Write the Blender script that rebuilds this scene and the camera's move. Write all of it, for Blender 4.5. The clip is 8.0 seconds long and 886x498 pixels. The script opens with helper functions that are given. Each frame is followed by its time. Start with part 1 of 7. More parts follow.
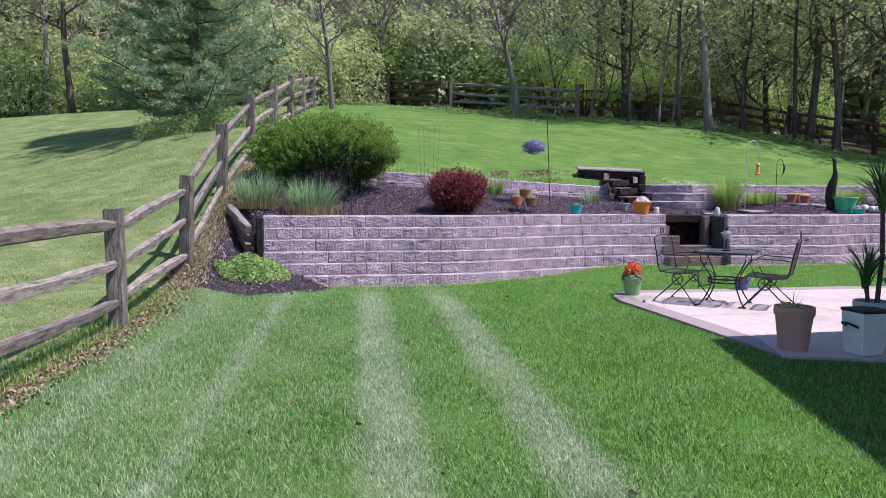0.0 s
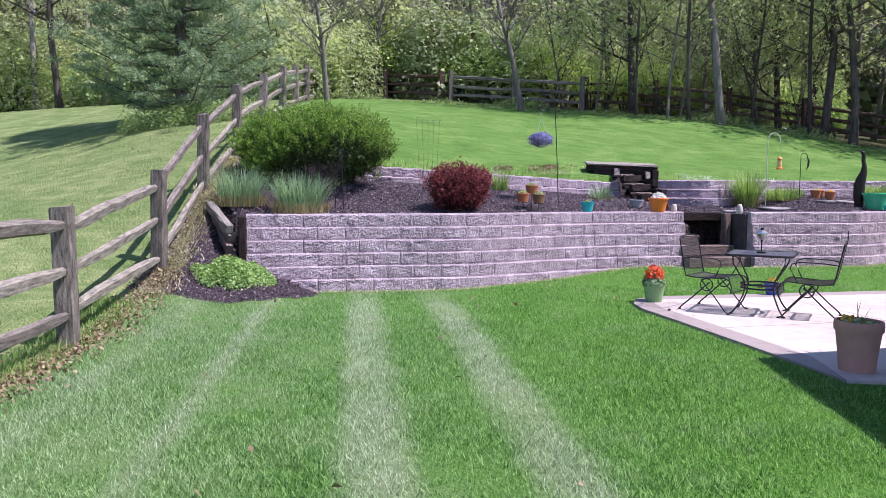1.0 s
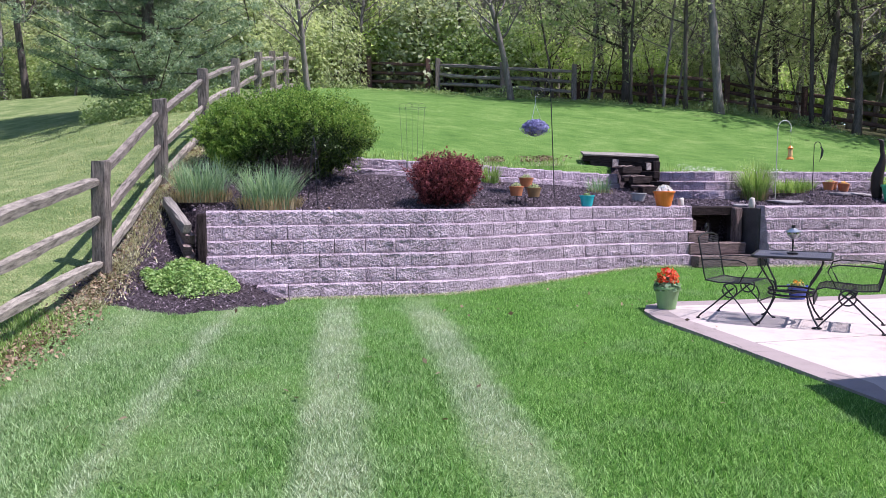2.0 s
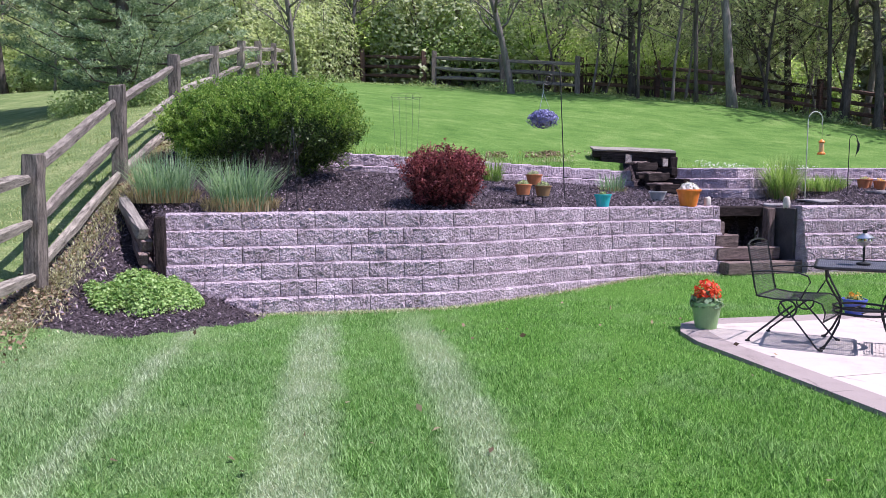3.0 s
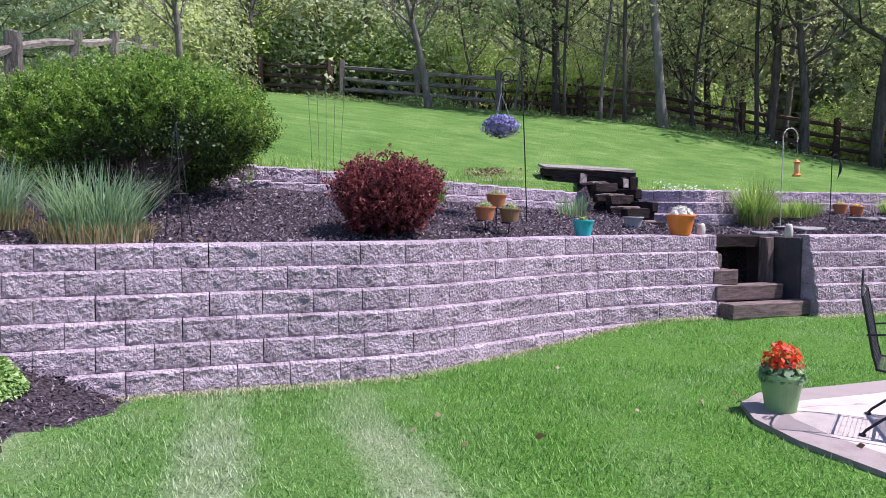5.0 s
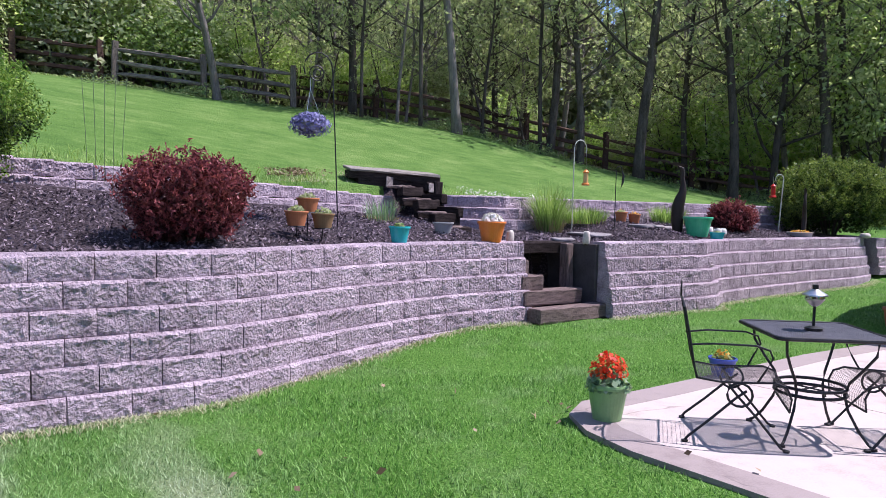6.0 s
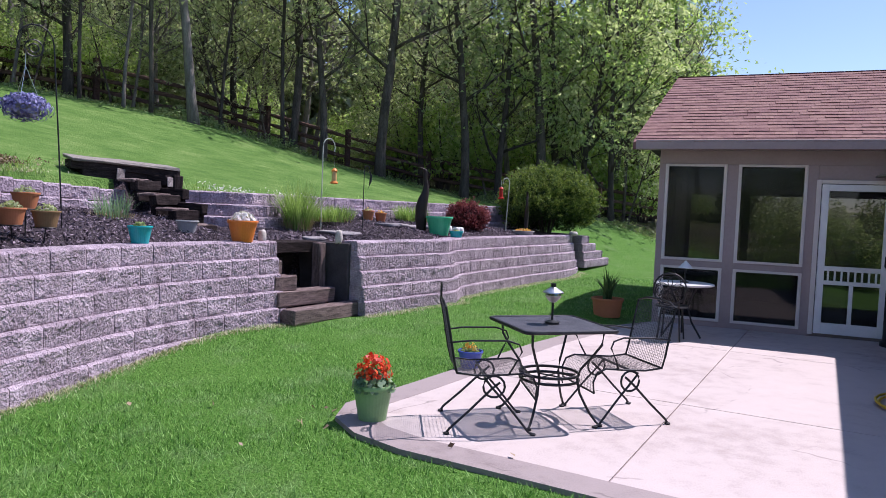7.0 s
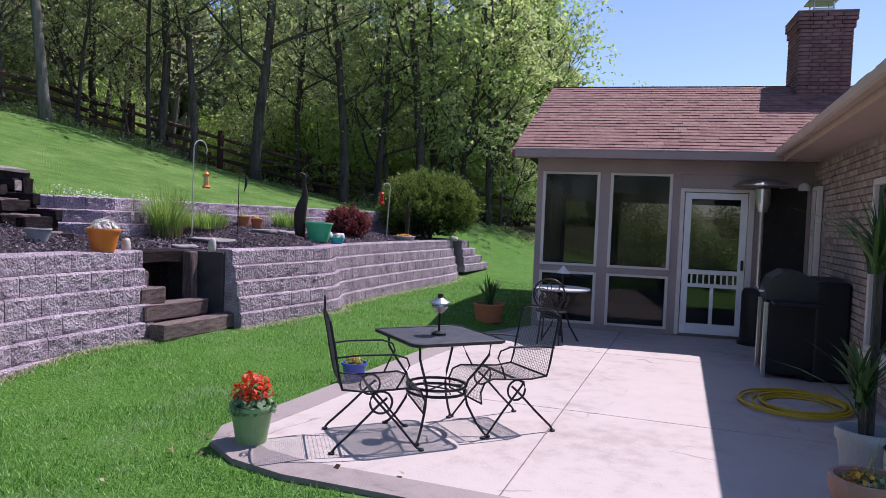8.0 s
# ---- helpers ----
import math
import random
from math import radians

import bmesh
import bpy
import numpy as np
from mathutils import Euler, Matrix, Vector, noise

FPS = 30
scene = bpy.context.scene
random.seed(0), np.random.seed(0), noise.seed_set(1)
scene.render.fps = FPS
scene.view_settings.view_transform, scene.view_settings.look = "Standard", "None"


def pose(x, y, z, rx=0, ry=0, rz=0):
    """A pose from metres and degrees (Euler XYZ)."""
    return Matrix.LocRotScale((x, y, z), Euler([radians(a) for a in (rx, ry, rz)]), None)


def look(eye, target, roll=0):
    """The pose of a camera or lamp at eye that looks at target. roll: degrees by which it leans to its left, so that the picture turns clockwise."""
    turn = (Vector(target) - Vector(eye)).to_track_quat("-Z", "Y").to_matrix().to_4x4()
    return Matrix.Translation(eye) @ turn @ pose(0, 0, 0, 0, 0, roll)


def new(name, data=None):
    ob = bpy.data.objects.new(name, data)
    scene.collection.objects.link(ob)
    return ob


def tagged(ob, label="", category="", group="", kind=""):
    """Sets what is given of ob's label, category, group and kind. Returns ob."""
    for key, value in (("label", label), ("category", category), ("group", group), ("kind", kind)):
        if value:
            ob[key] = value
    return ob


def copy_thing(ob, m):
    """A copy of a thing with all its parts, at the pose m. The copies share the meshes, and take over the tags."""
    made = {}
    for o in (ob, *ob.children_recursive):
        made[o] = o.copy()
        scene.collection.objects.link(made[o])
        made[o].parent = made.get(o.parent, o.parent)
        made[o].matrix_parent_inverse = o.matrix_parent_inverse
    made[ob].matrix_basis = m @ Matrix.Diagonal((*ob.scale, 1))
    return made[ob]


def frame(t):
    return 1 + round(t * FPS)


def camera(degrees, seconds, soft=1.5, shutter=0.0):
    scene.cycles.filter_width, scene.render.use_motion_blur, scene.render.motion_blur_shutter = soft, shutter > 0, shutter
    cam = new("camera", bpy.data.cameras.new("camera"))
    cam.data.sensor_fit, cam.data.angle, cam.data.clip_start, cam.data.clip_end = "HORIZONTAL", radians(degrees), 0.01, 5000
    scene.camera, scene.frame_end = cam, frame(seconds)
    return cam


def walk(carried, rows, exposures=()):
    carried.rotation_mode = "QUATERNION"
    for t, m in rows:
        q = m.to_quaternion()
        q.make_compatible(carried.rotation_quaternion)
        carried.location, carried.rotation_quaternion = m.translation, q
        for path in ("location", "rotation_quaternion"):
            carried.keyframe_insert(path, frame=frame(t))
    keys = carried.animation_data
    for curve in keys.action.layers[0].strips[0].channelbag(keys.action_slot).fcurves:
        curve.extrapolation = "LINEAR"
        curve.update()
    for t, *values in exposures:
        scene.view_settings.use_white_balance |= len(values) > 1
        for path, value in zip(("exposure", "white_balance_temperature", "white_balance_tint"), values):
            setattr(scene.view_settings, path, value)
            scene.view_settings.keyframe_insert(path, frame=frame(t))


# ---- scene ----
cam = camera(64.0, 8.0, soft=0.75)
PATH = [
    (0, (1.107, -1.063, 1.473), (0.878, 0.918, 1.315), 0.3),
    (0.5, (1.06, -0.558, 1.468), (0.811, 1.421, 1.314), 0.2),
    (1, (0.97, -0.035, 1.451), (0.743, 1.945, 1.286), 0.2),
    (1.5, (0.924, 0.52, 1.459), (0.718, 2.502, 1.281), 0.1),
    (3, (0.731, 2.393, 1.432), (0.548, 4.376, 1.245), -0.1),
    (3.5, (0.631, 3.076, 1.434), (0.445, 5.059, 1.254), -0.1),
    (4, (0.444, 3.712, 1.427), (0.282, 5.698, 1.263), 0.0),
    (4.2, (0.368, 3.958, 1.416), (0.231, 5.948, 1.262), 0.1),
    (5.3, (-0.086, 4.932, 1.411), (0.173, 6.912, 1.295), 0.7),
    (5.5, (-0.148, 5.022, 1.447), (0.224, 6.983, 1.328), 1.0),
    (6, (-0.167, 5.249, 1.465), (0.526, 7.122, 1.351), 1.4),
    (6.5, (-0.288, 5.35, 1.517), (0.747, 7.057, 1.397), 2.2),
    (7, (-0.323, 5.383, 1.522), (0.996, 6.882, 1.416), 2.3),
    (7.5, (-0.281, 5.442, 1.541), (1.206, 6.775, 1.448), 2.3),
    (8, (-0.248, 5.524, 1.564), (1.307, 6.779, 1.481), 2.3),
]
walk(cam, [(t, look(*p)) for t, *p in PATH], [(0.0, 0.54, 6050, 25.0), (0.5, 0.82, 6050, 25.0), (1.0, 0.78, 6050, 25.0), (4.0, 0.76, 6050, 25.0), (6.5, 0.58, 6050, 25.0), (8.0, 0.32, 6050, 25.0)])

# ---- world, sun, exposure ----
SUN_AZ, SUN_EL = 104.0, 60.3
world = bpy.data.worlds.new("world")
scene.world = world
world.use_nodes = True
wn = world.node_tree
sky = wn.nodes.new("ShaderNodeTexSky")
sky.sky_type = "NISHITA"
sky.sun_disc = False
sky.sun_elevation, sky.sun_rotation = radians(SUN_EL), radians(SUN_AZ)
sky.air_density, sky.dust_density, sky.ozone_density = 1.0, 0.3, 2.5
wn.links.new(sky.outputs[0], wn.nodes["Background"].inputs[0])
wn.nodes["Background"].inputs[1].default_value = 0.118
sun_dir = Vector((math.sin(radians(SUN_AZ)) * math.cos(radians(SUN_EL)),
                  math.cos(radians(SUN_AZ)) * math.cos(radians(SUN_EL)), math.sin(radians(SUN_EL))))
sun_data = bpy.data.lights.new("sun", "SUN")
sun_data.energy, sun_data.angle, sun_data.color = 4.8, radians(0.53), (1.0, 0.955, 0.9)
sun = new("sun", sun_data)
sun.matrix_world = look(sun_dir * 60, (0, 0, 0))


# ---- materials ----
def nodes_of(name):
    m = bpy.data.materials.new(name)
    m.use_nodes = True
    nt = m.node_tree
    return m, nt, nt.nodes["Principled BSDF"]


def add(nt, kind, **props):
    n = nt.nodes.new(kind)
    for k, v in props.items():
        setattr(n, k, v)
    return n


def ramp(nt, fac, stops):
    r = nt.nodes.new("ShaderNodeValToRGB")
    while len(r.color_ramp.elements) < len(stops):
        r.color_ramp.elements.new(0.5)
    for e, (p, c) in zip(r.color_ramp.elements, stops):
        e.position, e.color = p, (*c, 1)
    nt.links.new(fac, r.inputs[0])
    return r.outputs[0]


def noise_tex(nt, vec, scale, detail=4.0, rough=0.6, stretch=None):
    if stretch:
        mp = nt.nodes.new("ShaderNodeMapping")
        mp.inputs["Scale"].default_value = stretch
        nt.links.new(vec, mp.inputs[0])
        vec = mp.outputs[0]
    n = nt.nodes.new("ShaderNodeTexNoise")
    n.inputs["Scale"].default_value, n.inputs["Detail"].default_value = scale, detail
    n.inputs["Roughness"].default_value = rough
    nt.links.new(vec, n.inputs["Vector"])
    return n.outputs["Fac"]


def math_node(nt, op, a, b=None, c=None, clamp=False):
    n = nt.nodes.new("ShaderNodeMath")
    n.operation, n.use_clamp = op, clamp
    for i, v in enumerate((a, b, c)):
        if v is None:
            continue
        if isinstance(v, (int, float)):
            n.inputs[i].default_value = v
        else:
            nt.links.new(v, n.inputs[i])
    return n.outputs[0]


def mix_rgb(nt, fac, a, b, mode="MIX"):
    n = nt.nodes.new("ShaderNodeMix")
    n.data_type, n.blend_type = "RGBA", mode
    for i, v in ((0, fac), (6, a), (7, b)):
        if isinstance(v, (int, float)):
            n.inputs[i].default_value = v
        elif isinstance(v, tuple):
            n.inputs[i].default_value = (*v, 1)
        else:
            nt.links.new(v, n.inputs[i])
    return n.outputs[2]


def bump(nt, bsdf, height, strength, dist):
    b = nt.nodes.new("ShaderNodeBump")
    b.inputs["Strength"].default_value, b.inputs["Distance"].default_value = strength, dist
    nt.links.new(height, b.inputs["Height"])
    nt.links.new(b.outputs[0], bsdf.inputs["Normal"])


def surface(name, dark, light, scale=6.0, fine=60.0, rough=0.8, metal=0.0, relief=0.3, depth=0.004,
            per_object=0.0, per_island=0.0, stretch=None, coords="Object", spec=0.3):
    """Two scales of variation between two colours, with relief from the finer one."""
    m, nt, b = nodes_of(name)
    if coords == "World":
        vec = nt.nodes.new("ShaderNodeNewGeometry").outputs["Position"]
    else:
        vec = nt.nodes.new("ShaderNodeTexCoord").outputs["Object"]
    big, small = noise_tex(nt, vec, scale, 3, 0.6, stretch), noise_tex(nt, vec, fine, 3, 0.65, stretch)
    fac = math_node(nt, "ADD", math_node(nt, "MULTIPLY", big, 0.6), math_node(nt, "MULTIPLY", small, 0.4))
    col = ramp(nt, fac, [(0.33, dark), (0.67, light)])
    if per_object or per_island:
        if per_object:
            rnd, amt = nt.nodes.new("ShaderNodeObjectInfo").outputs["Random"], per_object
        else:
            rnd, amt = nt.nodes.new("ShaderNodeNewGeometry").outputs["Random Per Island"], per_island
        val = math_node(nt, "MULTIPLY_ADD", rnd, 2 * amt, 1 - amt)
        hs = nt.nodes.new("ShaderNodeHueSaturation")
        nt.links.new(val, hs.inputs["Value"])
        nt.links.new(math_node(nt, "MULTIPLY_ADD", rnd, 0.02, 0.49), hs.inputs["Hue"])
        nt.links.new(col, hs.inputs["Color"])
        col = hs.outputs[0]
    nt.links.new(col, b.inputs["Base Color"])
    b.inputs["Roughness"].default_value, b.inputs["Metallic"].default_value = rough, metal
    b.inputs["Specular IOR Level"].default_value = spec
    if relief:
        bump(nt, b, small, relief, depth)
    return m


def leaf_mat(name, a, b_, c, trans=0.45, rough=0.5, scale=0.6):
    """Foliage: per-leaf colour and some light passing through."""
    m, nt, b = nodes_of(name)
    geo = nt.nodes.new("ShaderNodeNewGeometry")
    patch = noise_tex(nt, geo.outputs["Position"], scale, 2)
    fac = math_node(nt, "ADD", math_node(nt, "MULTIPLY", geo.outputs["Random Per Island"], 0.8),
                    math_node(nt, "MULTIPLY", patch, 0.5))
    col = ramp(nt, fac, [(0.15, a), (0.5, b_), (0.95, c)])
    nt.links.new(col, b.inputs["Base Color"])
    b.inputs["Roughness"].default_value = rough
    b.inputs["Specular IOR Level"].default_value = 0.3
    tr = nt.nodes.new("ShaderNodeBsdfTranslucent")
    nt.links.new(mix_rgb(nt, 1.0, col, (0.97, 1.0, 0.7), "MULTIPLY"), tr.inputs[0])
    mx = nt.nodes.new("ShaderNodeMixShader")
    mx.inputs[0].default_value = trans
    nt.links.new(b.outputs[0], mx.inputs[1])
    nt.links.new(tr.outputs[0], mx.inputs[2])
    nt.links.new(mx.outputs[0], nt.nodes["Material Output"].inputs[0])
    return m


def stripe_fac(nt, pos):
    """How strongly the mower's pale lines show at a place of the lower lawn."""
    sx = nt.nodes.new("ShaderNodeSeparateXYZ")
    nt.links.new(pos, sx.inputs[0])
    wob = math_node(nt, "MULTIPLY", math_node(nt, "SUBTRACT", noise_tex(nt, pos, 3.5, 5, 0.7), 0.5), 0.24)
    c = math_node(nt, "ADD", math_node(nt, "MULTIPLY_ADD", sx.outputs[1], 0.238, sx.outputs[0]), wob)
    out = None
    for centre, width, amount in ((1.04, 0.3, 1.4), (2.07, 0.29, 1.3), (-0.23, 0.23, 0.85), (-1.15, 0.5, 0.7)):
        d = math_node(nt, "ABSOLUTE", math_node(nt, "SUBTRACT", c, centre))
        g = math_node(nt, "MULTIPLY", math_node(nt, "SUBTRACT", 1.0, math_node(nt, "DIVIDE", d, width), clamp=True), amount)
        g = math_node(nt, "MINIMUM", g, 0.82)
        out = g if out is None else math_node(nt, "MAXIMUM", out, g)
    broad = math_node(nt, "MULTIPLY", math_node(nt, "MULTIPLY_ADD", c, -0.5, 0.6, clamp=True), 0.35)
    worn = math_node(nt, "MULTIPLY", math_node(nt, "SUBTRACT", noise_tex(nt, pos, 1.7, 5, 0.7), 0.5), 1.35)
    near = math_node(nt, "MULTIPLY_ADD", sx.outputs[1], -0.4, 4.6, clamp=True)
    return math_node(nt, "ADD", math_node(nt, "MULTIPLY", math_node(nt, "MAXIMUM", out, broad), near), worn, clamp=True)


def lawn_colour(nt, pos, fine):
    green = ramp(nt, fine, [(0.1, (0.034, 0.105, 0.017)), (0.45, (0.115, 0.28, 0.05)), (0.85, (0.37, 0.57, 0.22))])
    pale = ramp(nt, fine, [(0.1, (0.15, 0.235, 0.1)), (0.5, (0.34, 0.44, 0.25)), (0.85, (0.66, 0.73, 0.54))])
    sx = nt.nodes.new("ShaderNodeSeparateXYZ")
    nt.links.new(pos, sx.inputs[0])
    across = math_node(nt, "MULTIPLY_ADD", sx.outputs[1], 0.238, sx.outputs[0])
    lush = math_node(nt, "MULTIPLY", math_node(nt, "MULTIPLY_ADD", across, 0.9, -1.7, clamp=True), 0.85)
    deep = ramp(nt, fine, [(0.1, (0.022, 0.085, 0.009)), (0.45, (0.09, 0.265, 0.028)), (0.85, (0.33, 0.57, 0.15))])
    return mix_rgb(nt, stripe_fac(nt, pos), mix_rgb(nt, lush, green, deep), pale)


def ground_mat():
    """One sheet: lawn, hill lawn, field, bark mulch and the woods' floor, told apart by painted masks."""
    m, nt, b = nodes_of("ground")
    pos = nt.nodes.new("ShaderNodeNewGeometry").outputs["Position"]
    at = nt.nodes.new("ShaderNodeAttribute")
    at.attribute_name = "zone"
    sep = nt.nodes.new("ShaderNodeSeparateColor")
    nt.links.new(at.outputs["Color"], sep.inputs[0])
    fine = noise_tex(nt, pos, 55, 4, 0.7)
    mid = noise_tex(nt, pos, 1.1, 4, 0.6)
    # lower lawn's sheet darkened in colour: thatch and the shade between blades
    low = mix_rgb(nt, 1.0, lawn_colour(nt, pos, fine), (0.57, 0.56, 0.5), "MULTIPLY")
    patchy = noise_tex(nt, pos, 3.2, 4, 0.65, (0.55, 1.3, 1.0))
    hill_n = math_node(nt, "ADD", math_node(nt, "MULTIPLY", noise_tex(nt, pos, 26, 5, 0.75), 0.42), math_node(nt, "ADD", math_node(nt, "MULTIPLY", mid, 0.28), math_node(nt, "MULTIPLY", patchy, 0.3)))
    hill = ramp(nt, hill_n, [(0.36, (0.042, 0.1, 0.018)), (0.5, (0.092, 0.185, 0.036)), (0.64, (0.195, 0.275, 0.085))])
    field = ramp(nt, hill_n, [(0.36, (0.06, 0.11, 0.03)), (0.5, (0.145, 0.2, 0.07)), (0.64, (0.34, 0.35, 0.17))])
    edge = math_node(nt, "MULTIPLY", math_node(nt, "SUBTRACT", noise_tex(nt, pos, 7, 4), 0.5), 0.7)

    def mask(ch):
        return math_node(nt, "MULTIPLY_ADD", math_node(nt, "SUBTRACT", math_node(nt, "ADD", ch, edge), 0.5), 6.0, 0.5, clamp=True)
    grass = mix_rgb(nt, sep.outputs[1], mix_rgb(nt, sep.outputs[2], low, hill), field)
    vor = nt.nodes.new("ShaderNodeTexVoronoi")
    vor.inputs["Scale"].default_value = 34
    nt.links.new(pos, vor.inputs["Vector"])
    chips = ramp(nt, math_node(nt, "ADD", math_node(nt, "MULTIPLY", vor.outputs["Distance"], 0.9), math_node(nt, "MULTIPLY", fine, 0.35)),
                 [(0.15, (0.115, 0.09, 0.104)), (0.5, (0.06, 0.046, 0.054)), (0.85, (0.022, 0.016, 0.02))])
    litter = ramp(nt, math_node(nt, "ADD", math_node(nt, "MULTIPLY", fine, 0.5), math_node(nt, "MULTIPLY", mid, 0.5)),
                  [(0.35, (0.02, 0.03, 0.012)), (0.5, (0.06, 0.065, 0.03)), (0.7, (0.13, 0.1, 0.06))])
    col = mix_rgb(nt, mask(sep.outputs[0]), grass, chips)
    at2 = nt.nodes.new("ShaderNodeAttribute")
    at2.attribute_name = "woods"
    col = mix_rgb(nt, mask(at2.outputs["Fac"]), col, litter)
    nt.links.new(col, b.inputs["Base Color"])
    b.inputs["Roughness"].default_value = 0.9
    b.inputs["Specular IOR Level"].default_value = 0.15
    bump(nt, b, math_node(nt, "ADD", fine, vor.outputs["Distance"]), 0.7, 0.03)
    return m


def grass_mat():
    m, nt, b = nodes_of("grass_blades")
    geo = nt.nodes.new("ShaderNodeNewGeometry")
    pos = geo.outputs["Position"]
    n = math_node(nt, "ADD", math_node(nt, "MULTIPLY", geo.outputs["Random Per Island"], 0.7),
                  math_node(nt, "ADD", math_node(nt, "MULTIPLY", math_node(nt, "MULTIPLY_ADD", math_node(nt, "SUBTRACT", noise_tex(nt, pos, 30, 4, 0.7), 0.5), 2.2, 0.6), 0.5), math_node(nt, "MULTIPLY", noise_tex(nt, pos, 1.6, 3), 0.2)))
    n = math_node(nt, "SUBTRACT", n, 0.26)
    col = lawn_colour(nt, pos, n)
    nt.links.new(col, b.inputs["Base Color"])
    b.inputs["Roughness"].default_value = 0.55
    b.inputs["Specular IOR Level"].default_value = 0.25
    tr = nt.nodes.new("ShaderNodeBsdfTranslucent")
    nt.links.new(col, tr.inputs[0])
    mx = nt.nodes.new("ShaderNodeMixShader")
    mx.inputs[0].default_value = 0.48
    nt.links.new(b.outputs[0], mx.inputs[1])
    nt.links.new(tr.outputs[0], mx.inputs[2])
    nt.links.new(mx.outputs[0], nt.nodes["Material Output"].inputs[0])
    return m


def concrete_mat(name, dark, light):
    m, nt, b = nodes_of(name)
    pos = nt.nodes.new("ShaderNodeNewGeometry").outputs["Position"]
    big, mid, small = noise_tex(nt, pos, 0.7, 4), noise_tex(nt, pos, 6, 5), noise_tex(nt, pos, 70, 3)
    fac = math_node(nt, "ADD", math_node(nt, "MULTIPLY", big, 0.45), math_node(nt, "ADD", math_node(nt, "MULTIPLY", mid, 0.35), math_node(nt, "MULTIPLY", small, 0.2)))
    col = ramp(nt, fac, [(0.36, dark), (0.5, light), (0.7, tuple(min(1, v * 1.1) for v in light))])
    crack = nt.nodes.new("ShaderNodeTexVoronoi")
    crack.feature = "DISTANCE_TO_EDGE"
    crack.inputs["Scale"].default_value = 0.85
    nt.links.new(mix_rgb(nt, 0.16, pos, add_noise_colour(nt, pos, 3.5)), crack.inputs["Vector"])
    line = math_node(nt, "SUBTRACT", 1.0, math_node(nt, "DIVIDE", crack.outputs["Distance"], 0.007), clamp=True)
    some = math_node(nt, "MULTIPLY_ADD", math_node(nt, "SUBTRACT", noise_tex(nt, pos, 1.9, 3), 0.53), 14.0, 0.0, clamp=True)
    col = mix_rgb(nt, math_node(nt, "MULTIPLY", math_node(nt, "MULTIPLY", line, some), 0.6), col, (0.1, 0.08, 0.075))
    nt.links.new(col, b.inputs["Base Color"])
    b.inputs["Roughness"].default_value = 0.75
    bump(nt, b, math_node(nt, "ADD", math_node(nt, "MULTIPLY", mid, 1.5), small), 0.25, 0.012)
    return m


def block_mat():
    """Split concrete: broken chunky relief, pinkish grey."""
    m, nt, b = nodes_of("split_face_block")
    vec = nt.nodes.new("ShaderNodeNewGeometry").outputs["Position"]
    warp = mix_rgb(nt, 0.06, vec, add_noise_colour(nt, vec, 14))
    vor = nt.nodes.new("ShaderNodeTexVoronoi")
    vor.inputs["Scale"].default_value = 30
    nt.links.new(warp, vor.inputs["Vector"])
    fine = noise_tex(nt, vec, 85, 5, 0.75)
    big = noise_tex(nt, vec, 5, 3)
    chunk = noise_tex(nt, vec, 42, 3, 0.55)
    height = math_node(nt, "ADD", math_node(nt, "MULTIPLY", vor.outputs["Distance"], -0.45), math_node(nt, "ADD", math_node(nt, "MULTIPLY", fine, 0.35), math_node(nt, "MULTIPLY", chunk, 1.3)))
    fac = math_node(nt, "ADD", math_node(nt, "MULTIPLY", big, 0.4), math_node(nt, "ADD", math_node(nt, "MULTIPLY", fine, 0.3), math_node(nt, "MULTIPLY", chunk, 0.3)))
    col = ramp(nt, fac, [(0.34, (0.144, 0.111, 0.13)), (0.46, (0.342, 0.272, 0.314)), (0.62, (0.538, 0.44, 0.5))])
    hs = nt.nodes.new("ShaderNodeHueSaturation")
    rnd = nt.nodes.new("ShaderNodeObjectInfo").outputs["Random"]
    nt.links.new(math_node(nt, "MULTIPLY_ADD", rnd, 0.2, 0.92), hs.inputs["Value"])
    nt.links.new(col, hs.inputs["Color"])
    nt.links.new(hs.outputs[0], b.inputs["Base Color"])
    b.inputs["Roughness"].default_value = 0.92
    b.inputs["Specular IOR Level"].default_value = 0.2
    bump(nt, b, height, 1.0, 0.027)
    return m


def add_noise_colour(nt, vec, scale):
    n = nt.nodes.new("ShaderNodeTexNoise")
    n.inputs["Scale"].default_value = scale
    nt.links.new(vec, n.inputs["Vector"])
    return n.outputs["Color"]


def glass_mat(name="glass"):
    m, nt, b = nodes_of(name)
    b.inputs["Transmission Weight"].default_value = 1.0
    b.inputs["Roughness"].default_value = 0.02
    b.inputs["IOR"].default_value = 1.45
    return m


def screen_mat():
    """Fine dark insect mesh over a pane: part see-through, part glossy."""
    m, nt, b = nodes_of("insect_screen")
    b.inputs["Base Color"].default_value = (0.006, 0.006, 0.007, 1)
    b.inputs["Roughness"].default_value = 0.04
    b.inputs["Specular IOR Level"].default_value = 0.4
    tr = nt.nodes.new("ShaderNodeBsdfTransparent")
    mx = nt.nodes.new("ShaderNodeMixShader")
    mx.inputs[0].default_value = 0.3
    nt.links.new(b.outputs[0], mx.inputs[1])
    nt.links.new(tr.outputs[0], mx.inputs[2])
    nt.links.new(mx.outputs[0], nt.nodes["Material Output"].inputs[0])
    return m


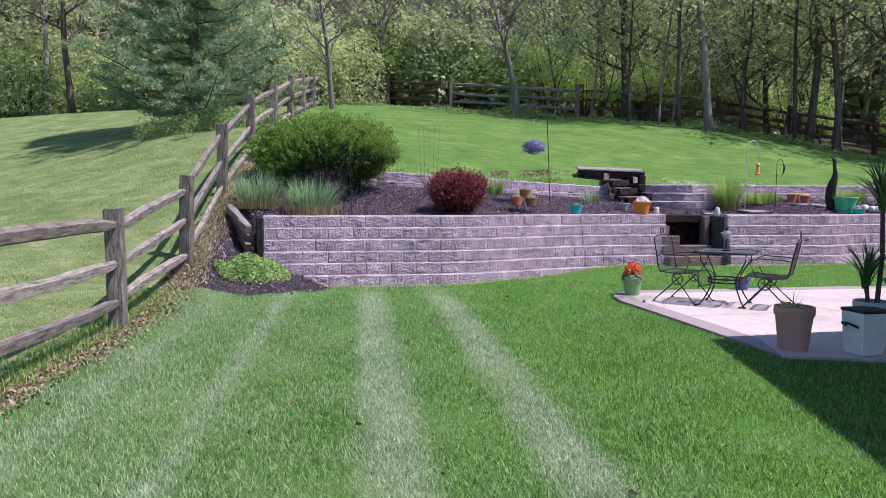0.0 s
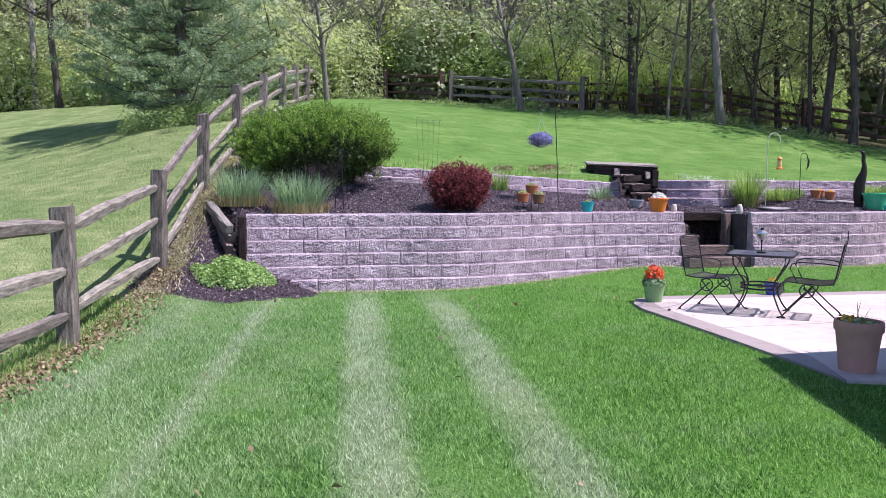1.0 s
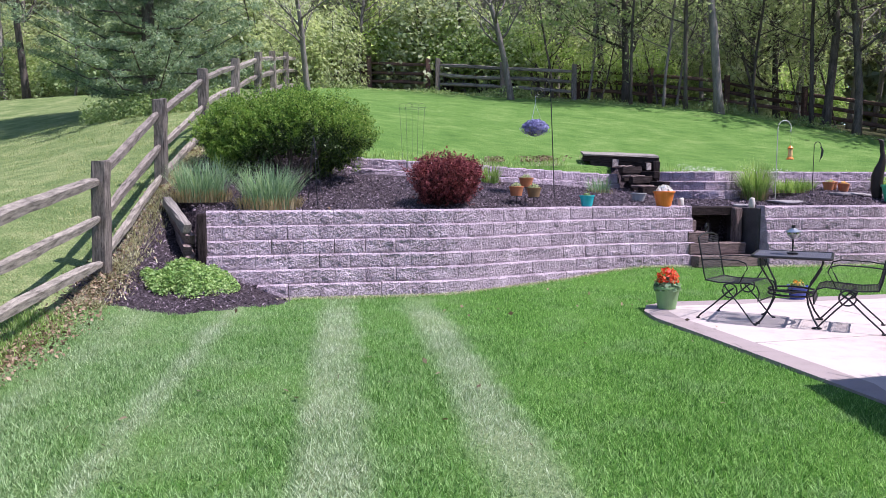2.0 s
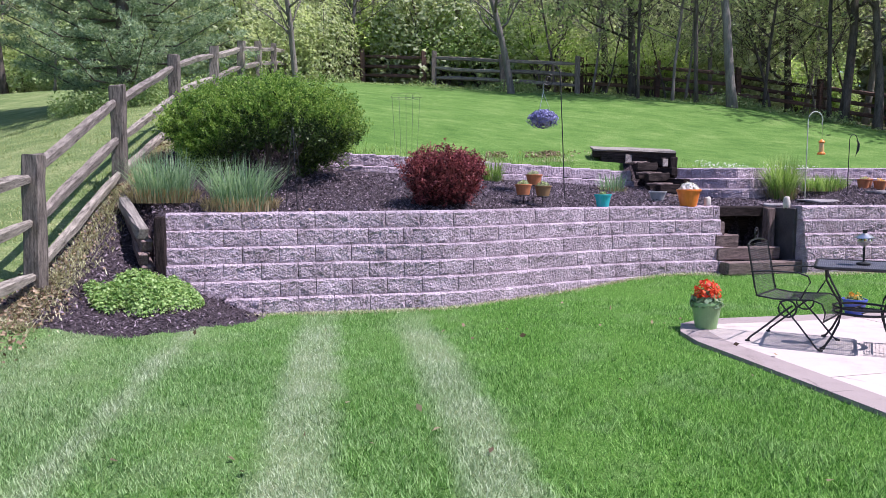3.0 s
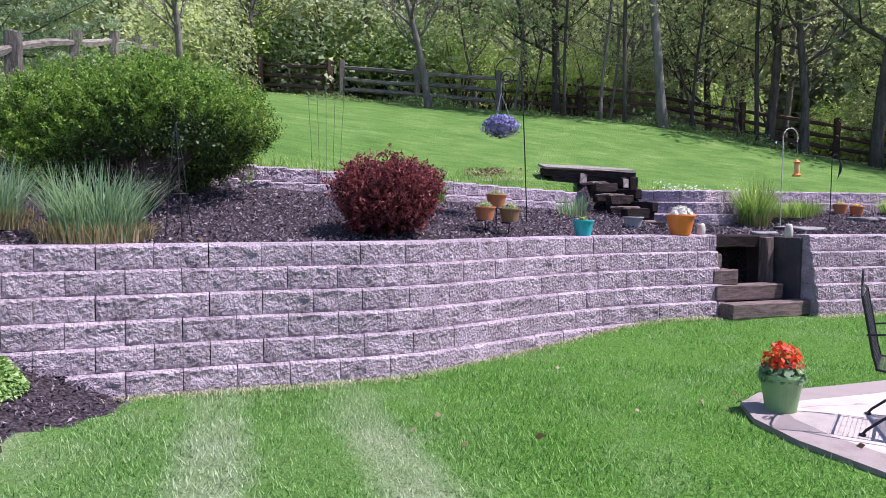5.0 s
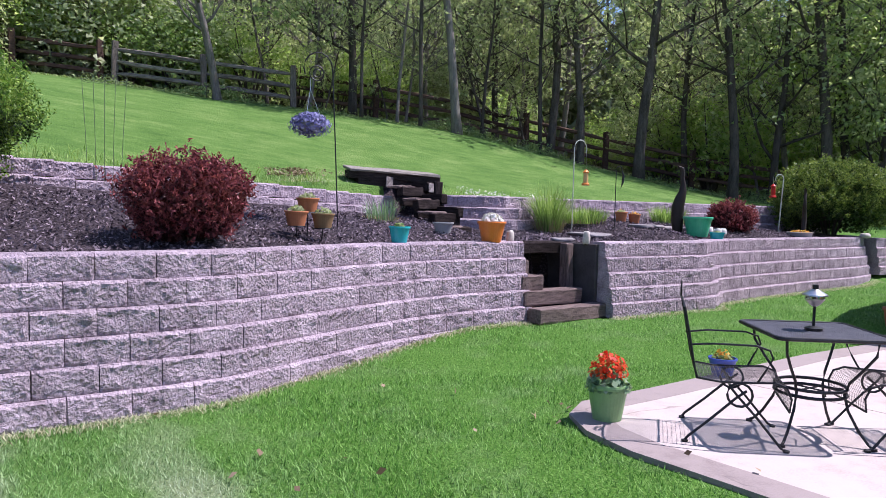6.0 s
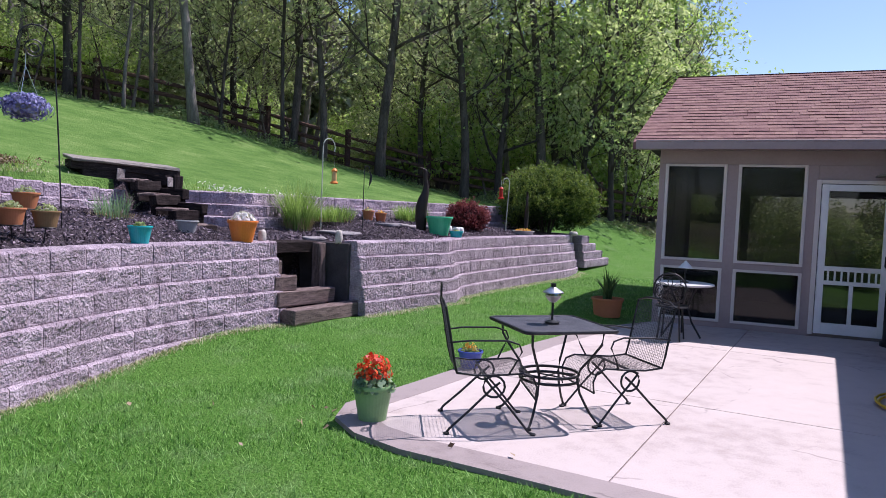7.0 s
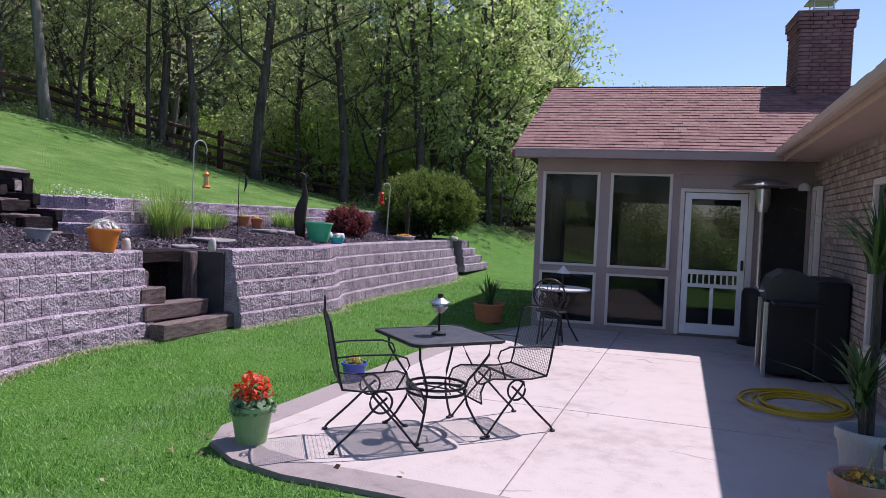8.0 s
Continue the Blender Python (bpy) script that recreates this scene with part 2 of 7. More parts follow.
M_GROUND = ground_mat()
M_GRASS = grass_mat()
M_BLOCK = block_mat()
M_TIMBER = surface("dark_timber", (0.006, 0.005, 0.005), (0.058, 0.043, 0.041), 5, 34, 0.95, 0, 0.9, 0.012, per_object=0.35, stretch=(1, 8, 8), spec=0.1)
M_TIMBER_GREY = surface("weathered_timber", (0.07, 0.06, 0.055), (0.32, 0.285, 0.255), 5, 40, 0.85, 0, 0.6, 0.006, per_object=0.15, stretch=(1, 8, 8))
M_RAIL = surface("grey_split_rail", (0.0234, 0.0182, 0.0143), (0.39, 0.341, 0.293), 4, 26, 0.85, 0, 0.8, 0.01, per_object=0.2, stretch=(1.2, 9, 9))
# reddish rail wood, its colour darkened for the shade of the woods
M_RAIL_SHADED = surface("shaded_reddish_rail", (0.03, 0.016, 0.013), (0.16, 0.092, 0.073), 4, 26, 0.88, 0, 0.8, 0.01, per_object=0.35, stretch=(1.2, 9, 9))
M_POST = surface("grey_fence_post", (0.0192, 0.0156, 0.0132), (0.3, 0.258, 0.222), 5, 28, 0.88, 0, 0.8, 0.01, per_object=0.15, stretch=(9, 9, 1.2))
M_PATIO = concrete_mat("stamped_concrete", (0.34, 0.275, 0.255), (0.47, 0.4, 0.375))
M_BORDER = concrete_mat("concrete_border", (0.19, 0.15, 0.145), (0.28, 0.23, 0.22))
M_SIDING = surface("taupe_paint", (0.31, 0.245, 0.24), (0.38, 0.305, 0.295), 2, 30, 0.6, 0, 0.1, 0.002)
M_TRIM = surface("pale_trim", (0.6, 0.54, 0.51), (0.7, 0.64, 0.6), 3, 40, 0.5, 0, 0.05, 0.002)
M_FASCIA = surface("beige_fascia", (0.5, 0.37, 0.305), (0.58, 0.435, 0.36), 3, 40, 0.5, 0, 0.05, 0.002)
M_WHITE = surface("white_paint", (0.74, 0.74, 0.74), (0.82, 0.82, 0.81), 3, 40, 0.45, 0, 0.05, 0.001)
M_SHINGLE = surface("roof_shingle", (0.155, 0.082, 0.072), (0.27, 0.15, 0.132), 9, 110, 0.95, 0, 0.6, 0.006, per_object=0.11)
M_BRICK = surface("house_brick", (0.26, 0.19, 0.168), (0.47, 0.375, 0.335), 6, 60, 0.9, 0, 0.5, 0.005, per_object=0.2)
M_BRICK_RED = surface("chimney_brick", (0.13, 0.085, 0.085), (0.25, 0.165, 0.16), 6, 60, 0.9, 0, 0.5, 0.005, per_object=0.22)
M_MORTAR_DARK = surface("dark_mortar", (0.12, 0.09, 0.088), (0.2, 0.15, 0.145), 8, 90, 0.95, 0, 0.4, 0.004)
M_MORTAR = surface("mortar", (0.26, 0.22, 0.2), (0.37, 0.32, 0.29), 8, 90, 0.95, 0, 0.4, 0.004)
M_IRON = surface("dark_wrought_iron", (0.018, 0.018, 0.02), (0.05, 0.05, 0.053), 12, 90, 0.45, 0.6, 0.15, 0.001)
M_SCREEN = screen_mat()
M_BARK = surface("bark", (0.024, 0.019, 0.016), (0.15, 0.127, 0.108), 3, 22, 0.95, 0, 1.0, 0.03, per_object=0.3, stretch=(3, 3, 0.6))
M_BARK_PALE = surface("pale_bark", (0.1, 0.09, 0.078), (0.3, 0.27, 0.24), 3, 22, 0.95, 0, 1.0, 0.03, per_object=0.2, stretch=(3, 3, 0.6))
# near black that puts indoor shade into the colour
M_DARK = surface("interior_shade", (0.02, 0.018, 0.018), (0.04, 0.037, 0.036), 3, 20, 0.9, 0, 0)
M_LEAF_A = leaf_mat("spring_leaves", (0.13, 0.21, 0.085), (0.295, 0.4, 0.17), (0.5, 0.58, 0.31), trans=0.58)
M_LEAF_B = leaf_mat("young_leaves", (0.185, 0.25, 0.12), (0.39, 0.46, 0.235), (0.6, 0.64, 0.42), trans=0.6)
M_LEAF_C = leaf_mat("deep_leaves", (0.09, 0.165, 0.055), (0.2, 0.3, 0.1), (0.36, 0.45, 0.19))
# leaf colour lightened in place of sun reaching into the woods
M_LEAF_D = leaf_mat("sunlit_leaves", (0.15, 0.27, 0.06), (0.34, 0.49, 0.14), (0.56, 0.66, 0.28), trans=0.68)
M_LEAF_FAR = leaf_mat("hillside_leaves", (0.17, 0.21, 0.11), (0.32, 0.35, 0.2), (0.49, 0.51, 0.35), trans=0.5, scale=0.25)
M_NEEDLE = leaf_mat("pine_needles", (0.06, 0.115, 0.065), (0.175, 0.26, 0.155), (0.38, 0.47, 0.3), trans=0.45)
M_YEW = leaf_mat("shrub_leaves", (0.036, 0.1, 0.014), (0.13, 0.265, 0.036), (0.33, 0.46, 0.1), trans=0.4, scale=3)
M_BARBERRY = leaf_mat("barberry_leaves", (0.06, 0.014, 0.02), (0.18, 0.04, 0.052), (0.4, 0.115, 0.125), trans=0.35, scale=4)
M_FESCUE = leaf_mat("blue_green_grass", (0.1, 0.185, 0.1), (0.2, 0.335, 0.19), (0.38, 0.5, 0.33), trans=0.5, scale=4)
M_STRAW_PALE = leaf_mat("bleached_straw", (0.22, 0.22, 0.12), (0.41, 0.4, 0.25), (0.6, 0.58, 0.4), trans=0.3)
M_STRAW = leaf_mat("straw", (0.2, 0.15, 0.07), (0.33, 0.26, 0.14), (0.45, 0.38, 0.22), trans=0.3)
M_COVER = leaf_mat("ground_cover", (0.08, 0.165, 0.045), (0.21, 0.37, 0.105), (0.45, 0.59, 0.24), trans=0.4, scale=6)


# ---- mesh helpers ----
def mesh_from(name, verts, faces, material, smooth=False):
    me = bpy.data.meshes.new(name)
    me.from_pydata([tuple(v) for v in verts], [], [tuple(f) for f in faces])
    me.materials.append(material)
    if smooth:
        me.polygons.foreach_set("use_smooth", [True] * len(me.polygons))
    me.update()
    return me


def thing(name, label, category, at=(0, 0, 0), rz=0.0, group="", kind=""):
    ob = new(name)
    ob.empty_display_size = 0.1
    ob.matrix_basis = pose(*at, 0, 0, rz)
    return tagged(ob, label, category, group, kind)


def part(name, bm, material, parent=None, label="", smooth=False):
    me = bpy.data.meshes.new(name)
    bm.normal_update()
    bm.to_mesh(me)
    bm.free()
    me.materials.append(material)
    if smooth:
        me.polygons.foreach_set("use_smooth", [True] * len(me.polygons))
    ob = new(name, me)
    ob.parent = parent
    return tagged(ob, label)


def piece(name, me, parent, m=None, label=""):
    ob = new(name, me)
    ob.parent = parent
    if m is not None:
        ob.matrix_basis = m
    return tagged(ob, label)


def bm_box(sx, sy, sz, at=(0, 0, 0), rot=(0, 0, 0), bevel=0.0, bm=None, seg=1):
    own = bmesh.new()
    bmesh.ops.create_cube(own, size=1.0, matrix=Matrix.Diagonal((sx, sy, sz, 1)))
    if bevel:
        bmesh.ops.bevel(own, geom=list(own.edges), offset=bevel, segments=seg, affect="EDGES", profile=0.7)
    bmesh.ops.transform(own, matrix=pose(*at, *rot), verts=own.verts)
    return join_bm(own, bm)


def join_bm(own, bm):
    if bm is None:
        return own
    me = bpy.data.meshes.new("tmp")
    own.to_mesh(me)
    own.free()
    bm.from_mesh(me)
    bpy.data.meshes.remove(me)
    return bm


def bm_tube(points, radius, sides=8, bm=None, closed=False):
    """A round bar along points; radius is a number or one per point."""
    bm = bm or bmesh.new()
    pts = [Vector(p) for p in points]
    n = len(pts)
    rings = []
    up = Vector((0, 0, 1))
    for i, p in enumerate(pts):
        a, b = (pts[i - 1], pts[(i + 1) % n]) if closed else (pts[max(i - 1, 0)], pts[min(i + 1, n - 1)])
        d = (b - a).normalized()
        ref = up if abs(d.dot(up)) < 0.95 else Vector((1, 0, 0))
        u = d.cross(ref).normalized()
        v = d.cross(u).normalized()
        r = radius[i] if isinstance(radius, (list, tuple)) else radius
        rings.append([bm.verts.new(p + (u * math.cos(2 * math.pi * k / sides) + v * math.sin(2 * math.pi * k / sides)) * r) for k in range(sides)])
    for i in range(n if closed else n - 1):
        r0, r1 = rings[i], rings[(i + 1) % n]
        shift = 0
        if closed and i == n - 1:
            shift = min(range(sides), key=lambda s: (r0[0].co - r1[s].co).length)
        for k in range(sides):
            bm.faces.new((r0[k], r0[(k + 1) % sides], r1[(k + 1 + shift) % sides], r1[(k + shift) % sides]))
    if not closed:
        bm.faces.new(list(reversed(rings[0])))
        bm.faces.new(rings[-1])
    bmesh.ops.recalc_face_normals(bm, faces=bm.faces)
    return bm


def bm_lathe(profile, sides=28, at=(0, 0, 0), bm=None):
    """A turned body from (radius, z) pairs."""
    bm = bm or bmesh.new()
    rings = []
    for r, z in profile:
        if r < 1e-5:
            rings.append([bm.verts.new((at[0], at[1], at[2] + z))])
        else:
            rings.append([bm.verts.new((at[0] + r * math.cos(2 * math.pi * k / sides), at[1] + r * math.sin(2 * math.pi * k / sides), at[2] + z)) for k in range(sides)])
    for a, b in zip(rings, rings[1:]):
        for k in range(sides):
            if len(a) == 1 and len(b) == 1:
                continue
            if len(a) == 1:
                bm.faces.new((a[0], b[k], b[(k + 1) % sides]))
            elif len(b) == 1:
                bm.faces.new((a[k], b[0], a[(k + 1) % sides]))
            else:
                bm.faces.new((a[k], a[(k + 1) % sides], b[(k + 1) % sides], b[k]))
    bmesh.ops.recalc_face_normals(bm, faces=bm.faces)
    return bm


def blades_mesh(name, base, heading, length, width, lean, material, segs=2):
    """Grass-like blades as narrow tapered strips; arrays, one row a blade."""
    n = len(base)
    side = np.stack([-np.sin(heading), np.cos(heading), np.zeros(n)], 1)
    out = np.stack([np.cos(heading), np.sin(heading), np.zeros(n)], 1)
    verts, per = [], 2 * segs + 1
    for k in range(segs):
        f = k / segs
        mid = base + out * (lean * length * f ** 1.6)[:, None] + np.array([0, 0, 1.0]) * (length * f * (1 - 0.35 * lean * f))[:, None]
        w = (width * (1 - 0.55 * f) / 2)[:, None]
        verts += [mid - side * w, mid + side * w]
    verts.append(base + out * (lean * length)[:, None] + np.array([0, 0, 1.0]) * (length * (1 - 0.35 * lean))[:, None])
    v = np.stack(verts, 1).reshape(-1, 3)
    faces = []
    off = (np.arange(n) * per)[:, None]
    me = bpy.data.meshes.new(name)
    loops, starts, totals = [], [], []
    quads = [np.hstack([off + 2 * k, off + 2 * k + 1, off + 2 * k + 3, off + 2 * k + 2]) for k in range(segs - 1)]
    tri = np.hstack([off + 2 * segs - 2, off + 2 * segs - 1, off + 2 * segs])
    flat = np.concatenate([q.ravel() for q in quads] + [tri.ravel()]).astype(np.int32)
    sizes = np.concatenate([np.full(n * len(quads), 4), np.full(n, 3)]).astype(np.int32)
    fill_mesh(me, v, flat, sizes)
    me.materials.append(material)
    return me


def fill_mesh(me, v, flat, sizes):
    me.vertices.add(len(v))
    me.vertices.foreach_set("co", v.astype(np.float32).ravel())
    me.loops.add(len(flat))
    me.loops.foreach_set("vertex_index", flat)
    me.polygons.add(len(sizes))
    me.polygons.foreach_set("loop_start", np.concatenate([[0], np.cumsum(sizes)[:-1]]).astype(np.int32))
    me.update(calc_edges=True)


def leaves_mesh(name, centre, normal, size, material, rng, aspect=1.6, corners=4):
    """Pointed leaves, four corners each and bent a little along the middle, or three corners for small far ones."""
    n = len(centre)
    normal = normal / (np.linalg.norm(normal, axis=1, keepdims=True) + 1e-9)
    t = rng.normal(size=(n, 3))
    u = np.cross(normal, t)
    u /= np.linalg.norm(u, axis=1, keepdims=True) + 1e-9
    w = np.cross(normal, u)
    s = np.asarray(size)[:, None] if np.ndim(size) else np.full((n, 1), size)
    v = np.stack([centre - u * s * aspect / 2, centre + w * s / 2 + normal * s * 0.12, centre + u * s * aspect / 2, centre - w * s / 2 + normal * s * 0.12], 1).reshape(-1, 3)
    if corners == 3:
        v = v.reshape(n, 4, 3)[:, :3].reshape(-1, 3)
        v[1::3] += (w * s * 0.35)
    me = bpy.data.meshes.new(name)
    fill_mesh(me, v, np.arange(corners * n, dtype=np.int32), np.full(n, corners, dtype=np.int32))
    me.materials.append(material)
    return me


# ---- the lie of the land ----
def smooth(v):
    v = np.clip(v, 0, 1)
    return v * v * (3 - 2 * v)


HILL = np.array([(-3.2, 6, 0.02), (-3.9, 8.85, 0.43), (-4.5, 11.5, 1.45), (-5.05, 14.4, 2.35), (-8.5, 19.5, 3.5), (-5, 28, 5.0),
                 (-19, 30, 5.1), (-8, 11, 0.9), (-12, 17, 2.1), (-8, 4, -0.1), (0.84, 26.8, 4.4), (7.5, 24.9, 3.7), (12, 26, 3.1),
                 (16, 23, 2.0), (21, 18.7, 1.25), (3.2, 17.2, 1.95), (6.3, 17.9, 1.72), (11, 18.6, 1.65), (0, 15.6, 1.84), (-2.5, 14.4, 2.02),
                 (28, 14, 0.6), (0, 45, 6.6), (-30, 45, 6.5), (30, 40, 3.4), (-30, 0, -0.4), (30, 0, 0.0)])


def spline_solve(p):
    d = np.hypot(p[:, None, 0] - p[None, :, 0], p[:, None, 1] - p[None, :, 1])
    k = np.where(d > 0, d * d * np.log(d + 1e-12), 0) + np.eye(len(p)) * 2.0
    q = np.hstack([np.ones((len(p), 1)), p[:, :2]])
    a = np.block([[k, q], [q.T, np.zeros((3, 3))]])
    return np.linalg.solve(a, np.concatenate([p[:, 2], np.zeros(3)]))


HILL_W = spline_solve(HILL)


def hill(x, y):
    x, y = np.clip(np.asarray(x, float), -45, 45), np.clip(np.asarray(y, float), -8, 55)
    out = HILL_W[-3] + HILL_W[-2] * x + HILL_W[-1] * y
    for (px, py, _), w in zip(HILL, HILL_W):
        d2 = (x - px) ** 2 + (y - py) ** 2
        out = out + w * 0.5 * d2 * np.log(d2 + 1e-12)
    return out


WALL_TOP, ROW = 1.085, 0.195
WALL_LOW_L = [(-3.16, 10.14), (-2.5, 10.34), (-1.7, 10.6), (-0.97, 10.8), (-0.16, 11.0), (0.24, 11.18), (0.9, 11.68), (1.48, 12.12), (2.4, 12.66), (3.82, 13.12)]
WALL_LOW_R = [(4.97, 13.09), (5.8, 13.3), (6.6, 13.47), (7.02, 13.57), (7.24, 13.72), (7.4, 13.98), (7.75, 14.14), (8.5, 14.45), (10.6, 15.2), (12.6, 15.8), (13.5, 16.25), (14.1, 17.0), (14.3, 17.9)]
WALL_UP_L = [(-3.2, 14.5), (-1.8, 14.3), (-0.6, 14.75), (0.7, 15.35), (2.1, 16.1), (3.12, 16.42)]
WALL_UP_R = [(3.84, 16.64), (4.95, 16.12), (5.75, 16.62), (8.6, 17.2), (11.4, 17.6), (14.0, 18.0)]
FRONT_1 = WALL_LOW_L + WALL_LOW_R
FRONT_2 = WALL_UP_L + WALL_UP_R


def line_y(line, x):
    return np.interp(x, [p[0] for p in line], [p[1] for p in line])


def low(x, y):
    return (-0.03 - 0.06 * smooth((y - 8) / 2) * smooth((1.5 - x) / 2) + 0.15 * smooth((y - 11) / 1.5) * smooth((x - 1.0) / 2.2))


def land(x, y):
    """Height of the ground sheet."""
    x, y = np.asarray(x, float), np.asarray(y, float)
    h = hill(x, y)
    z = low(x, y) + (h - low(x, y)) * smooth((-2.6 - x) / 1.6)
    z = np.maximum(z, low(x, y) + 0.47 * np.clip((-2.15 - x) / 1.05, 0, 1) * smooth((y - 8.4) / 1.5) * (x > -4.2))
    y1, y2 = line_y(FRONT_1, x), line_y(FRONT_2, x)
    bed = np.minimum(1.0 + 0.1 * np.clip(y - y1, 0, 9), 1.42) + 0.25 * smooth((-2.2 - x) / 1.5) * smooth((y - 11) / 2)
    bed = bed - 0.17 * smooth((y - y1) / 2.5) * smooth((x - 3.4) / 0.6) * smooth((7.2 - x) / 1.6)
    bed = bed + 0.07 * smooth((y - y1) / 0.8) * smooth((x - 6.0) / 1.0) * smooth((12 - x) / 2)
    rise = np.clip((y - y1) / np.maximum(y2 - y1, 0.5), 0, 1)
    steep = 1.0 + (np.interp(x, [-3.2, 2.95], [1.7, 1.36]) - 1.0) * rise
    bed = bed + (steep - bed) * smooth((3.2 - x) / 1.2)
    bed = np.where(x < -2.6, np.maximum(bed, h), bed)
    wing = x > -3.2 - (y - 10.1) * 0.75
    in_bed = (y > y1 + 0.18) & wing & (x < 14.3)
    soft = smooth((y - (15.2 + 0.12 * (x - 13))) / 4.5)
    z = z + (h - z) * soft * smooth((x - 10.5) / 3.5)
    z = np.where(in_bed, bed, z)
    z = np.where((y > y2 + 0.16) & (x > -3.0) & (x < 14.25), h, z)
    s, b = (x - 3.74) * 0.953 + (y - 12.66) * 0.303, (x - 3.74) * -0.303 + (y - 12.66) * 0.953
    well = (s > -0.08) & (s < 1.46) & (b > -0.2) & (b < np.where(s < 0.45, 1.45, 1.0))
    z = np.where(well, np.minimum(z, 0.1), z)
    z = np.where((x < -3.0) & (y > 13.2), h, z)
    return z


def land_at(x, y):
    return float(land(np.array([x]), np.array([y]))[0])


def woods_edge(x):
    return np.interp(x, [-60, -19, -6, 0, 7.5, 12, 16, 21, 28, 60], [32, 31, 29.5, 28.3, 25.6, 25.0, 23.0, 19.2, 15.5, 8])


def build_ground():
    xs = np.unique(np.round(np.concatenate([np.arange(-7, 15.5, 0.1), np.linspace(15.5, 40, 50), np.linspace(40, 400, 20), -7 - np.linspace(0, 33, 60), -40 - np.linspace(0, 360, 20)]), 3))
    ys = np.unique(np.round(np.concatenate([np.arange(-3, 19.5, 0.1), np.linspace(19.5, 50, 60), np.linspace(50, 400, 20), -3 - np.linspace(0, 397, 30)]), 3))
    gx, gy = np.meshgrid(xs, ys)
    gz = land(gx, gy) + 0.012 * np.sin(gx * 3.1 + gy * 1.7) * np.sin(gy * 2.3)
    v = np.stack([gx.ravel(), gy.ravel(), gz.ravel()], 1)
    nx, ny = len(xs), len(ys)
    i = (np.arange(ny - 1)[:, None] * nx + np.arange(nx - 1)[None, :]).ravel()
    flat = np.stack([i, i + 1, i + nx + 1, i + nx], 1).ravel().astype(np.int32)
    me = bpy.data.meshes.new("ground")
    fill_mesh(me, v, flat, np.full(len(i), 4, dtype=np.int32))
    me.materials.append(M_GROUND)
    x, y = v[:, 0], v[:, 1]
    y1, y2 = line_y(FRONT_1, x), line_y(FRONT_2, x)
    fence_x = fence_line(y)
    mulch = ((y > y1) & (y < y2 + 0.1 + 0.45 * ((x > 2.9) & (x < 4.0))) & (x > -3.4) & (x < 14.25)) | mulch_left(x, y)
    fld = smooth((fence_x - x) / 0.5 + 0.5)
    up = smooth((y - (y1 + 1)) / 1.0)
    wood = smooth((y - woods_edge(x)) / 1.0 + 0.5)
    col = np.stack([mulch.astype(float), fld, up, np.ones_like(x)], 1)
    a = me.color_attributes.new("zone", "FLOAT_COLOR", "POINT")
    a.data.foreach_set("color", col.astype(np.float32).ravel())
    w = me.attributes.new("woods", "FLOAT", "POINT")
    w.data.foreach_set("value", wood.astype(np.float32))
    me.polygons.foreach_set("use_smooth", [True] * len(me.polygons))
    return tagged(new("ground", me), "mown lawn, bark-mulched beds and rough field on a hillside", "ground", kind="structure")


def fence_line(y):
    return np.interp(y, [-4, 3.1, 6.0, 8.85, 11.5, 14.4, 29], [-1.0, -2.6, -3.2, -3.85, -4.45, -5.05, -7.6])


def mulch_left(x, y):
    """The bed at the foot of the wall's end, up to the fence."""
    fx = fence_line(y)
    front = np.interp(x, [-4.5, -3.6, -3.0, -2.42, -2.1], [8.0, 8.1, 8.5, 8.95, 9.7])
    return (y > front) & (x > fx - 0.16) & (x < -2.0) & (y < 14.2)

build_ground()

U = Vector((0.937, 0.350, 0))      # along the house's long wall
W = Vector((-0.350, 0.937, 0))     # from that wall out to the garden
N = Vector((0.903, 0.430, 0))      # into the porch
V = Vector((0.430, -0.903, 0))     # along the porch's front, towards the house
YAW_U, YAW_V = math.degrees(math.atan2(U.y, U.x)), math.degrees(math.atan2(V.y, V.x))


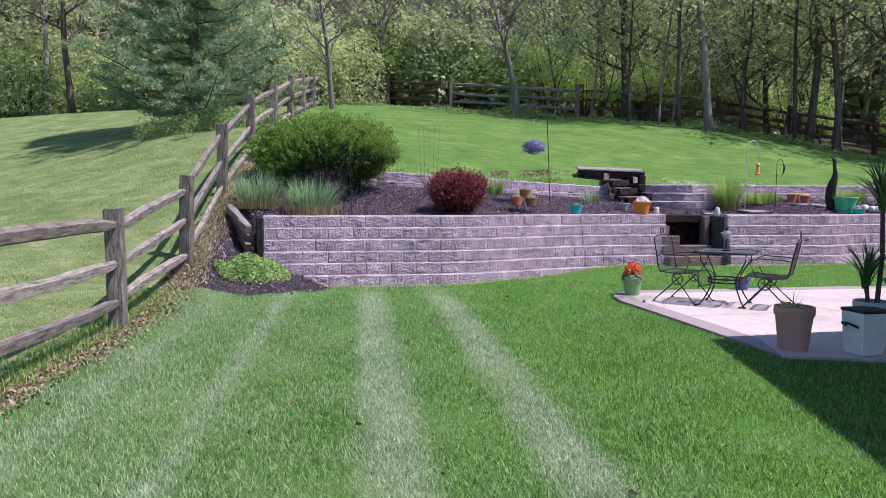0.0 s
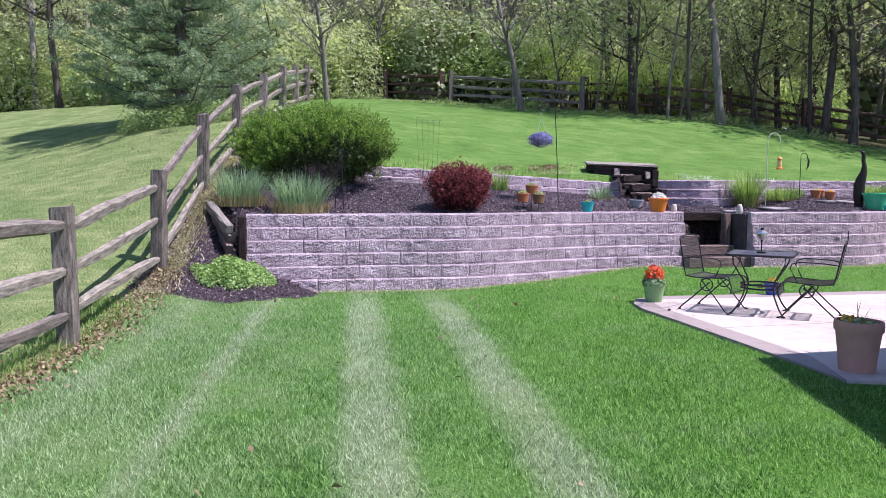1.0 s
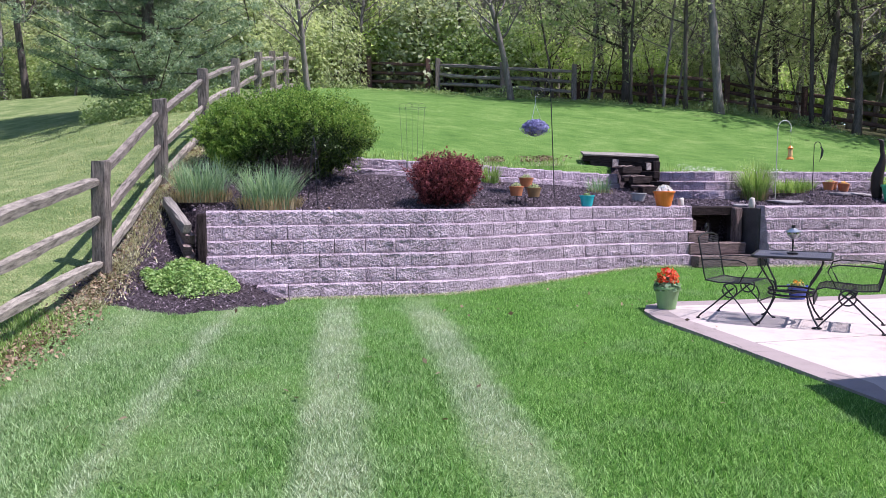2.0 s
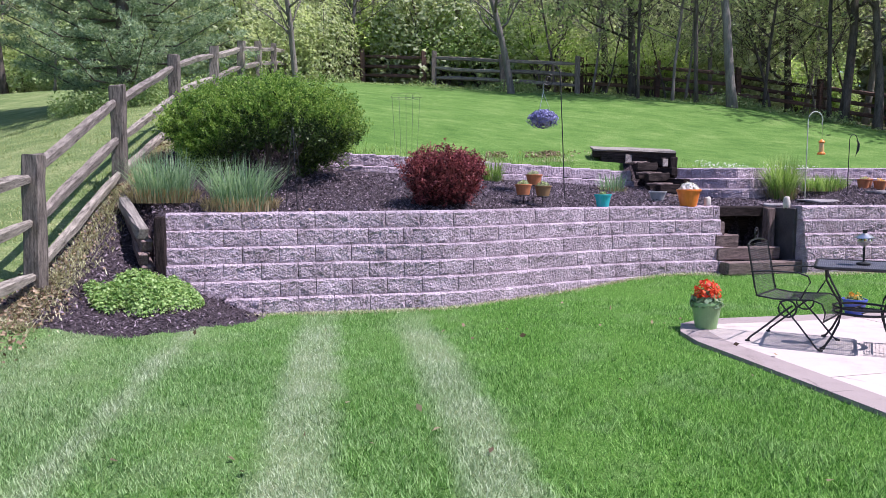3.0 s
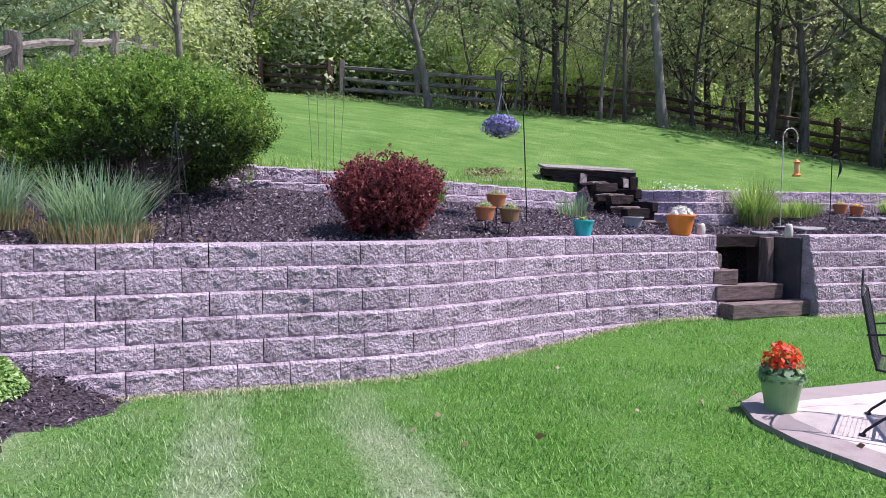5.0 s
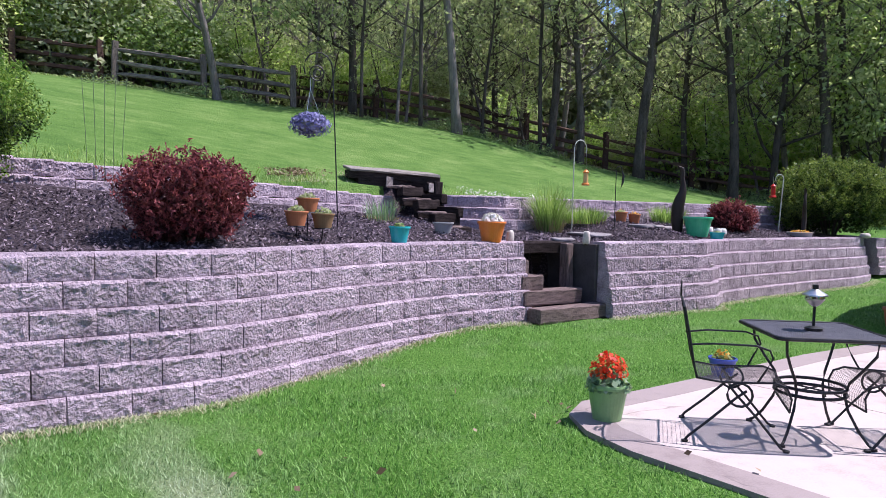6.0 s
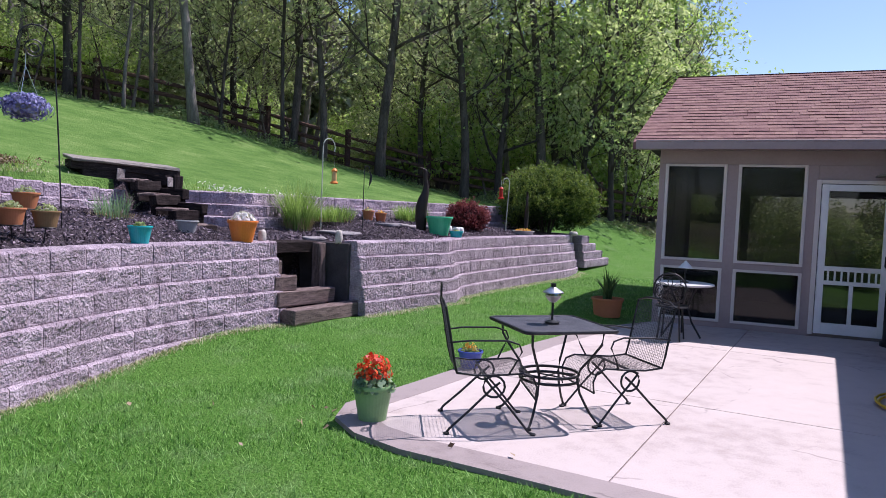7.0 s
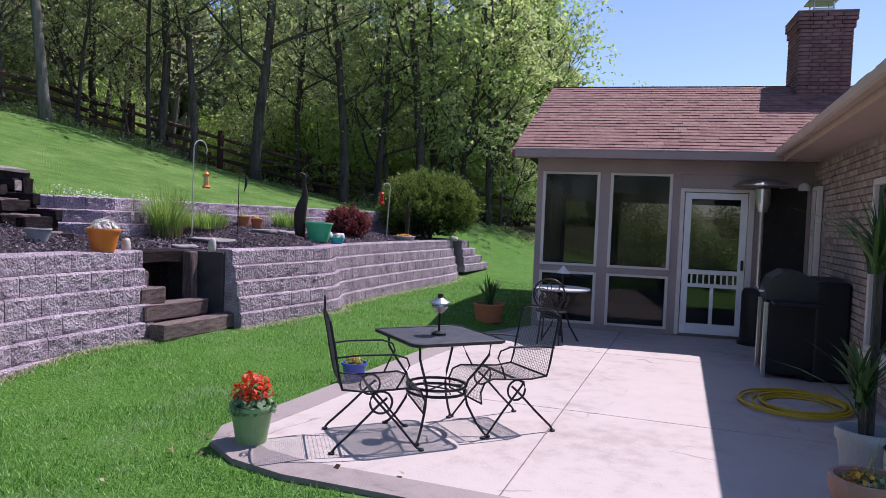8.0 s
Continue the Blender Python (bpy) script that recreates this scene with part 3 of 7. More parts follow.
# ---- retaining walls ----
def block_mesh(seed, w, h=ROW - 0.004, d=0.28):
    """A split-face block: broken, chunky front towards -y, flat sawn rest."""
    rng = np.random.default_rng(seed)
    nx, nz = 14, 7
    lift = rng.uniform(-1, 1, (nz + 1, nx + 1)) * 0.0048
    for _ in range(7):
        # a few larger chips and bulges
        ci, cj, a = rng.uniform(0, nx), rng.uniform(0, nz), rng.uniform(-0.008, 0.008)
        jj, ii = np.mgrid[0:nz + 1, 0:nx + 1]
        lift += a * (np.abs(ii - ci) / 2.6 + np.abs(jj - cj) / 1.8 < 1)
    v, f = [], []
    for j in range(nz + 1):
        for i in range(nx + 1):
            end, rim = i in (0, nx), j in (0, nz)
            y = -d / 2 + (0.006 if end else 0.004 if j == 0 else lift[j, i])
            z = -h / 2 + (h - 0.02) * j / (nz - 1)
            if j == nz:
                y, z = -d / 2 + 0.03 + rng.uniform(-0.003, 0.003), h / 2
            elif not rim and not end:
                z += rng.uniform(-0.008, 0.008)
            v.append(((i / nx - 0.5) * w + (0 if end else rng.uniform(-0.009, 0.009)), y, z))
    for j in range(nz):
        for i in range(nx):
            a = j * (nx + 1) + i
            f.append((a, a + 1, a + nx + 2, a + nx + 1))
    o = len(v)
    v += [(-w / 2, d / 2, -h / 2), (w / 2, d / 2, -h / 2), (w / 2, d / 2, h / 2), (-w / 2, d / 2, h / 2)]
    row = nx + 1
    f += [(o + 1, o, o + 3, o + 2)]
    f += [tuple([nz * row + i for i in range(row)] + [o + 2, o + 3])]
    f += [tuple([i for i in range(row)][::-1] + [o, o + 1])]
    f += [tuple([j * row for j in range(nz + 1)] + [o + 3, o])[::-1]]
    f += [tuple([j * row + nx for j in range(nz + 1)][::-1] + [o + 1, o + 2])[::-1]]
    return mesh_from("block", v, f, M_BLOCK)


BLOCK_W = 0.42
BLOCKS = [block_mesh(s, BLOCK_W - 0.007) for s in range(12)]


def resample(line, step):
    pts = [Vector((*p, 0)) for p in line]
    cum = [0.0]
    for a, b in zip(pts, pts[1:]):
        cum.append(cum[-1] + (b - a).length)

    def at(s):
        s = min(max(s, 0), cum[-1])
        k = max(i for i in range(len(pts) - 1) if cum[i] <= s + 1e-9)
        return pts[k].lerp(pts[k + 1], (s - cum[k]) / (cum[k + 1] - cum[k]))
    return at, cum[-1]


def soften(line, rounds=2):
    for _ in range(rounds):
        out = [line[0]]
        for a, b in zip(line, line[1:]):
            out += [(a[0] * .75 + b[0] * .25, a[1] * .75 + b[1] * .25), (a[0] * .25 + b[0] * .75, a[1] * .25 + b[1] * .75)]
        line = out + [line[-1]]
    return line


def block_wall(name, label, line, top, rows, batter=0.042, skip_below=True, phase=0.0):
    wall = thing(name, label, "retaining wall", kind="structure")
    at, length = resample(soften(line), 0.1)
    rng = random.Random(len(line) * 7 + rows)
    for k in range(rows):
        s = -BLOCK_W * (0.5 if (k % 2) else 0.0) - phase * BLOCK_W
        z0 = -(k + 0.5) * ROW
        while s < length - 0.02:
            s0, s1 = max(s, 0), min(s + BLOCK_W, length)
            s += BLOCK_W
            if s1 - s0 < 0.05:
                continue
            p, q = at(s0), at(s1)
            z = z0 + (top if isinstance(top, float) else top[0] + (top[1] - top[0]) * (s0 + s1) / 2 / length)
            ends = []
            for s_, e in ((s0, p), (s1, q)):
                t = (at(s_ + 0.12) - at(s_ - 0.12)).normalized()
                ends.append(e + Vector((t.y, -t.x, 0)) * (k * batter))
            p, q = ends
            d = (q - p).normalized()
            front = Vector((d.y, -d.x, 0))
            mid = (p + q) / 2 - front * 0.14
            foot = mid + front * 0.25
            if skip_below and z + ROW / 2 < land_at(foot.x, foot.y) - 0.02:
                continue
            m = pose(mid.x, mid.y, z, rng.uniform(-0.6, 0.6), rng.uniform(-0.3, 0.3), math.degrees(math.atan2(d.y, d.x)) + rng.uniform(-0.8, 0.8))
            m = m @ Matrix.Diagonal(((q - p).length / BLOCK_W, 1, 1, 1))
            piece("block", rng.choice(BLOCKS), wall, m)
    return wall


def timber(length, w=0.15, h=0.15, seed=0):
    """A squared, weathered beam along x with checked ends."""
    bm = bm_box(length, w, h, bevel=0.014)
    rng = random.Random(seed)
    bmesh.ops.subdivide_edges(bm, edges=[e for e in bm.edges if abs((e.verts[0].co - e.verts[1].co).x) > length * 0.6], cuts=3)
    for v in bm.verts:
        v.co += Vector((rng.uniform(-.006, .006), rng.uniform(-.01, .01), rng.uniform(-.011, .008)))
    return bm


# ---- patio ----
PATIO = [(3.46, 5.66), (3.25, 6.35), (3.05, 7.0), (2.84, 7.65), (2.63, 8.3), (2.44, 8.86), (2.39, 9.3), (2.48, 9.68), (2.75, 9.95), (3.5, 10.15),
         (4.4, 10.42), (6.1, 10.95), (7.7, 11.3), (9.06, 11.22), (10.9, 7.6), (4.96, 5.62)]


def clip_poly(poly, p, n):
    out = []
    for a, b in zip(poly, poly[1:] + poly[:1]):
        da, db = (a[0] - p[0]) * n[0] + (a[1] - p[1]) * n[1], (b[0] - p[0]) * n[0] + (b[1] - p[1]) * n[1]
        if da >= 0:
            out.append(a)
        if (da >= 0) != (db >= 0):
            t = da / (da - db)
            out.append((a[0] + (b[0] - a[0]) * t, a[1] + (b[1] - a[1]) * t))
    return out


def slab(poly, top, thick):
    bm = bmesh.new()
    vs = [bm.verts.new((*p, top)) for p in poly]
    f = bm.faces.new(vs)
    f.normal_update()
    if f.normal.z < 0:
        f.normal_flip()
    r = bmesh.ops.extrude_face_region(bm, geom=[f])
    for v in r["geom"]:
        if isinstance(v, bmesh.types.BMVert):
            v.co.z = top - thick
    bmesh.ops.recalc_face_normals(bm, faces=bm.faces)
    return bm


def build_patio():
    patio = thing("patio", "pale stamped concrete patio with a darker border", "patio", kind="structure")
    cx, cy = 5.4, 8.2
    inner = []
    for i, p in enumerate(PATIO):
        a, b = Vector(PATIO[i - 1]), Vector(PATIO[(i + 1) % len(PATIO)])
        d = (b - a).normalized()
        n = Vector((d.y, -d.x))
        if n.dot(Vector((cx, cy)) - Vector(p)) < 0:
            n = -n
        w = 0.27 if 1 <= i <= 12 else 0.0
        inner.append((p[0] + n.x * w, p[1] + n.y * w))
    for i in range(0, 13):
        quad = [PATIO[i], PATIO[i + 1], inner[i + 1], inner[i]]
        part("border", slab(quad, 0.002, 0.14), M_BORDER, patio)
    centre = Vector((5.05, 8.42, 0))
    gap = 0.006
    along, across = Vector((0.944, 0.331, 0)), Vector((-0.331, 0.944, 0))
    for a0, a1 in ((-9, -2.6), (-2.6, 0), (0, 2.9), (2.9, 9)):
        for b0, b1 in ((-9, 0), (0, 9)):
            poly = list(inner)
            for off, dirv in ((a0, along), (b0, across)):
                p = centre + dirv * (off + gap)
                poly = clip_poly(poly, p, dirv)
            for off, dirv in ((a1, along), (b1, across)):
                p = centre + dirv * (off - gap)
                poly = clip_poly(poly, p, -dirv)
            if len(poly) > 2:
                part("concrete_panel", slab(poly, 0.0, 0.12), M_PATIO, patio)
    base = [(p[0] * 0.995 + cx * 0.005, p[1] * 0.995 + cy * 0.005) for p in PATIO]
    part("base", slab(base, -0.012, 0.12), M_BORDER, patio)
    return patio


build_patio()


# ---- the house ----
PORCH = Vector((9.07, 11.25, 0))
PORCH_LEN, PORCH_DEEP, PORCH_H = 4.05, 3.7, 2.56


def frame_box(name, parent, s0, s1, z0, z1, out, thick, material, label=""):
    """A board on the porch front between s0 and s1 along it, z0 to z1, standing out by out."""
    mid = PORCH + V * ((s0 + s1) / 2) - N * (out - thick / 2)
    bm = bm_box(s1 - s0, thick, z1 - z0, (mid.x, mid.y, (z0 + z1) / 2), (0, 0, YAW_V), 0.004)
    return part(name, bm, material, parent, label)


def build_porch():
    porch = thing("porch", "taupe screened porch with a reddish-brown shingle roof", "porch", kind="structure")
    openings = [(0.1, 0.93), (1.1, 1.97)]
    cols = [(0.0, 0.1), (0.93, 1.1), (1.97, 2.11), (3.06, PORCH_LEN)]
    for s0, s1 in cols:
        frame_box("wall_panel", porch, s0, s1, 0.0, 2.36, 0.0, 0.12, M_SIDING)
    frame_box("header", porch, 0, PORCH_LEN, 2.36, PORCH_H, 0.0, 0.12, M_SIDING)
    for s0, s1 in openings:
        frame_box("wall_sill", porch, s0, s1, 0.0, 0.08, 0.0, 0.12, M_SIDING)
        frame_box("wall_rail", porch, s0, s1, 0.86, 0.95, 0.0, 0.12, M_SIDING)
    frame_box("over_door", porch, 2.11, 3.06, 2.14, 2.36, 0.0, 0.12, M_SIDING)
    for i, (s0, s1) in enumerate(openings):
        for z0, z1 in ((0.08, 0.86), (0.95, 2.36)):
            win = thing("screen_window", "pale-framed insect screen window", "window", kind="structure")
            t = 0.035
            for a0, a1, c0, c1 in ((s0 - .01, s0 + t, z0, z1), (s1 - t, s1 + .01, z0, z1), (s0 + t, s1 - t, z0, z0 + t), (s0 + t, s1 - t, z1 - t, z1)):
                frame_box("window_frame", win, a0, a1, c0, c1, 0.016, 0.05, M_TRIM)
            frame_box("screen", win, s0 + t, s1 - t, z0 + t, z1 - t, -0.03, 0.004, M_SCREEN)
    door = thing("screen_door", "closed white screen door with a spindle panel", "door", kind="structure")
    d0, d1, top = 2.13, 3.04, 2.12
    for a0, a1, c0, c1 in ((2.09, d0 + 0.02, 0.03, 2.16), (d1 - 0.02, 3.1, 0.03, 2.16), (d0 + .02, d1 - .02, top - 0.01, 2.16)):
        frame_box("door_frame", door, a0, a1, c0, c1, 0.03, 0.06, M_TRIM)
    for a0, a1, c0, c1 in ((d0 + .03, d0 + 0.12, 0.05, top - .02), (d1 - 0.12, d1 - .03, 0.05, top - .02), (d0 + .12, d1 - .12, top - 0.11, top - .02),
                           (d0 + .12, d1 - .12, 0.05, 0.2), (d0 + .12, d1 - .12, 0.92, 0.985), (d0 + .12, d1 - .12, 0.73, 0.785)):
        frame_box("stile", door, a0, a1, c0, c1, 0.02, 0.04, M_WHITE)
    frame_box("handle", door, d1 - 0.085, d1 - 0.055, 1.0, 1.13, 0.05, 0.03, M_IRON, "black door handle")
    frame_box("middle_stile", door, 2.56, 2.61, 0.2, 0.73, 0.02, 0.03, M_WHITE)
    for k in range(8):
        s = d0 + 0.17 + k * (d1 - d0 - 0.34) / 7
        frame_box("spindle", door, s - 0.012, s + 0.012, 0.785, 0.92, 0.015, 0.024, M_WHITE)
    frame_box("screen", door, d0 + .12, d1 - .12, 0.2, top - .1, -0.02, 0.004, M_SCREEN)
    frame_box("handle", door, d1 - 0.09, d1 - 0.06, 1.02, 1.15, 0.06, 0.03, M_IRON, "dark metal latch")
    # floor, rear walls with openings, ceiling; rear walls and ceiling have indoor shade as their colour
    floor_mid = PORCH + V * (PORCH_LEN / 2) + N * (PORCH_DEEP / 2 + 0.06)
    part("porch_floor", bm_box(PORCH_LEN, PORCH_DEEP, 0.06, (floor_mid.x, floor_mid.y, 0.02), (0, 0, YAW_V)), M_BORDER, porch)
    for side in (0.06, PORCH_LEN - 0.06):
        for z0, z1 in ((0.05, 0.8), (2.3, PORCH_H)):
            p = PORCH + V * side + N * (PORCH_DEEP / 2 + 0.1)
            part("side_wall", bm_box(0.12, PORCH_DEEP - 0.1, z1 - z0, (p.x, p.y, (z0 + z1) / 2), (0, 0, YAW_V)), M_SIDING, porch)
        for dd in (0.2, 1.3, 2.4, PORCH_DEEP - 0.05):
            p = PORCH + V * side + N * dd
            part("side_post", bm_box(0.12, 0.12, 1.5, (p.x, p.y, 1.55), (0, 0, YAW_V)), M_SIDING, porch)
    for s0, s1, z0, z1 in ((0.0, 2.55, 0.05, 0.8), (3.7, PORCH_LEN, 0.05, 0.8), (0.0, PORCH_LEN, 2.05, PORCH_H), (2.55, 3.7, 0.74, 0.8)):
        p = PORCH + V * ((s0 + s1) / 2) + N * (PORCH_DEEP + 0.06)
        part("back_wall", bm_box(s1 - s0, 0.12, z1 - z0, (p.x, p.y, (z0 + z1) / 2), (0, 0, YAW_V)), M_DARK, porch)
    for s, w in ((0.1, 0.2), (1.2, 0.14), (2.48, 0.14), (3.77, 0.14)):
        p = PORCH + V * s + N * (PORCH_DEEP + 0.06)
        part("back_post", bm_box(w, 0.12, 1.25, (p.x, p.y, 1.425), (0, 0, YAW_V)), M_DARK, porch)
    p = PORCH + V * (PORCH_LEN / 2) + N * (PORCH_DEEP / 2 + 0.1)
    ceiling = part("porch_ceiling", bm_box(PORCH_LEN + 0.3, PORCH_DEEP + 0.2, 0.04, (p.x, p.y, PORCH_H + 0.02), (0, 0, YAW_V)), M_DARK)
    tagged(ceiling, "porch ceiling coloured near black for indoor shade", "ceiling", kind="structure")
    # eave: soffit and fascia
    E0 = PORCH - V * 0.3 - N * 0.42
    p = E0 + V * 2.3 + N * 0.22
    part("soffit", bm_box(4.6, 0.44, 0.025, (p.x, p.y, 2.572), (0, 0, YAW_V)), M_SIDING, porch)
    p = E0 + V * 2.3 - N * 0.012
    part("fascia", bm_box(4.6, 0.025, 0.13, (p.x, p.y, 2.6), (0, 0, YAW_V), 0.004), M_SIDING, porch)
    p = E0 + V * 4.42 - N * 0.07
    part("gutter_box", bm_box(0.16, 0.1, 0.12, (p.x, p.y, 2.63), (0, 0, YAW_V), 0.012), M_TRIM, porch, "small pale gutter box")
    return porch


def shingle_slope(name, label, origin, along, back, length, depth, pitch, lean0, lean1, seed):
    """Courses of shingle tabs on a slope; the ends lean in by lean0 and lean1 towards the ridge."""
    rng = random.Random(seed)
    roof = thing(name, label, "roof", kind="structure")
    expo, th = 0.135, 0.012
    n = int(depth * math.hypot(1, pitch) / expo)
    slope = (back + Vector((0, 0, pitch))).normalized()
    up = along.cross(slope)
    if up.z < 0:
        up = -up
    v, f = [], []
    for k in range(n):
        f0 = k / n
        a, b = lean0 * f0, length - lean1 * f0
        s = a - rng.uniform(0, 0.3)
        while s < b:
            w = rng.choice((0.16, 0.2, 0.25, 0.32, 0.3))
            s0, s1 = max(s, a), min(s + w - 0.004, b)
            s += w
            if s1 - s0 < 0.02:
                continue
            th2 = th + rng.uniform(-0.003, 0.006)
            lo = origin + slope * (k * expo) + along * s0
            lo2 = origin + slope * (k * expo) + along * s1
            hi, hi2 = lo + slope * (expo + 0.03), lo2 + slope * (expo + 0.03)
            o = len(v)
            v += [lo + up * 0.002, lo2 + up * 0.002, lo2 + up * th2, lo + up * th2, hi2 + up * 0.002, hi + up * 0.002]
            f += [(o, o + 1, o + 2, o + 3), (o + 3, o + 2, o + 4, o + 5)]
    ob = new("shingles", mesh_from("shingles", v, f, M_SHINGLE_ISLAND))
    ob.parent = roof
    tagged(ob, kind="stuff")
    pts = [origin, origin + along * length, origin + slope * (n * expo) + along * (length - lean1), origin + slope * (n * expo) + along * lean0]
    vv = pts + [p - Vector((0, 0, 0.1)) for p in pts]
    ff = [(0, 1, 2, 3), (4, 7, 6, 5), (0, 4, 5, 1), (1, 5, 6, 2), (2, 6, 7, 3), (3, 7, 4, 0)]
    deck = new("deck", mesh_from("deck", vv, ff, M_SHINGLE))
    deck.parent = roof
    return roof


M_SHINGLE_ISLAND = surface("roof_shingle_tabs", (0.17, 0.09, 0.08), (0.29, 0.165, 0.148), 9, 110, 0.95, 0, 0.6, 0.006, per_island=0.13, coords="World")
build_porch()
E0 = PORCH - V * 0.34 - N * 0.44 + Vector((0, 0, 2.63))
PITCH = 0.5
shingle_slope("porch_roof", "reddish-brown asphalt shingle porch roof", E0, V, N, 5.4, 2.9, PITCH, 0.3, -0.6, 3)
shingle_slope("porch_roof", "reddish-brown asphalt shingle porch roof, rear slope", E0 + N * 5.8, V, -N, 5.4, 2.9, PITCH, 0.3, -0.6, 4)

# main house: long brick wall, end wall, roof
CORNER = Vector((4.995, 5.60, 0))
HOUSE_LEN = 6.35


def build_house():
    house = thing("house", "single-storey brick house with a shingle roof", "house", kind="structure")
    a, b = CORNER, CORNER + U * HOUSE_LEN
    deep = 8.0
    for name, p, q in (("front_wall", a, b), ("end_wall", a - W * deep, a), ("rear_wall", a - W * deep, b + U * 5 - W * deep), ("far_wall", b + U * 5 - W * deep, b + U * 5)):
        d = (q - p).normalized()
        yaw = math.degrees(math.atan2(d.y, d.x))
        inner = Vector((-d.y, d.x, 0)) * 0.1
        if name == "front_wall" or name == "end_wall":
            inner = -W * 0.1 if name == "front_wall" else U * 0.1
        m = (p + q) / 2 + inner
        part(name, bm_box((q - p).length, 0.2, 2.57, (m.x, m.y, 1.285), (0, 0, yaw)), M_MORTAR, house)
    m = (a + b) / 2 + W * 0.22
    part("soffit", bm_box(HOUSE_LEN + 0.5, 0.5, 0.025, (m.x, m.y, 2.577), (0, 0, YAW_U)), M_FASCIA, house)
    m = (a + b) / 2 + W * 0.475
    part("fascia", bm_box(HOUSE_LEN + 0.5, 0.025, 0.17, (m.x, m.y, 2.625), (0, 0, YAW_U), 0.004), M_FASCIA, house)
    m = (a + b) / 2 + W * 0.54
    part("gutter", bm_box(HOUSE_LEN + 0.3, 0.1, 0.11, (m.x, m.y, 2.65), (0, 0, YAW_U), 0.02), M_FASCIA, house)
    g = bmesh.new()
    base = a - U * 0.0
    v0, v1, v2 = [g.verts.new(x) for x in (base + Vector((0, 0, 2.5)), base - W * deep + Vector((0, 0, 2.5)), base - W * deep / 2 + Vector((0, 0, 2.5 + deep / 2 * 0.6)))]
    g.faces.new((v0, v1, v2))
    r = bmesh.ops.extrude_face_region(g, geom=list(g.faces))
    for e in r["geom"]:
        if isinstance(e, bmesh.types.BMVert):
            e.co += U * 0.15
    bmesh.ops.recalc_face_normals(g, faces=g.faces)
    part("gable", g, M_SIDING, house)
    return house


HOUSE = build_house()
eave = CORNER - U * 0.3 + W * 0.56 + Vector((0, 0, 2.7))
shingle_slope("house_roof", "reddish-brown asphalt shingle house roof", eave, U, -W, 12.0, 4.55, 0.6, 0, 0, 5)
shingle_slope("house_roof", "reddish-brown asphalt shingle house roof, far slope", eave - W * 9.1, U, W, 12.0, 4.55, 0.6, 0, 0, 6)


# ---- split-rail fence ----
def post_mesh(seed, h=1.61):
    bm = bm_box(0.18, 0.13, h, (0, 0, h / 2 - 0.3), bevel=0.015)
    rng = random.Random(seed)
    bmesh.ops.subdivide_edges(bm, edges=[e for e in bm.edges if abs((e.verts[0].co - e.verts[1].co).z) > 0.5], cuts=5)
    for v in bm.verts:
        v.co.x += rng.uniform(-.01, .01)
        v.co.y += rng.uniform(-.01, .01)
        if v.co.z > h - 0.35:
            v.co.z += v.co.x * rng.uniform(-0.2, 0.3)
    return bm


def rail_bm(a, b, seed):
    """A split rail from a to b: uneven three- to five-sided section, tapered ends."""
    rng = random.Random(seed)
    a, b = Vector(a), Vector(b)
    d = (b - a).normalized()
    side = d.cross(Vector((0, 0, 1))).normalized()
    up = side.cross(d)
    n = 8
    shape = [(math.cos(2 * math.pi * k / 5 + 0.5) * rng.uniform(0.85, 1.15), math.sin(2 * math.pi * k / 5 + 0.5) * rng.uniform(0.85, 1.15)) for k in range(5)]
    bm = bmesh.new()
    rings = []
    sag = rng.uniform(-0.03, 0.03)
    for i in range(n + 1):
        t = i / n
        r = 0.07 * (1 - 0.45 * abs(2 * t - 1) ** 6) * rng.uniform(0.93, 1.07)
        c = a.lerp(b, t) + up * (sag * math.sin(math.pi * t) + rng.uniform(-.006, .006)) + side * rng.uniform(-.008, .008)
        rings.append([bm.verts.new(c + side * (x * r * 0.72) + up * (y * r)) for x, y in shape])
    for r0, r1 in zip(rings, rings[1:]):
        for k in range(5):
            bm.faces.new((r0[k], r0[(k + 1) % 5], r1[(k + 1) % 5], r1[k]))
    bm.faces.new(rings[0])
    bm.faces.new(rings[-1][::-1])
    bmesh.ops.recalc_face_normals(bm, faces=bm.faces)
    return bm


def build_fence(name, label, places, heights, seed, rail_m=None, post_m=None, drop=0.0):
    fence = thing(name, label, "fence", kind="structure")
    rng = random.Random(seed)
    meshes = []
    for k in range(4):
        bm = post_mesh(seed + k)
        me = bpy.data.meshes.new("post")
        bm.to_mesh(me)
        bm.free()
        me.materials.append(post_m or M_POST)
        meshes.append(me)
    for i, (x, y) in enumerate(places):
        z = land_at(x, y)
        piece("post", meshes[i % 4], fence, pose(x, y, z, rng.uniform(-2, 2), rng.uniform(-2, 2), rng.uniform(-15, 15) + 12))
        if i:
            px, py = places[i - 1]
            pz = land_at(px, py)
            for h in heights:
                lo = drop * (1.25 - h)
                p = Vector((px, py, pz + h + rng.uniform(-.03, .03) - lo * smooth((py - 5.5) / 3)))
                q = Vector((x, y, z + h + rng.uniform(-.03, .03) - lo * smooth((y - 5.5) / 3)))
                d = q - p
                rail = part("rail", rail_bm((0, 0, 0), (d.length, 0, 0), seed * 50 + i * 5 + int(h * 3)), rail_m or M_RAIL, fence)
                rail.matrix_basis = pose(*p, 0, -math.degrees(math.atan2(d.z, math.hypot(d.x, d.y))), math.degrees(math.atan2(d.y, d.x)))
    return fence


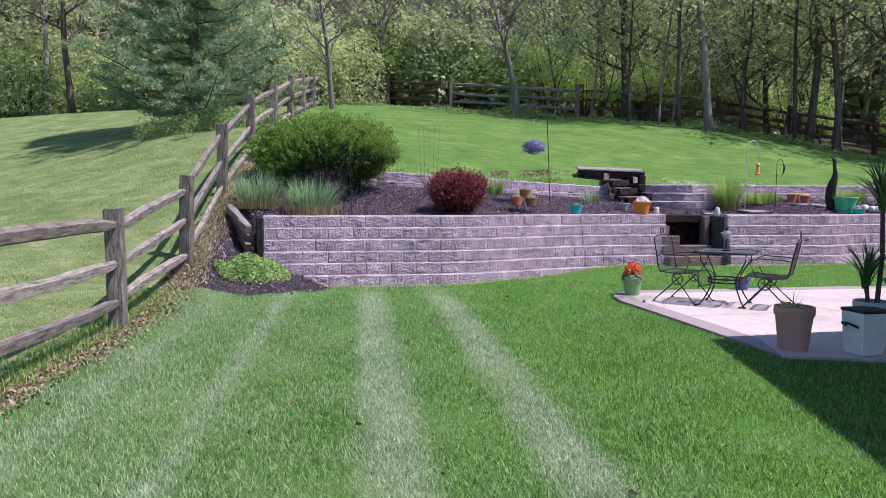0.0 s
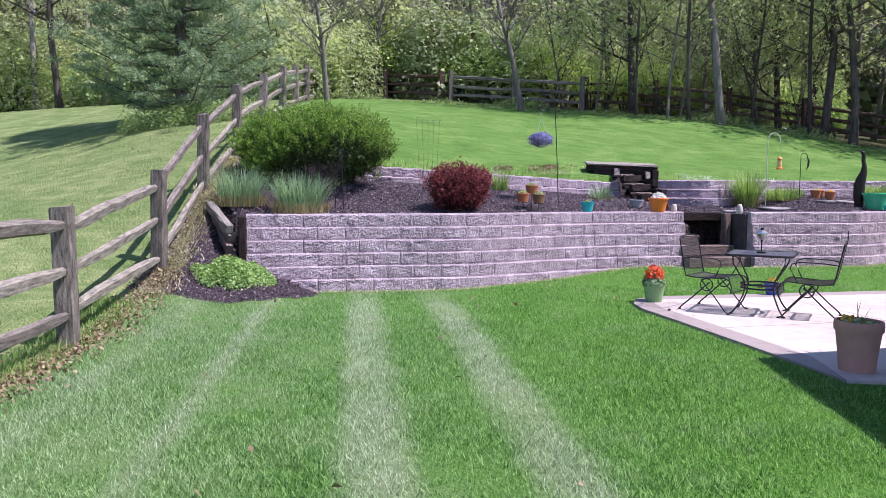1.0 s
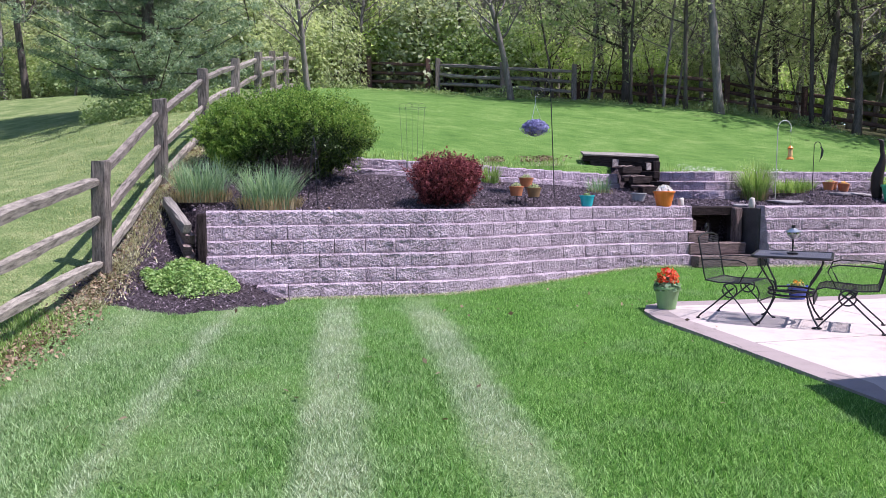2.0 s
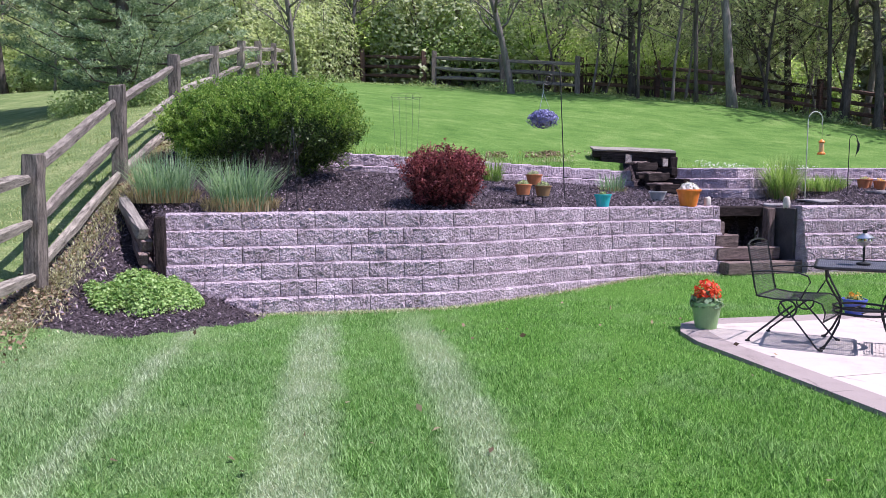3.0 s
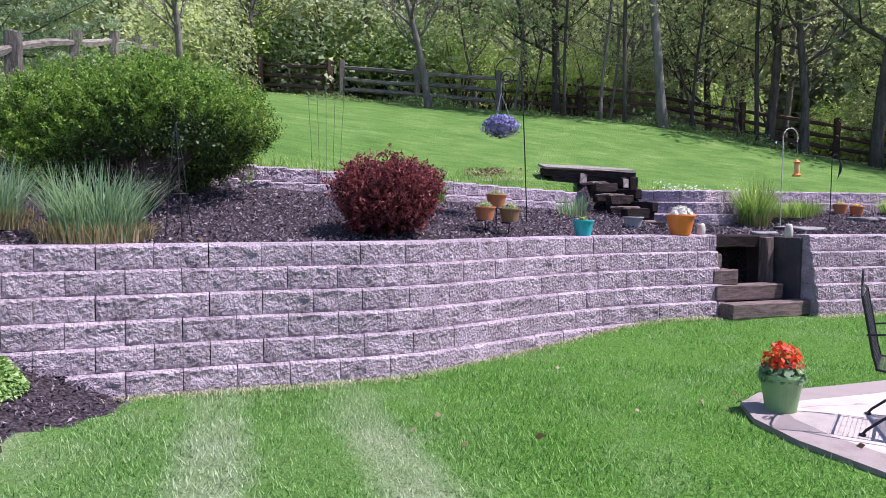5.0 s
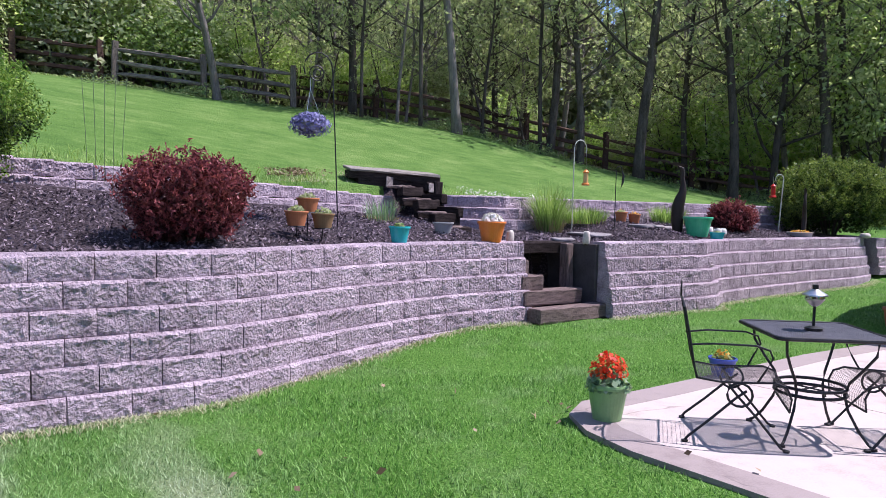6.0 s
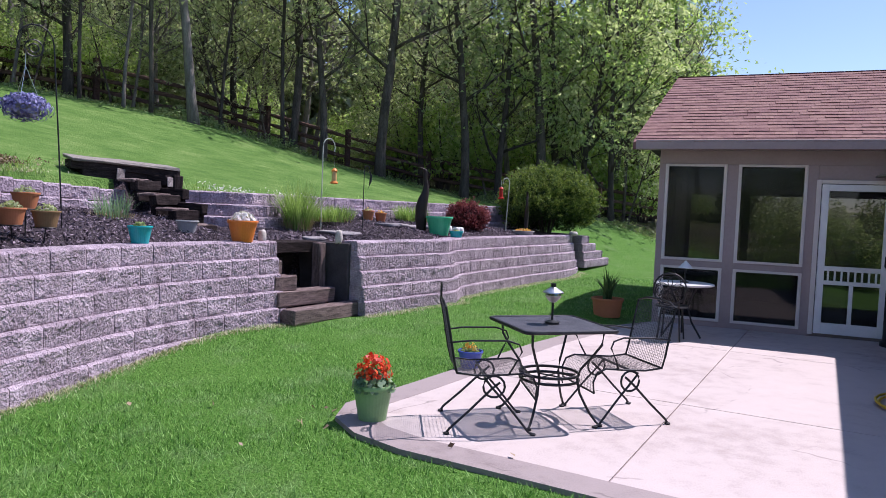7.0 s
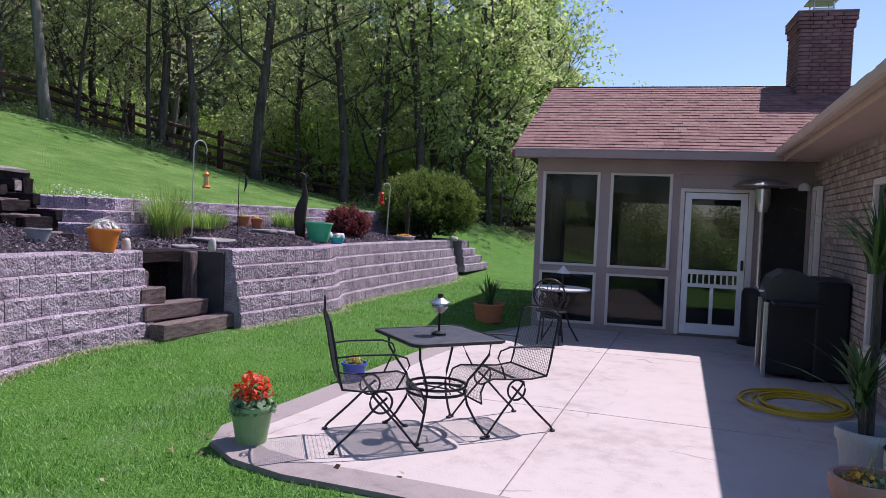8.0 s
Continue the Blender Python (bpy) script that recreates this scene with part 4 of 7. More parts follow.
FENCE_Y = [0.2, 3.1, 6.0, 8.85, 11.5, 14.4, 17.3, 20.1, 22.9, 25.7, 28.6]
build_fence("split_rail_fence", "weathered grey split-rail fence climbing the slope", [(float(fence_line(y)), y) for y in FENCE_Y], (0.35, 0.74, 1.12), 5, drop=0.22)
# outer runs take the shade-darkened rails, the sunlit middle run the plain grey ones
build_fence("back_fence", "old split-rail fence half hidden under the shrubs", [(-7.6 + 2.5 * k, float(woods_edge(-7.6 + 2.5 * k)) + 1.6) for k in range(3)], (0.33, 0.68, 1.05), 9, M_RAIL_SHADED, M_RAIL_SHADED)
build_fence("back_fence", "old grey split-rail fence along the edge of the woods", [(-2.1 + 2.6 * k, float(woods_edge(-2.1 + 2.6 * k)) + 0.7) for k in range(3)], (0.33, 0.68, 1.05), 12)
build_fence("back_fence", "reddish split-rail fence with the woods' shade in its dark colour", [(3.4 + 2.6 * k, float(woods_edge(3.4 + 2.6 * k)) + 2.7) for k in range(9)], (0.35, 0.7, 1.05), 10, M_RAIL_SHADED, M_RAIL_SHADED)


# ---- timbers: steps, wing, landing ----
TIMBERS = {}


def beam(name, parent, p, q, w=0.15, h=0.15, material=None, label=""):
    """A timber from p to q."""
    p, q = Vector(p), Vector(q)
    d = q - p
    key = (round(d.length, 2), w, h, material)
    mid = (p + q) / 2
    yaw = math.degrees(math.atan2(d.y, d.x))
    tilt = -math.degrees(math.atan2(d.z, math.hypot(d.x, d.y)))
    ob = part(name, timber(d.length, w, h, len(TIMBERS) + int(d.length * 100)), material or M_TIMBER, parent, label)
    TIMBERS[ob.name] = key
    ob.matrix_basis = pose(*mid, 0, tilt, yaw)
    return ob


SA, SB = Vector((0.953, 0.303, 0)), Vector((-0.303, 0.953, 0))     # along and into the lower steps
S0 = Vector((3.74, 12.66, 0))


def st(s, b, z):
    return S0 + SA * s + SB * b + Vector((0, 0, z))


def build_lower_steps():
    steps = thing("garden_steps", "dark weathered timber steps through the block wall", "steps", kind="structure")
    for k, (s0, s1, b) in enumerate(((0.1, 1.36, 0.1), (0.1, 1.12, 0.34), (0.1, 0.48, 0.42), (0.1, 0.3, 0.5))):
        z = 0.20 + 0.185 * k
        beam("step", steps, st(s0, b, z), st(s1, b, z), 0.2, 0.185, M_TIMBER_STEP)
        beam("tread", steps, st(s0 + .02, b + 0.2, z - 0.012), st(s1 - .02, b + 0.2, z - 0.012), 0.2, 0.15, M_TIMBER_STEP)
    for k in range(3):
        z = 0.98 - 0.13 * k
        beam("corner_timber", steps, st(0.14, 0.42 + 0.02 * (k % 2), z), st(0.14, 0.8, z), 0.11, 0.125, M_TIMBER_STEP)
    for k in range(5):
        z = 0.25 + 0.172 * k
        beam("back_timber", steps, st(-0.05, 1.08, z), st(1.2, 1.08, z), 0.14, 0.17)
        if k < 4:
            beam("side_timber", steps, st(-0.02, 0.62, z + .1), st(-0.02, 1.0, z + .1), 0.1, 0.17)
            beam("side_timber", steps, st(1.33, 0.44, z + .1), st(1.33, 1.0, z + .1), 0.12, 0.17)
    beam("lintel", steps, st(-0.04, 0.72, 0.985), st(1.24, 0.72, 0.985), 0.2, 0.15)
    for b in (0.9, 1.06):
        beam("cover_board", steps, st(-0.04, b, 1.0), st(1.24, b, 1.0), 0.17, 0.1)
    for s, b in ((1.14, 0.55),):
        ob = part("post", timber(0.85, 0.14, 0.13, int(s * 10)), M_TIMBER_STEP, steps, "upright grey-brown timber post")
        p = st(s, b, 0.62)
        ob.matrix_basis = pose(*p, 0, 90, 17.6)
    # panel added as the wall's end face, its shade put into the dark colour
    slab = part("side_slab", bm_box(0.92, 0.08, 1.0, bevel=0.01), M_WALL_END_SHADE, steps, "dark grey panel with the wall end's shade in its colour")
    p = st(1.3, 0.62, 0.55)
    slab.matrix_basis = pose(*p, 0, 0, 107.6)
    return steps


def build_upper_steps():
    steps = thing("upper_steps", "dark weathered timber steps climbing to a plank landing", "steps", kind="structure")
    foot, head = Vector((3.72, 15.05, 1.13)), Vector((3.37, 16.3, 1.74))
    side = Vector((0.894, 0.447, 0))
    back = Vector((-0.447, 0.894, 0))
    rng = random.Random(61)

    def sawn(p, sx=0.12, sz=0.13):
        cap = part("sawn_end", bm_box(0.014, sx, sz, bevel=0.008), M_SAWN, steps, "pale checked timber end")
        cap.matrix_basis = pose(*p, rng.uniform(-9, 9), rng.uniform(-3, 3), math.degrees(math.atan2(back.y, back.x)) + rng.uniform(-7, 7))

    for k in range(4):
        c = foot.lerp(head, k / 3)
        j = side * rng.uniform(-0.04, 0.04)
        beam("riser", steps, c + j - side * 0.28 - Vector((0, 0, 0.02)), c + j + side * 0.2 + Vector((0, 0, rng.uniform(-0.02, 0.01))), 0.14, 0.15)
        beam("lower_riser", steps, c - side * 0.25 - Vector((0, 0, 0.175)), c + side * 0.25 - Vector((0, 0, 0.175)), 0.12, 0.15)
        t = c + j + back * 0.12 + Vector((0, 0, 0.06))
        # short paler board: the sunlit part of the step's top, given as colour
        beam("tread", steps, t - side * 0.32, t + side * 0.04, 0.3, 0.045, M_TIMBER_STEP, "worn tread board with the sunlit step top in its pale colour")
        if k:
            e = c + side * 0.3 + Vector((0, 0, 0.09 + rng.uniform(-0.02, 0.02)))
            beam("cheek_timber", steps, e - back * 0.1, e + back * 0.55, 0.13, 0.16)
            beam("cheek_timber", steps, e - back * 0.04 - Vector((0, 0, 0.16)), e + back * 0.5 - Vector((0, 0, 0.16)), 0.12, 0.15)
    sawn(head + side * 0.32 - back * 0.11 + Vector((0, 0, 0.06)), 0.13, 0.15)
    for k in range(4):
        z = 1.36 + 0.155 * k
        j = rng.uniform(-0.05, 0.05)
        beam("landing_timber", steps, (2.95 + j, 16.76, z), (3.9 + j, 16.86, z), 0.24, 0.152)
    beam("landing_timber", steps, (2.52, 16.68, 1.89), (3.97, 16.8, 1.83), 0.22, 0.16)
    beam("landing_timber", steps, (2.42, 16.86, 2.01), (3.95, 16.96, 1.965), 0.4, 0.15)
    beam("landing_timber", steps, (2.37, 16.64, 2.005), (3.97, 16.72, 1.955), 0.15, 0.14)
    beam("landing_post", steps, (3.9, 16.6, 1.2), (3.905, 16.6, 1.92), 0.14, 0.13)
    sawn(Vector((3.05, 16.56, 1.88)), 0.15, 0.17)
    board = beam("landing_board", steps, (2.36, 16.74, 2.095), (3.95, 16.84, 2.04), 0.46, 0.045, M_TIMBER_GREY, "sun-bleached grey plank")
    board.matrix_basis = board.matrix_basis @ pose(0, 0, 0, 9, 0, 0)
    return steps


M_WALL_END_SHADE = surface("wall_end_shade", (0.042, 0.036, 0.039), (0.09, 0.078, 0.082), 4, 60, 0.9, 0, 0.3, 0.004)
M_SAWN = surface("grey_sawn_wood", (0.06, 0.05, 0.047), (0.4, 0.345, 0.325), 9, 60, 0.9, 0, 0.6, 0.006, per_object=0.15)
M_TIMBER_STEP = surface("worn_step_timber", (0.04, 0.028, 0.026), (0.27, 0.195, 0.182), 5, 40, 0.85, 0, 0.7, 0.008, per_object=0.15, stretch=(1, 8, 8))


def build_wing():
    wing = thing("timber_wing", "sloping stack of old landscape timbers at the wall's end", "timber edging", kind="structure")
    for k in range(4):
        j = 0.03 * (k % 2)
        a, b = (-3.36 + j, 10.0 + j, 0.86 - 0.145 * k), (-4.0 + 0.1 * k, 10.75 - 0.06 * k, 1.2 - 0.17 * k)
        beam("timber", wing, a, b, 0.12, 0.14, M_TIMBER_GREY if k == 0 else M_TIMBER_STEP)
    ob = part("end_post", timber(0.95, 0.1, 0.11, 4), M_TIMBER, wing, "dark upright end post")
    ob.matrix_basis = pose(-3.17, 10.04, 0.58, 0, 90, 12)


build_lower_steps()
build_upper_steps()
build_wing()


# ---- plain-coloured materials ----
def paint(name, c, rough=0.4, metal=0.0, relief=0.1):
    return surface(name, tuple(v * 0.8 for v in c), c, 8, 70, rough, metal, relief, 0.002)


M_TEAL = paint("teal_glaze", (0.02, 0.4, 0.42), 0.25)
M_ORANGE = paint("orange_glaze", (0.8, 0.22, 0.04), 0.3)
M_SAGE = paint("sage_green_glaze", (0.24, 0.4, 0.17), 0.35)
M_KELLY = paint("bright_green_glaze", (0.07, 0.56, 0.28), 0.3)
M_BLUE = paint("blue_glaze", (0.07, 0.11, 0.42), 0.25)
M_TERRA = paint("terracotta", (0.5, 0.19, 0.085), 0.8, 0, 0.3)
M_TERRA_PINK = paint("dusty_terracotta", (0.5, 0.27, 0.22), 0.85, 0, 0.3)
M_TERRA_MOSS = paint("mossy_terracotta", (0.24, 0.15, 0.07), 0.85, 0, 0.3)
M_STONE_POT = paint("grey_pot", (0.4, 0.4, 0.4), 0.6, 0, 0.2)
M_SOIL = surface("soil", (0.02, 0.014, 0.01), (0.06, 0.045, 0.035), 20, 90, 0.95, 0, 0.8, 0.01)
M_STONE = surface("pale_stone", (0.38, 0.34, 0.31), (0.62, 0.57, 0.52), 8, 60, 0.9, 0, 0.5, 0.004)
M_SLATE = surface("flat_slate", (0.13, 0.115, 0.12), (0.36, 0.33, 0.33), 5, 50, 0.85, 0, 0.5, 0.005)
M_BLACK = paint("black_plastic", (0.015, 0.015, 0.017), 0.5)
M_HOOK = paint("pale_hook_paint", (0.56, 0.58, 0.48), 0.5)
M_WIRE = paint("green_coated_wire", (0.12, 0.16, 0.09), 0.6)
M_STEEL = paint("brushed_steel", (0.6, 0.6, 0.6), 0.3, 1.0)
M_TABLETOP = surface("dark_grey_tabletop", (0.07, 0.07, 0.085), (0.12, 0.12, 0.14), 10, 120, 0.4, 0.2, 0.3, 0.002)
M_MESH = surface("grey_wire_mesh", (0.06, 0.055, 0.058), (0.14, 0.13, 0.132), 12, 90, 0.4, 0.4, 0)
M_HOSE = paint("yellow_rubber", (0.6, 0.4, 0.03), 0.5)
M_WHITE_METAL = paint("white_metal", (0.75, 0.75, 0.73), 0.35)
M_STATUE = paint("dark_bronze", (0.045, 0.035, 0.03), 0.55, 0.4, 0.4)
M_RED = paint("red_plastic", (0.6, 0.03, 0.02), 0.3)
M_AMBER = paint("amber_plastic", (0.75, 0.25, 0.05), 0.3)
M_PETAL_RED = leaf_mat("red_petals", (0.45, 0.02, 0.01), (0.7, 0.06, 0.02), (0.85, 0.16, 0.05), 0.3)
M_PETAL_WHITE = leaf_mat("white_petals", (0.6, 0.55, 0.56), (0.75, 0.72, 0.74), (0.85, 0.84, 0.85), 0.3)
M_PETAL_BLUE = leaf_mat("violet_petals", (0.07, 0.065, 0.19), (0.16, 0.15, 0.36), (0.34, 0.34, 0.58), 0.3)
M_PETAL_MIX = leaf_mat("orange_petals", (0.6, 0.1, 0.02), (0.7, 0.3, 0.04), (0.8, 0.55, 0.1), 0.3)
M_DEAD = leaf_mat("dead_leaves", (0.09, 0.055, 0.035), (0.2, 0.135, 0.085), (0.36, 0.265, 0.175), 0.1)
M_LANTERN_GLASS = glass_mat("lantern_glass")


# ---- pots and plants ----
def pot(name, label, x, y, z, r, h, material, foot=0.66, rim=0.12, sides=32):
    ob = thing(name, label, "flower pot", (x, y, z))
    rb = r * foot
    rh = h * rim
    body = bm_lathe([(0, 0.0), (rb, 0.0), (rb + (r * 0.94 - rb) * 0.5, h * 0.45), (r * 0.94, h - rh), (r * 0.9, h - rh), (r * 0.86, h * 0.82), (0, h * 0.82)], sides)
    shell = part("body", body, material, ob, smooth=False)
    part("rim", bm_lathe([(r * 0.88, h - rh), (r, h - rh), (r * 1.02, h - rh * 0.5), (r, h), (r * 0.9, h), (r * 0.86, h * 0.84)], sides), material, shell)
    part("soil", bm_lathe([(0, h * 0.85), (r * 0.5, h * 0.86), (r * 0.88, h * 0.835)], sides), M_SOIL, shell, "dark potting soil")
    return ob


def flower_head(parent, name, count, centre, spread, size, material, seed, label="", aspect=1.1):
    rng = np.random.default_rng(seed)
    d = rng.normal(size=(count, 3))
    d /= np.linalg.norm(d, axis=1, keepdims=True)
    d[:, 2] = np.abs(d[:, 2])
    p = np.array(centre) + d * np.array(spread) * (rng.uniform(0.4, 1, count) ** 0.5)[:, None]
    ob = piece(name, leaves_mesh(name, p, d + rng.normal(size=d.shape) * 0.5, rng.uniform(0.6, 1.2, count) * size, material, rng, aspect), parent, label=label)
    return tagged(ob, kind="stuff")


def spikes(parent, name, count, base, length, width, material, seed, up=0.5):
    """Sword-like leaves in a rosette."""
    rng = np.random.default_rng(seed)
    b = np.tile(np.array(base, float), (count, 1)) + rng.normal(size=(count, 3)) * np.array([0.02, 0.02, 0.03])
    return piece(name, blades_mesh(name, b, rng.uniform(0, 2 * np.pi, count), rng.uniform(0.7, 1.1, count) * length, np.full(count, width), rng.uniform(0.15, 1.5, count) * (1 - up) * 1.6, material, segs=4), parent)


def tuft(label, x, y, r, h, count, seed, material=None, straw=0.3):
    """A clump of ornamental grass."""
    ob = thing("ornamental_grass", label, "grass clump", (x, y, land_at(x, y)))
    rng = np.random.default_rng(seed)
    for name, m, n, hh, wid in (("blades", material or M_FESCUE, count, h, 0.011), ("old_blades", M_STRAW, int(count * straw), h * 0.32, 0.012)):
        a, d = rng.uniform(0, 2 * np.pi, n), r * np.sqrt(rng.random(n))
        wide = 0.75 if name == "blades" else 1.0
        base = np.stack([np.cos(a) * d * wide, np.sin(a) * d * wide, np.full(n, -0.02)], 1)
        head = a + rng.normal(size=n) * 0.7
        piece(name, blades_mesh(name, base, head, rng.uniform(0.6, 1.05, n) * hh, np.full(n, wid), rng.uniform(0.05, 0.75, n), m, segs=3), ob)
    return ob


# bed plants and pots
tuft("clump of blue-green ornamental grass with straw at its foot", -3.62, 11.05, 0.42, 0.76, 560, 1, None, 1.1)
tuft("clump of blue-green ornamental grass with straw at its foot", -2.58, 10.95, 0.46, 0.76, 640, 2, None, 1.1)
M_FRESH = leaf_mat("fresh_grass", (0.09, 0.17, 0.04), (0.2, 0.33, 0.08), (0.38, 0.52, 0.18), 0.5)
tuft("clump of fresh green ornamental grass", 5.76, 16.05, 0.27, 0.95, 600, 3, M_FRESH)
tuft("low clump of fresh green grass", 6.6, 16.3, 0.5, 0.36, 700, 4, M_FRESH, 0.15)
tuft("low clump of fresh green grass", 8.75, 16.7, 0.4, 0.42, 600, 5, M_FRESH, 0.15)
tuft("small clump of pale grass by the steps", 2.55, 15.25, 0.28, 0.42, 130, 6, M_FESCUE, 0.9)
tuft("small green perennial by the low wall", 0.45, 14.9, 0.22, 0.46, 240, 7, M_FRESH, 0.1)


def ground_cover():
    rng = np.random.default_rng(9)
    ob = thing("ground_cover", "low bright green ground-cover plant in the mulch", "plant")
    for _ in range(42):
        a, d = rng.uniform(0, 2 * np.pi), np.sqrt(rng.random())
        cx = -3.06 + math.cos(a) * d * 0.4
        cy = 9.47 + math.sin(a) * d * 0.36 + (cx + 3.06) * 0.7
        r, h, n = rng.uniform(0.09, 0.2), rng.uniform(0.14, 0.29) * (1 - 0.45 * d * d), int(rng.uniform(300, 620))
        q = rng.normal(size=(n, 3))
        q /= np.linalg.norm(q, axis=1, keepdims=True)
        q *= (rng.random(n) ** 0.35)[:, None]
        x, y = cx + q[:, 0] * r, cy + q[:, 1] * r
        z = land(x, y) + 0.01 + np.abs(q[:, 2]) * h
        me = leaves_mesh("clump", np.stack([x, y, z], 1), q * 0.6 + rng.normal(size=(n, 3)) * 0.4 + np.array([0, 0, 0.8]), rng.uniform(0.014, 0.032, n), M_COVER, rng, 1.6)
        tagged(piece("clump", me, ob), kind="stuff")


ground_cover()
B = land_at
teal = pot("teal_pot", "small teal glazed pot on the wall's top", 2.07, 12.68, 1.07, 0.12, 0.19, M_TEAL)
flower_head(teal, "sprout", 60, (0, 0, 0.17), (0.07, 0.07, 0.06), 0.03, M_LEAF_C, 3)
orange = pot("orange_pot", "bright orange pot full of white flowers", 3.36, 13.1, 1.075, 0.175, 0.25, M_ORANGE)
flower_head(orange, "blossom", 420, (0, 0, 0.22), (0.15, 0.15, 0.13), 0.042, M_PETAL_WHITE, 4, "white blossom")
flower_head(orange, "foliage", 150, (0, 0, 0.2), (0.14, 0.14, 0.08), 0.04, M_LEAF_C, 5)

pot("grey_pot", "small empty grey pot at the foot of the timber steps", 3.14, 14.2, B(3.14, 14.2) - 0.01, 0.14, 0.16, M_STONE_POT)


def pot_stand():
    ob = thing("plant_stand", "black iron three-pot plant stand in the mulch", "plant stand", (1.08, 12.7, B(1.08, 12.7)))
    for dx, dy, z in ((-0.14, -0.1, 0.14), (0.02, 0.16, 0.28), (0.14, -0.08, 0.12)):
        ring = [(dx + 0.1 * math.cos(a * 0.5236), dy + 0.1 * math.sin(a * 0.5236), z) for a in range(12)]
        part("ring", bm_tube(ring, 0.006, 6, closed=True), M_IRON, ob)
        part("stem", bm_tube([(dx * 0.9, dy * 0.9, -0.02), (dx, dy, z)], 0.007, 6), M_IRON, ob)
    for dx, dy, z, m, lab in ((-0.14, -0.1, 0.14, M_TERRA, "terracotta pot with a small plant"), (0.02, 0.16, 0.28, M_TERRA, "terracotta pot with a small plant"), (0.14, -0.08, 0.12, M_TERRA_MOSS, "mossy terracotta pot with a small plant")):
        p = pot("terracotta_pot", lab, 1.08 + dx, 12.7 + dy, B(1.08, 12.7) + z, 0.122, 0.155, m, 0.7)
        flower_head(p, "sprout", 90, (0, 0, 0.14), (0.09, 0.09, 0.08), 0.03, M_LEAF_B, int(z * 100))


pot_stand()
for i, (x, y) in enumerate(((7.14, 15.95), (7.28, 16.15), (7.44, 15.98))):
    p = pot("terracotta_pot", "small terracotta pot with dry growth", x, y, B(x, y) - 0.01, 0.112, 0.19, M_TERRA)
    flower_head(p, "dry_growth", 80, (0, 0, 0.14), (0.1, 0.1, 0.1), 0.03, M_PETAL_MIX if i else M_LEAF_B, 20 + i)
for x, y, r, m, lab, nm in ((7.78, 14.72, 0.235, M_KELLY, "large bright green glazed pot", "green_pot"), (7.92, 14.42, 0.12, M_TEAL, "small teal glazed pot", "teal_pot")):
    p = pot(nm, lab + " beside the heron statue", x, y, B(x, y) - 0.01, r, r * 1.4, m)
    flower_head(p, "sprout", 40, (0, 0, r * 1.2), (r * .6, r * .6, 0.05), 0.03, M_LEAF_B, int(x * 10))


def stone(name, label, x, y, z, sx, sy, sz, seed, material, category="stone"):
    rng = random.Random(seed)
    bm = bmesh.new()
    bmesh.ops.create_icosphere(bm, subdivisions=3, radius=0.5)
    if sz < 0.08:
        # split slab: squared outline, flat top
        for v in bm.verts:
            a = math.atan2(v.co.y, v.co.x)
            g = min(1 / max(abs(math.cos(a)), 0.01), 1 / max(abs(math.sin(a)), 0.01), 1.18 + 0.1 * math.sin(3 * a + seed))
            v.co.x, v.co.y, v.co.z = v.co.x * g * 0.95, v.co.y * g * 0.95, v.co.z * 1.5
    for v in bm.verts:
        n = noise.noise(v.co * 2.3 + Vector((seed, 0, 0)))
        v.co = Vector((v.co.x * sx, v.co.y * sy, max(-0.5, min(0.5, v.co.z * 1.6)) * sz)) * (1 + 0.18 * n)
    ob = part(name, bm, material, None, smooth=True)
    ob.matrix_basis = pose(x, y, z + sz * 0.45, 0, 0, rng.uniform(0, 90))
    return tagged(ob, label, category)


for i, (x, y, sx) in enumerate(((6.1, 15.3, 0.85), (7.2, 15.3, 0.62), (7.65, 15.45, 0.5), (8.4, 15.6, 0.5), (4.95, 14.15, 0.45), (9.2, 15.9, 0.4))):
    stone("stepping_stone", "flat pale slate stepping stone in the mulch", x, y, B(x, y) - 0.01, sx, sx * 0.75, 0.06, i + 2, M_SLATE)
stone("finial_stone", "upright rounded pale stone on the wall", 3.66, 13.2, 1.07, 0.1, 0.1, 0.15, 11, M_STONE)
stone("finial_stone", "upright rounded pale stone on the wall", 4.84, 13.35, 1.05, 0.1, 0.1, 0.17, 12, M_STONE)
stone("garden_stone", "pale lumpy stone at the wall's end", 13.2, 16.05, 1.07, 0.3, 0.2, 0.1, 13, M_STONE)
for i, (x, y) in enumerate(((8.42, 14.98), (8.56, 15.03), (8.33, 15.08))):
    stone("white_stone", "small white ornamental stone", x, y, B(x, y), 0.16, 0.13, 0.13, 30 + i, M_WHITE_METAL)


def shepherd_hook(label, x, y, height, hook, material, lean=(0, 0), radius=0.008):
    ob = thing("shepherd_hook", label, "garden hook", (x, y, B(x, y)))
    pts = [(0, 0, -0.15), (lean[0] * 0.5, lean[1] * 0.5, height * 0.5), (lean[0], lean[1], height)]
    hx, hy = hook
    r = math.hypot(hx, hy) / 2
    ux, uy = hx / (2 * r), hy / (2 * r)
    for k in range(1, 9):
        a = math.pi * k / 7
        pts.append((lean[0] + ux * r * (1 - math.cos(a)), lean[1] + uy * r * (1 - math.cos(a)), height + r * math.sin(a) * 1.1))
    part("rod", bm_tube(pts, radius, 8), material, ob)
    return ob


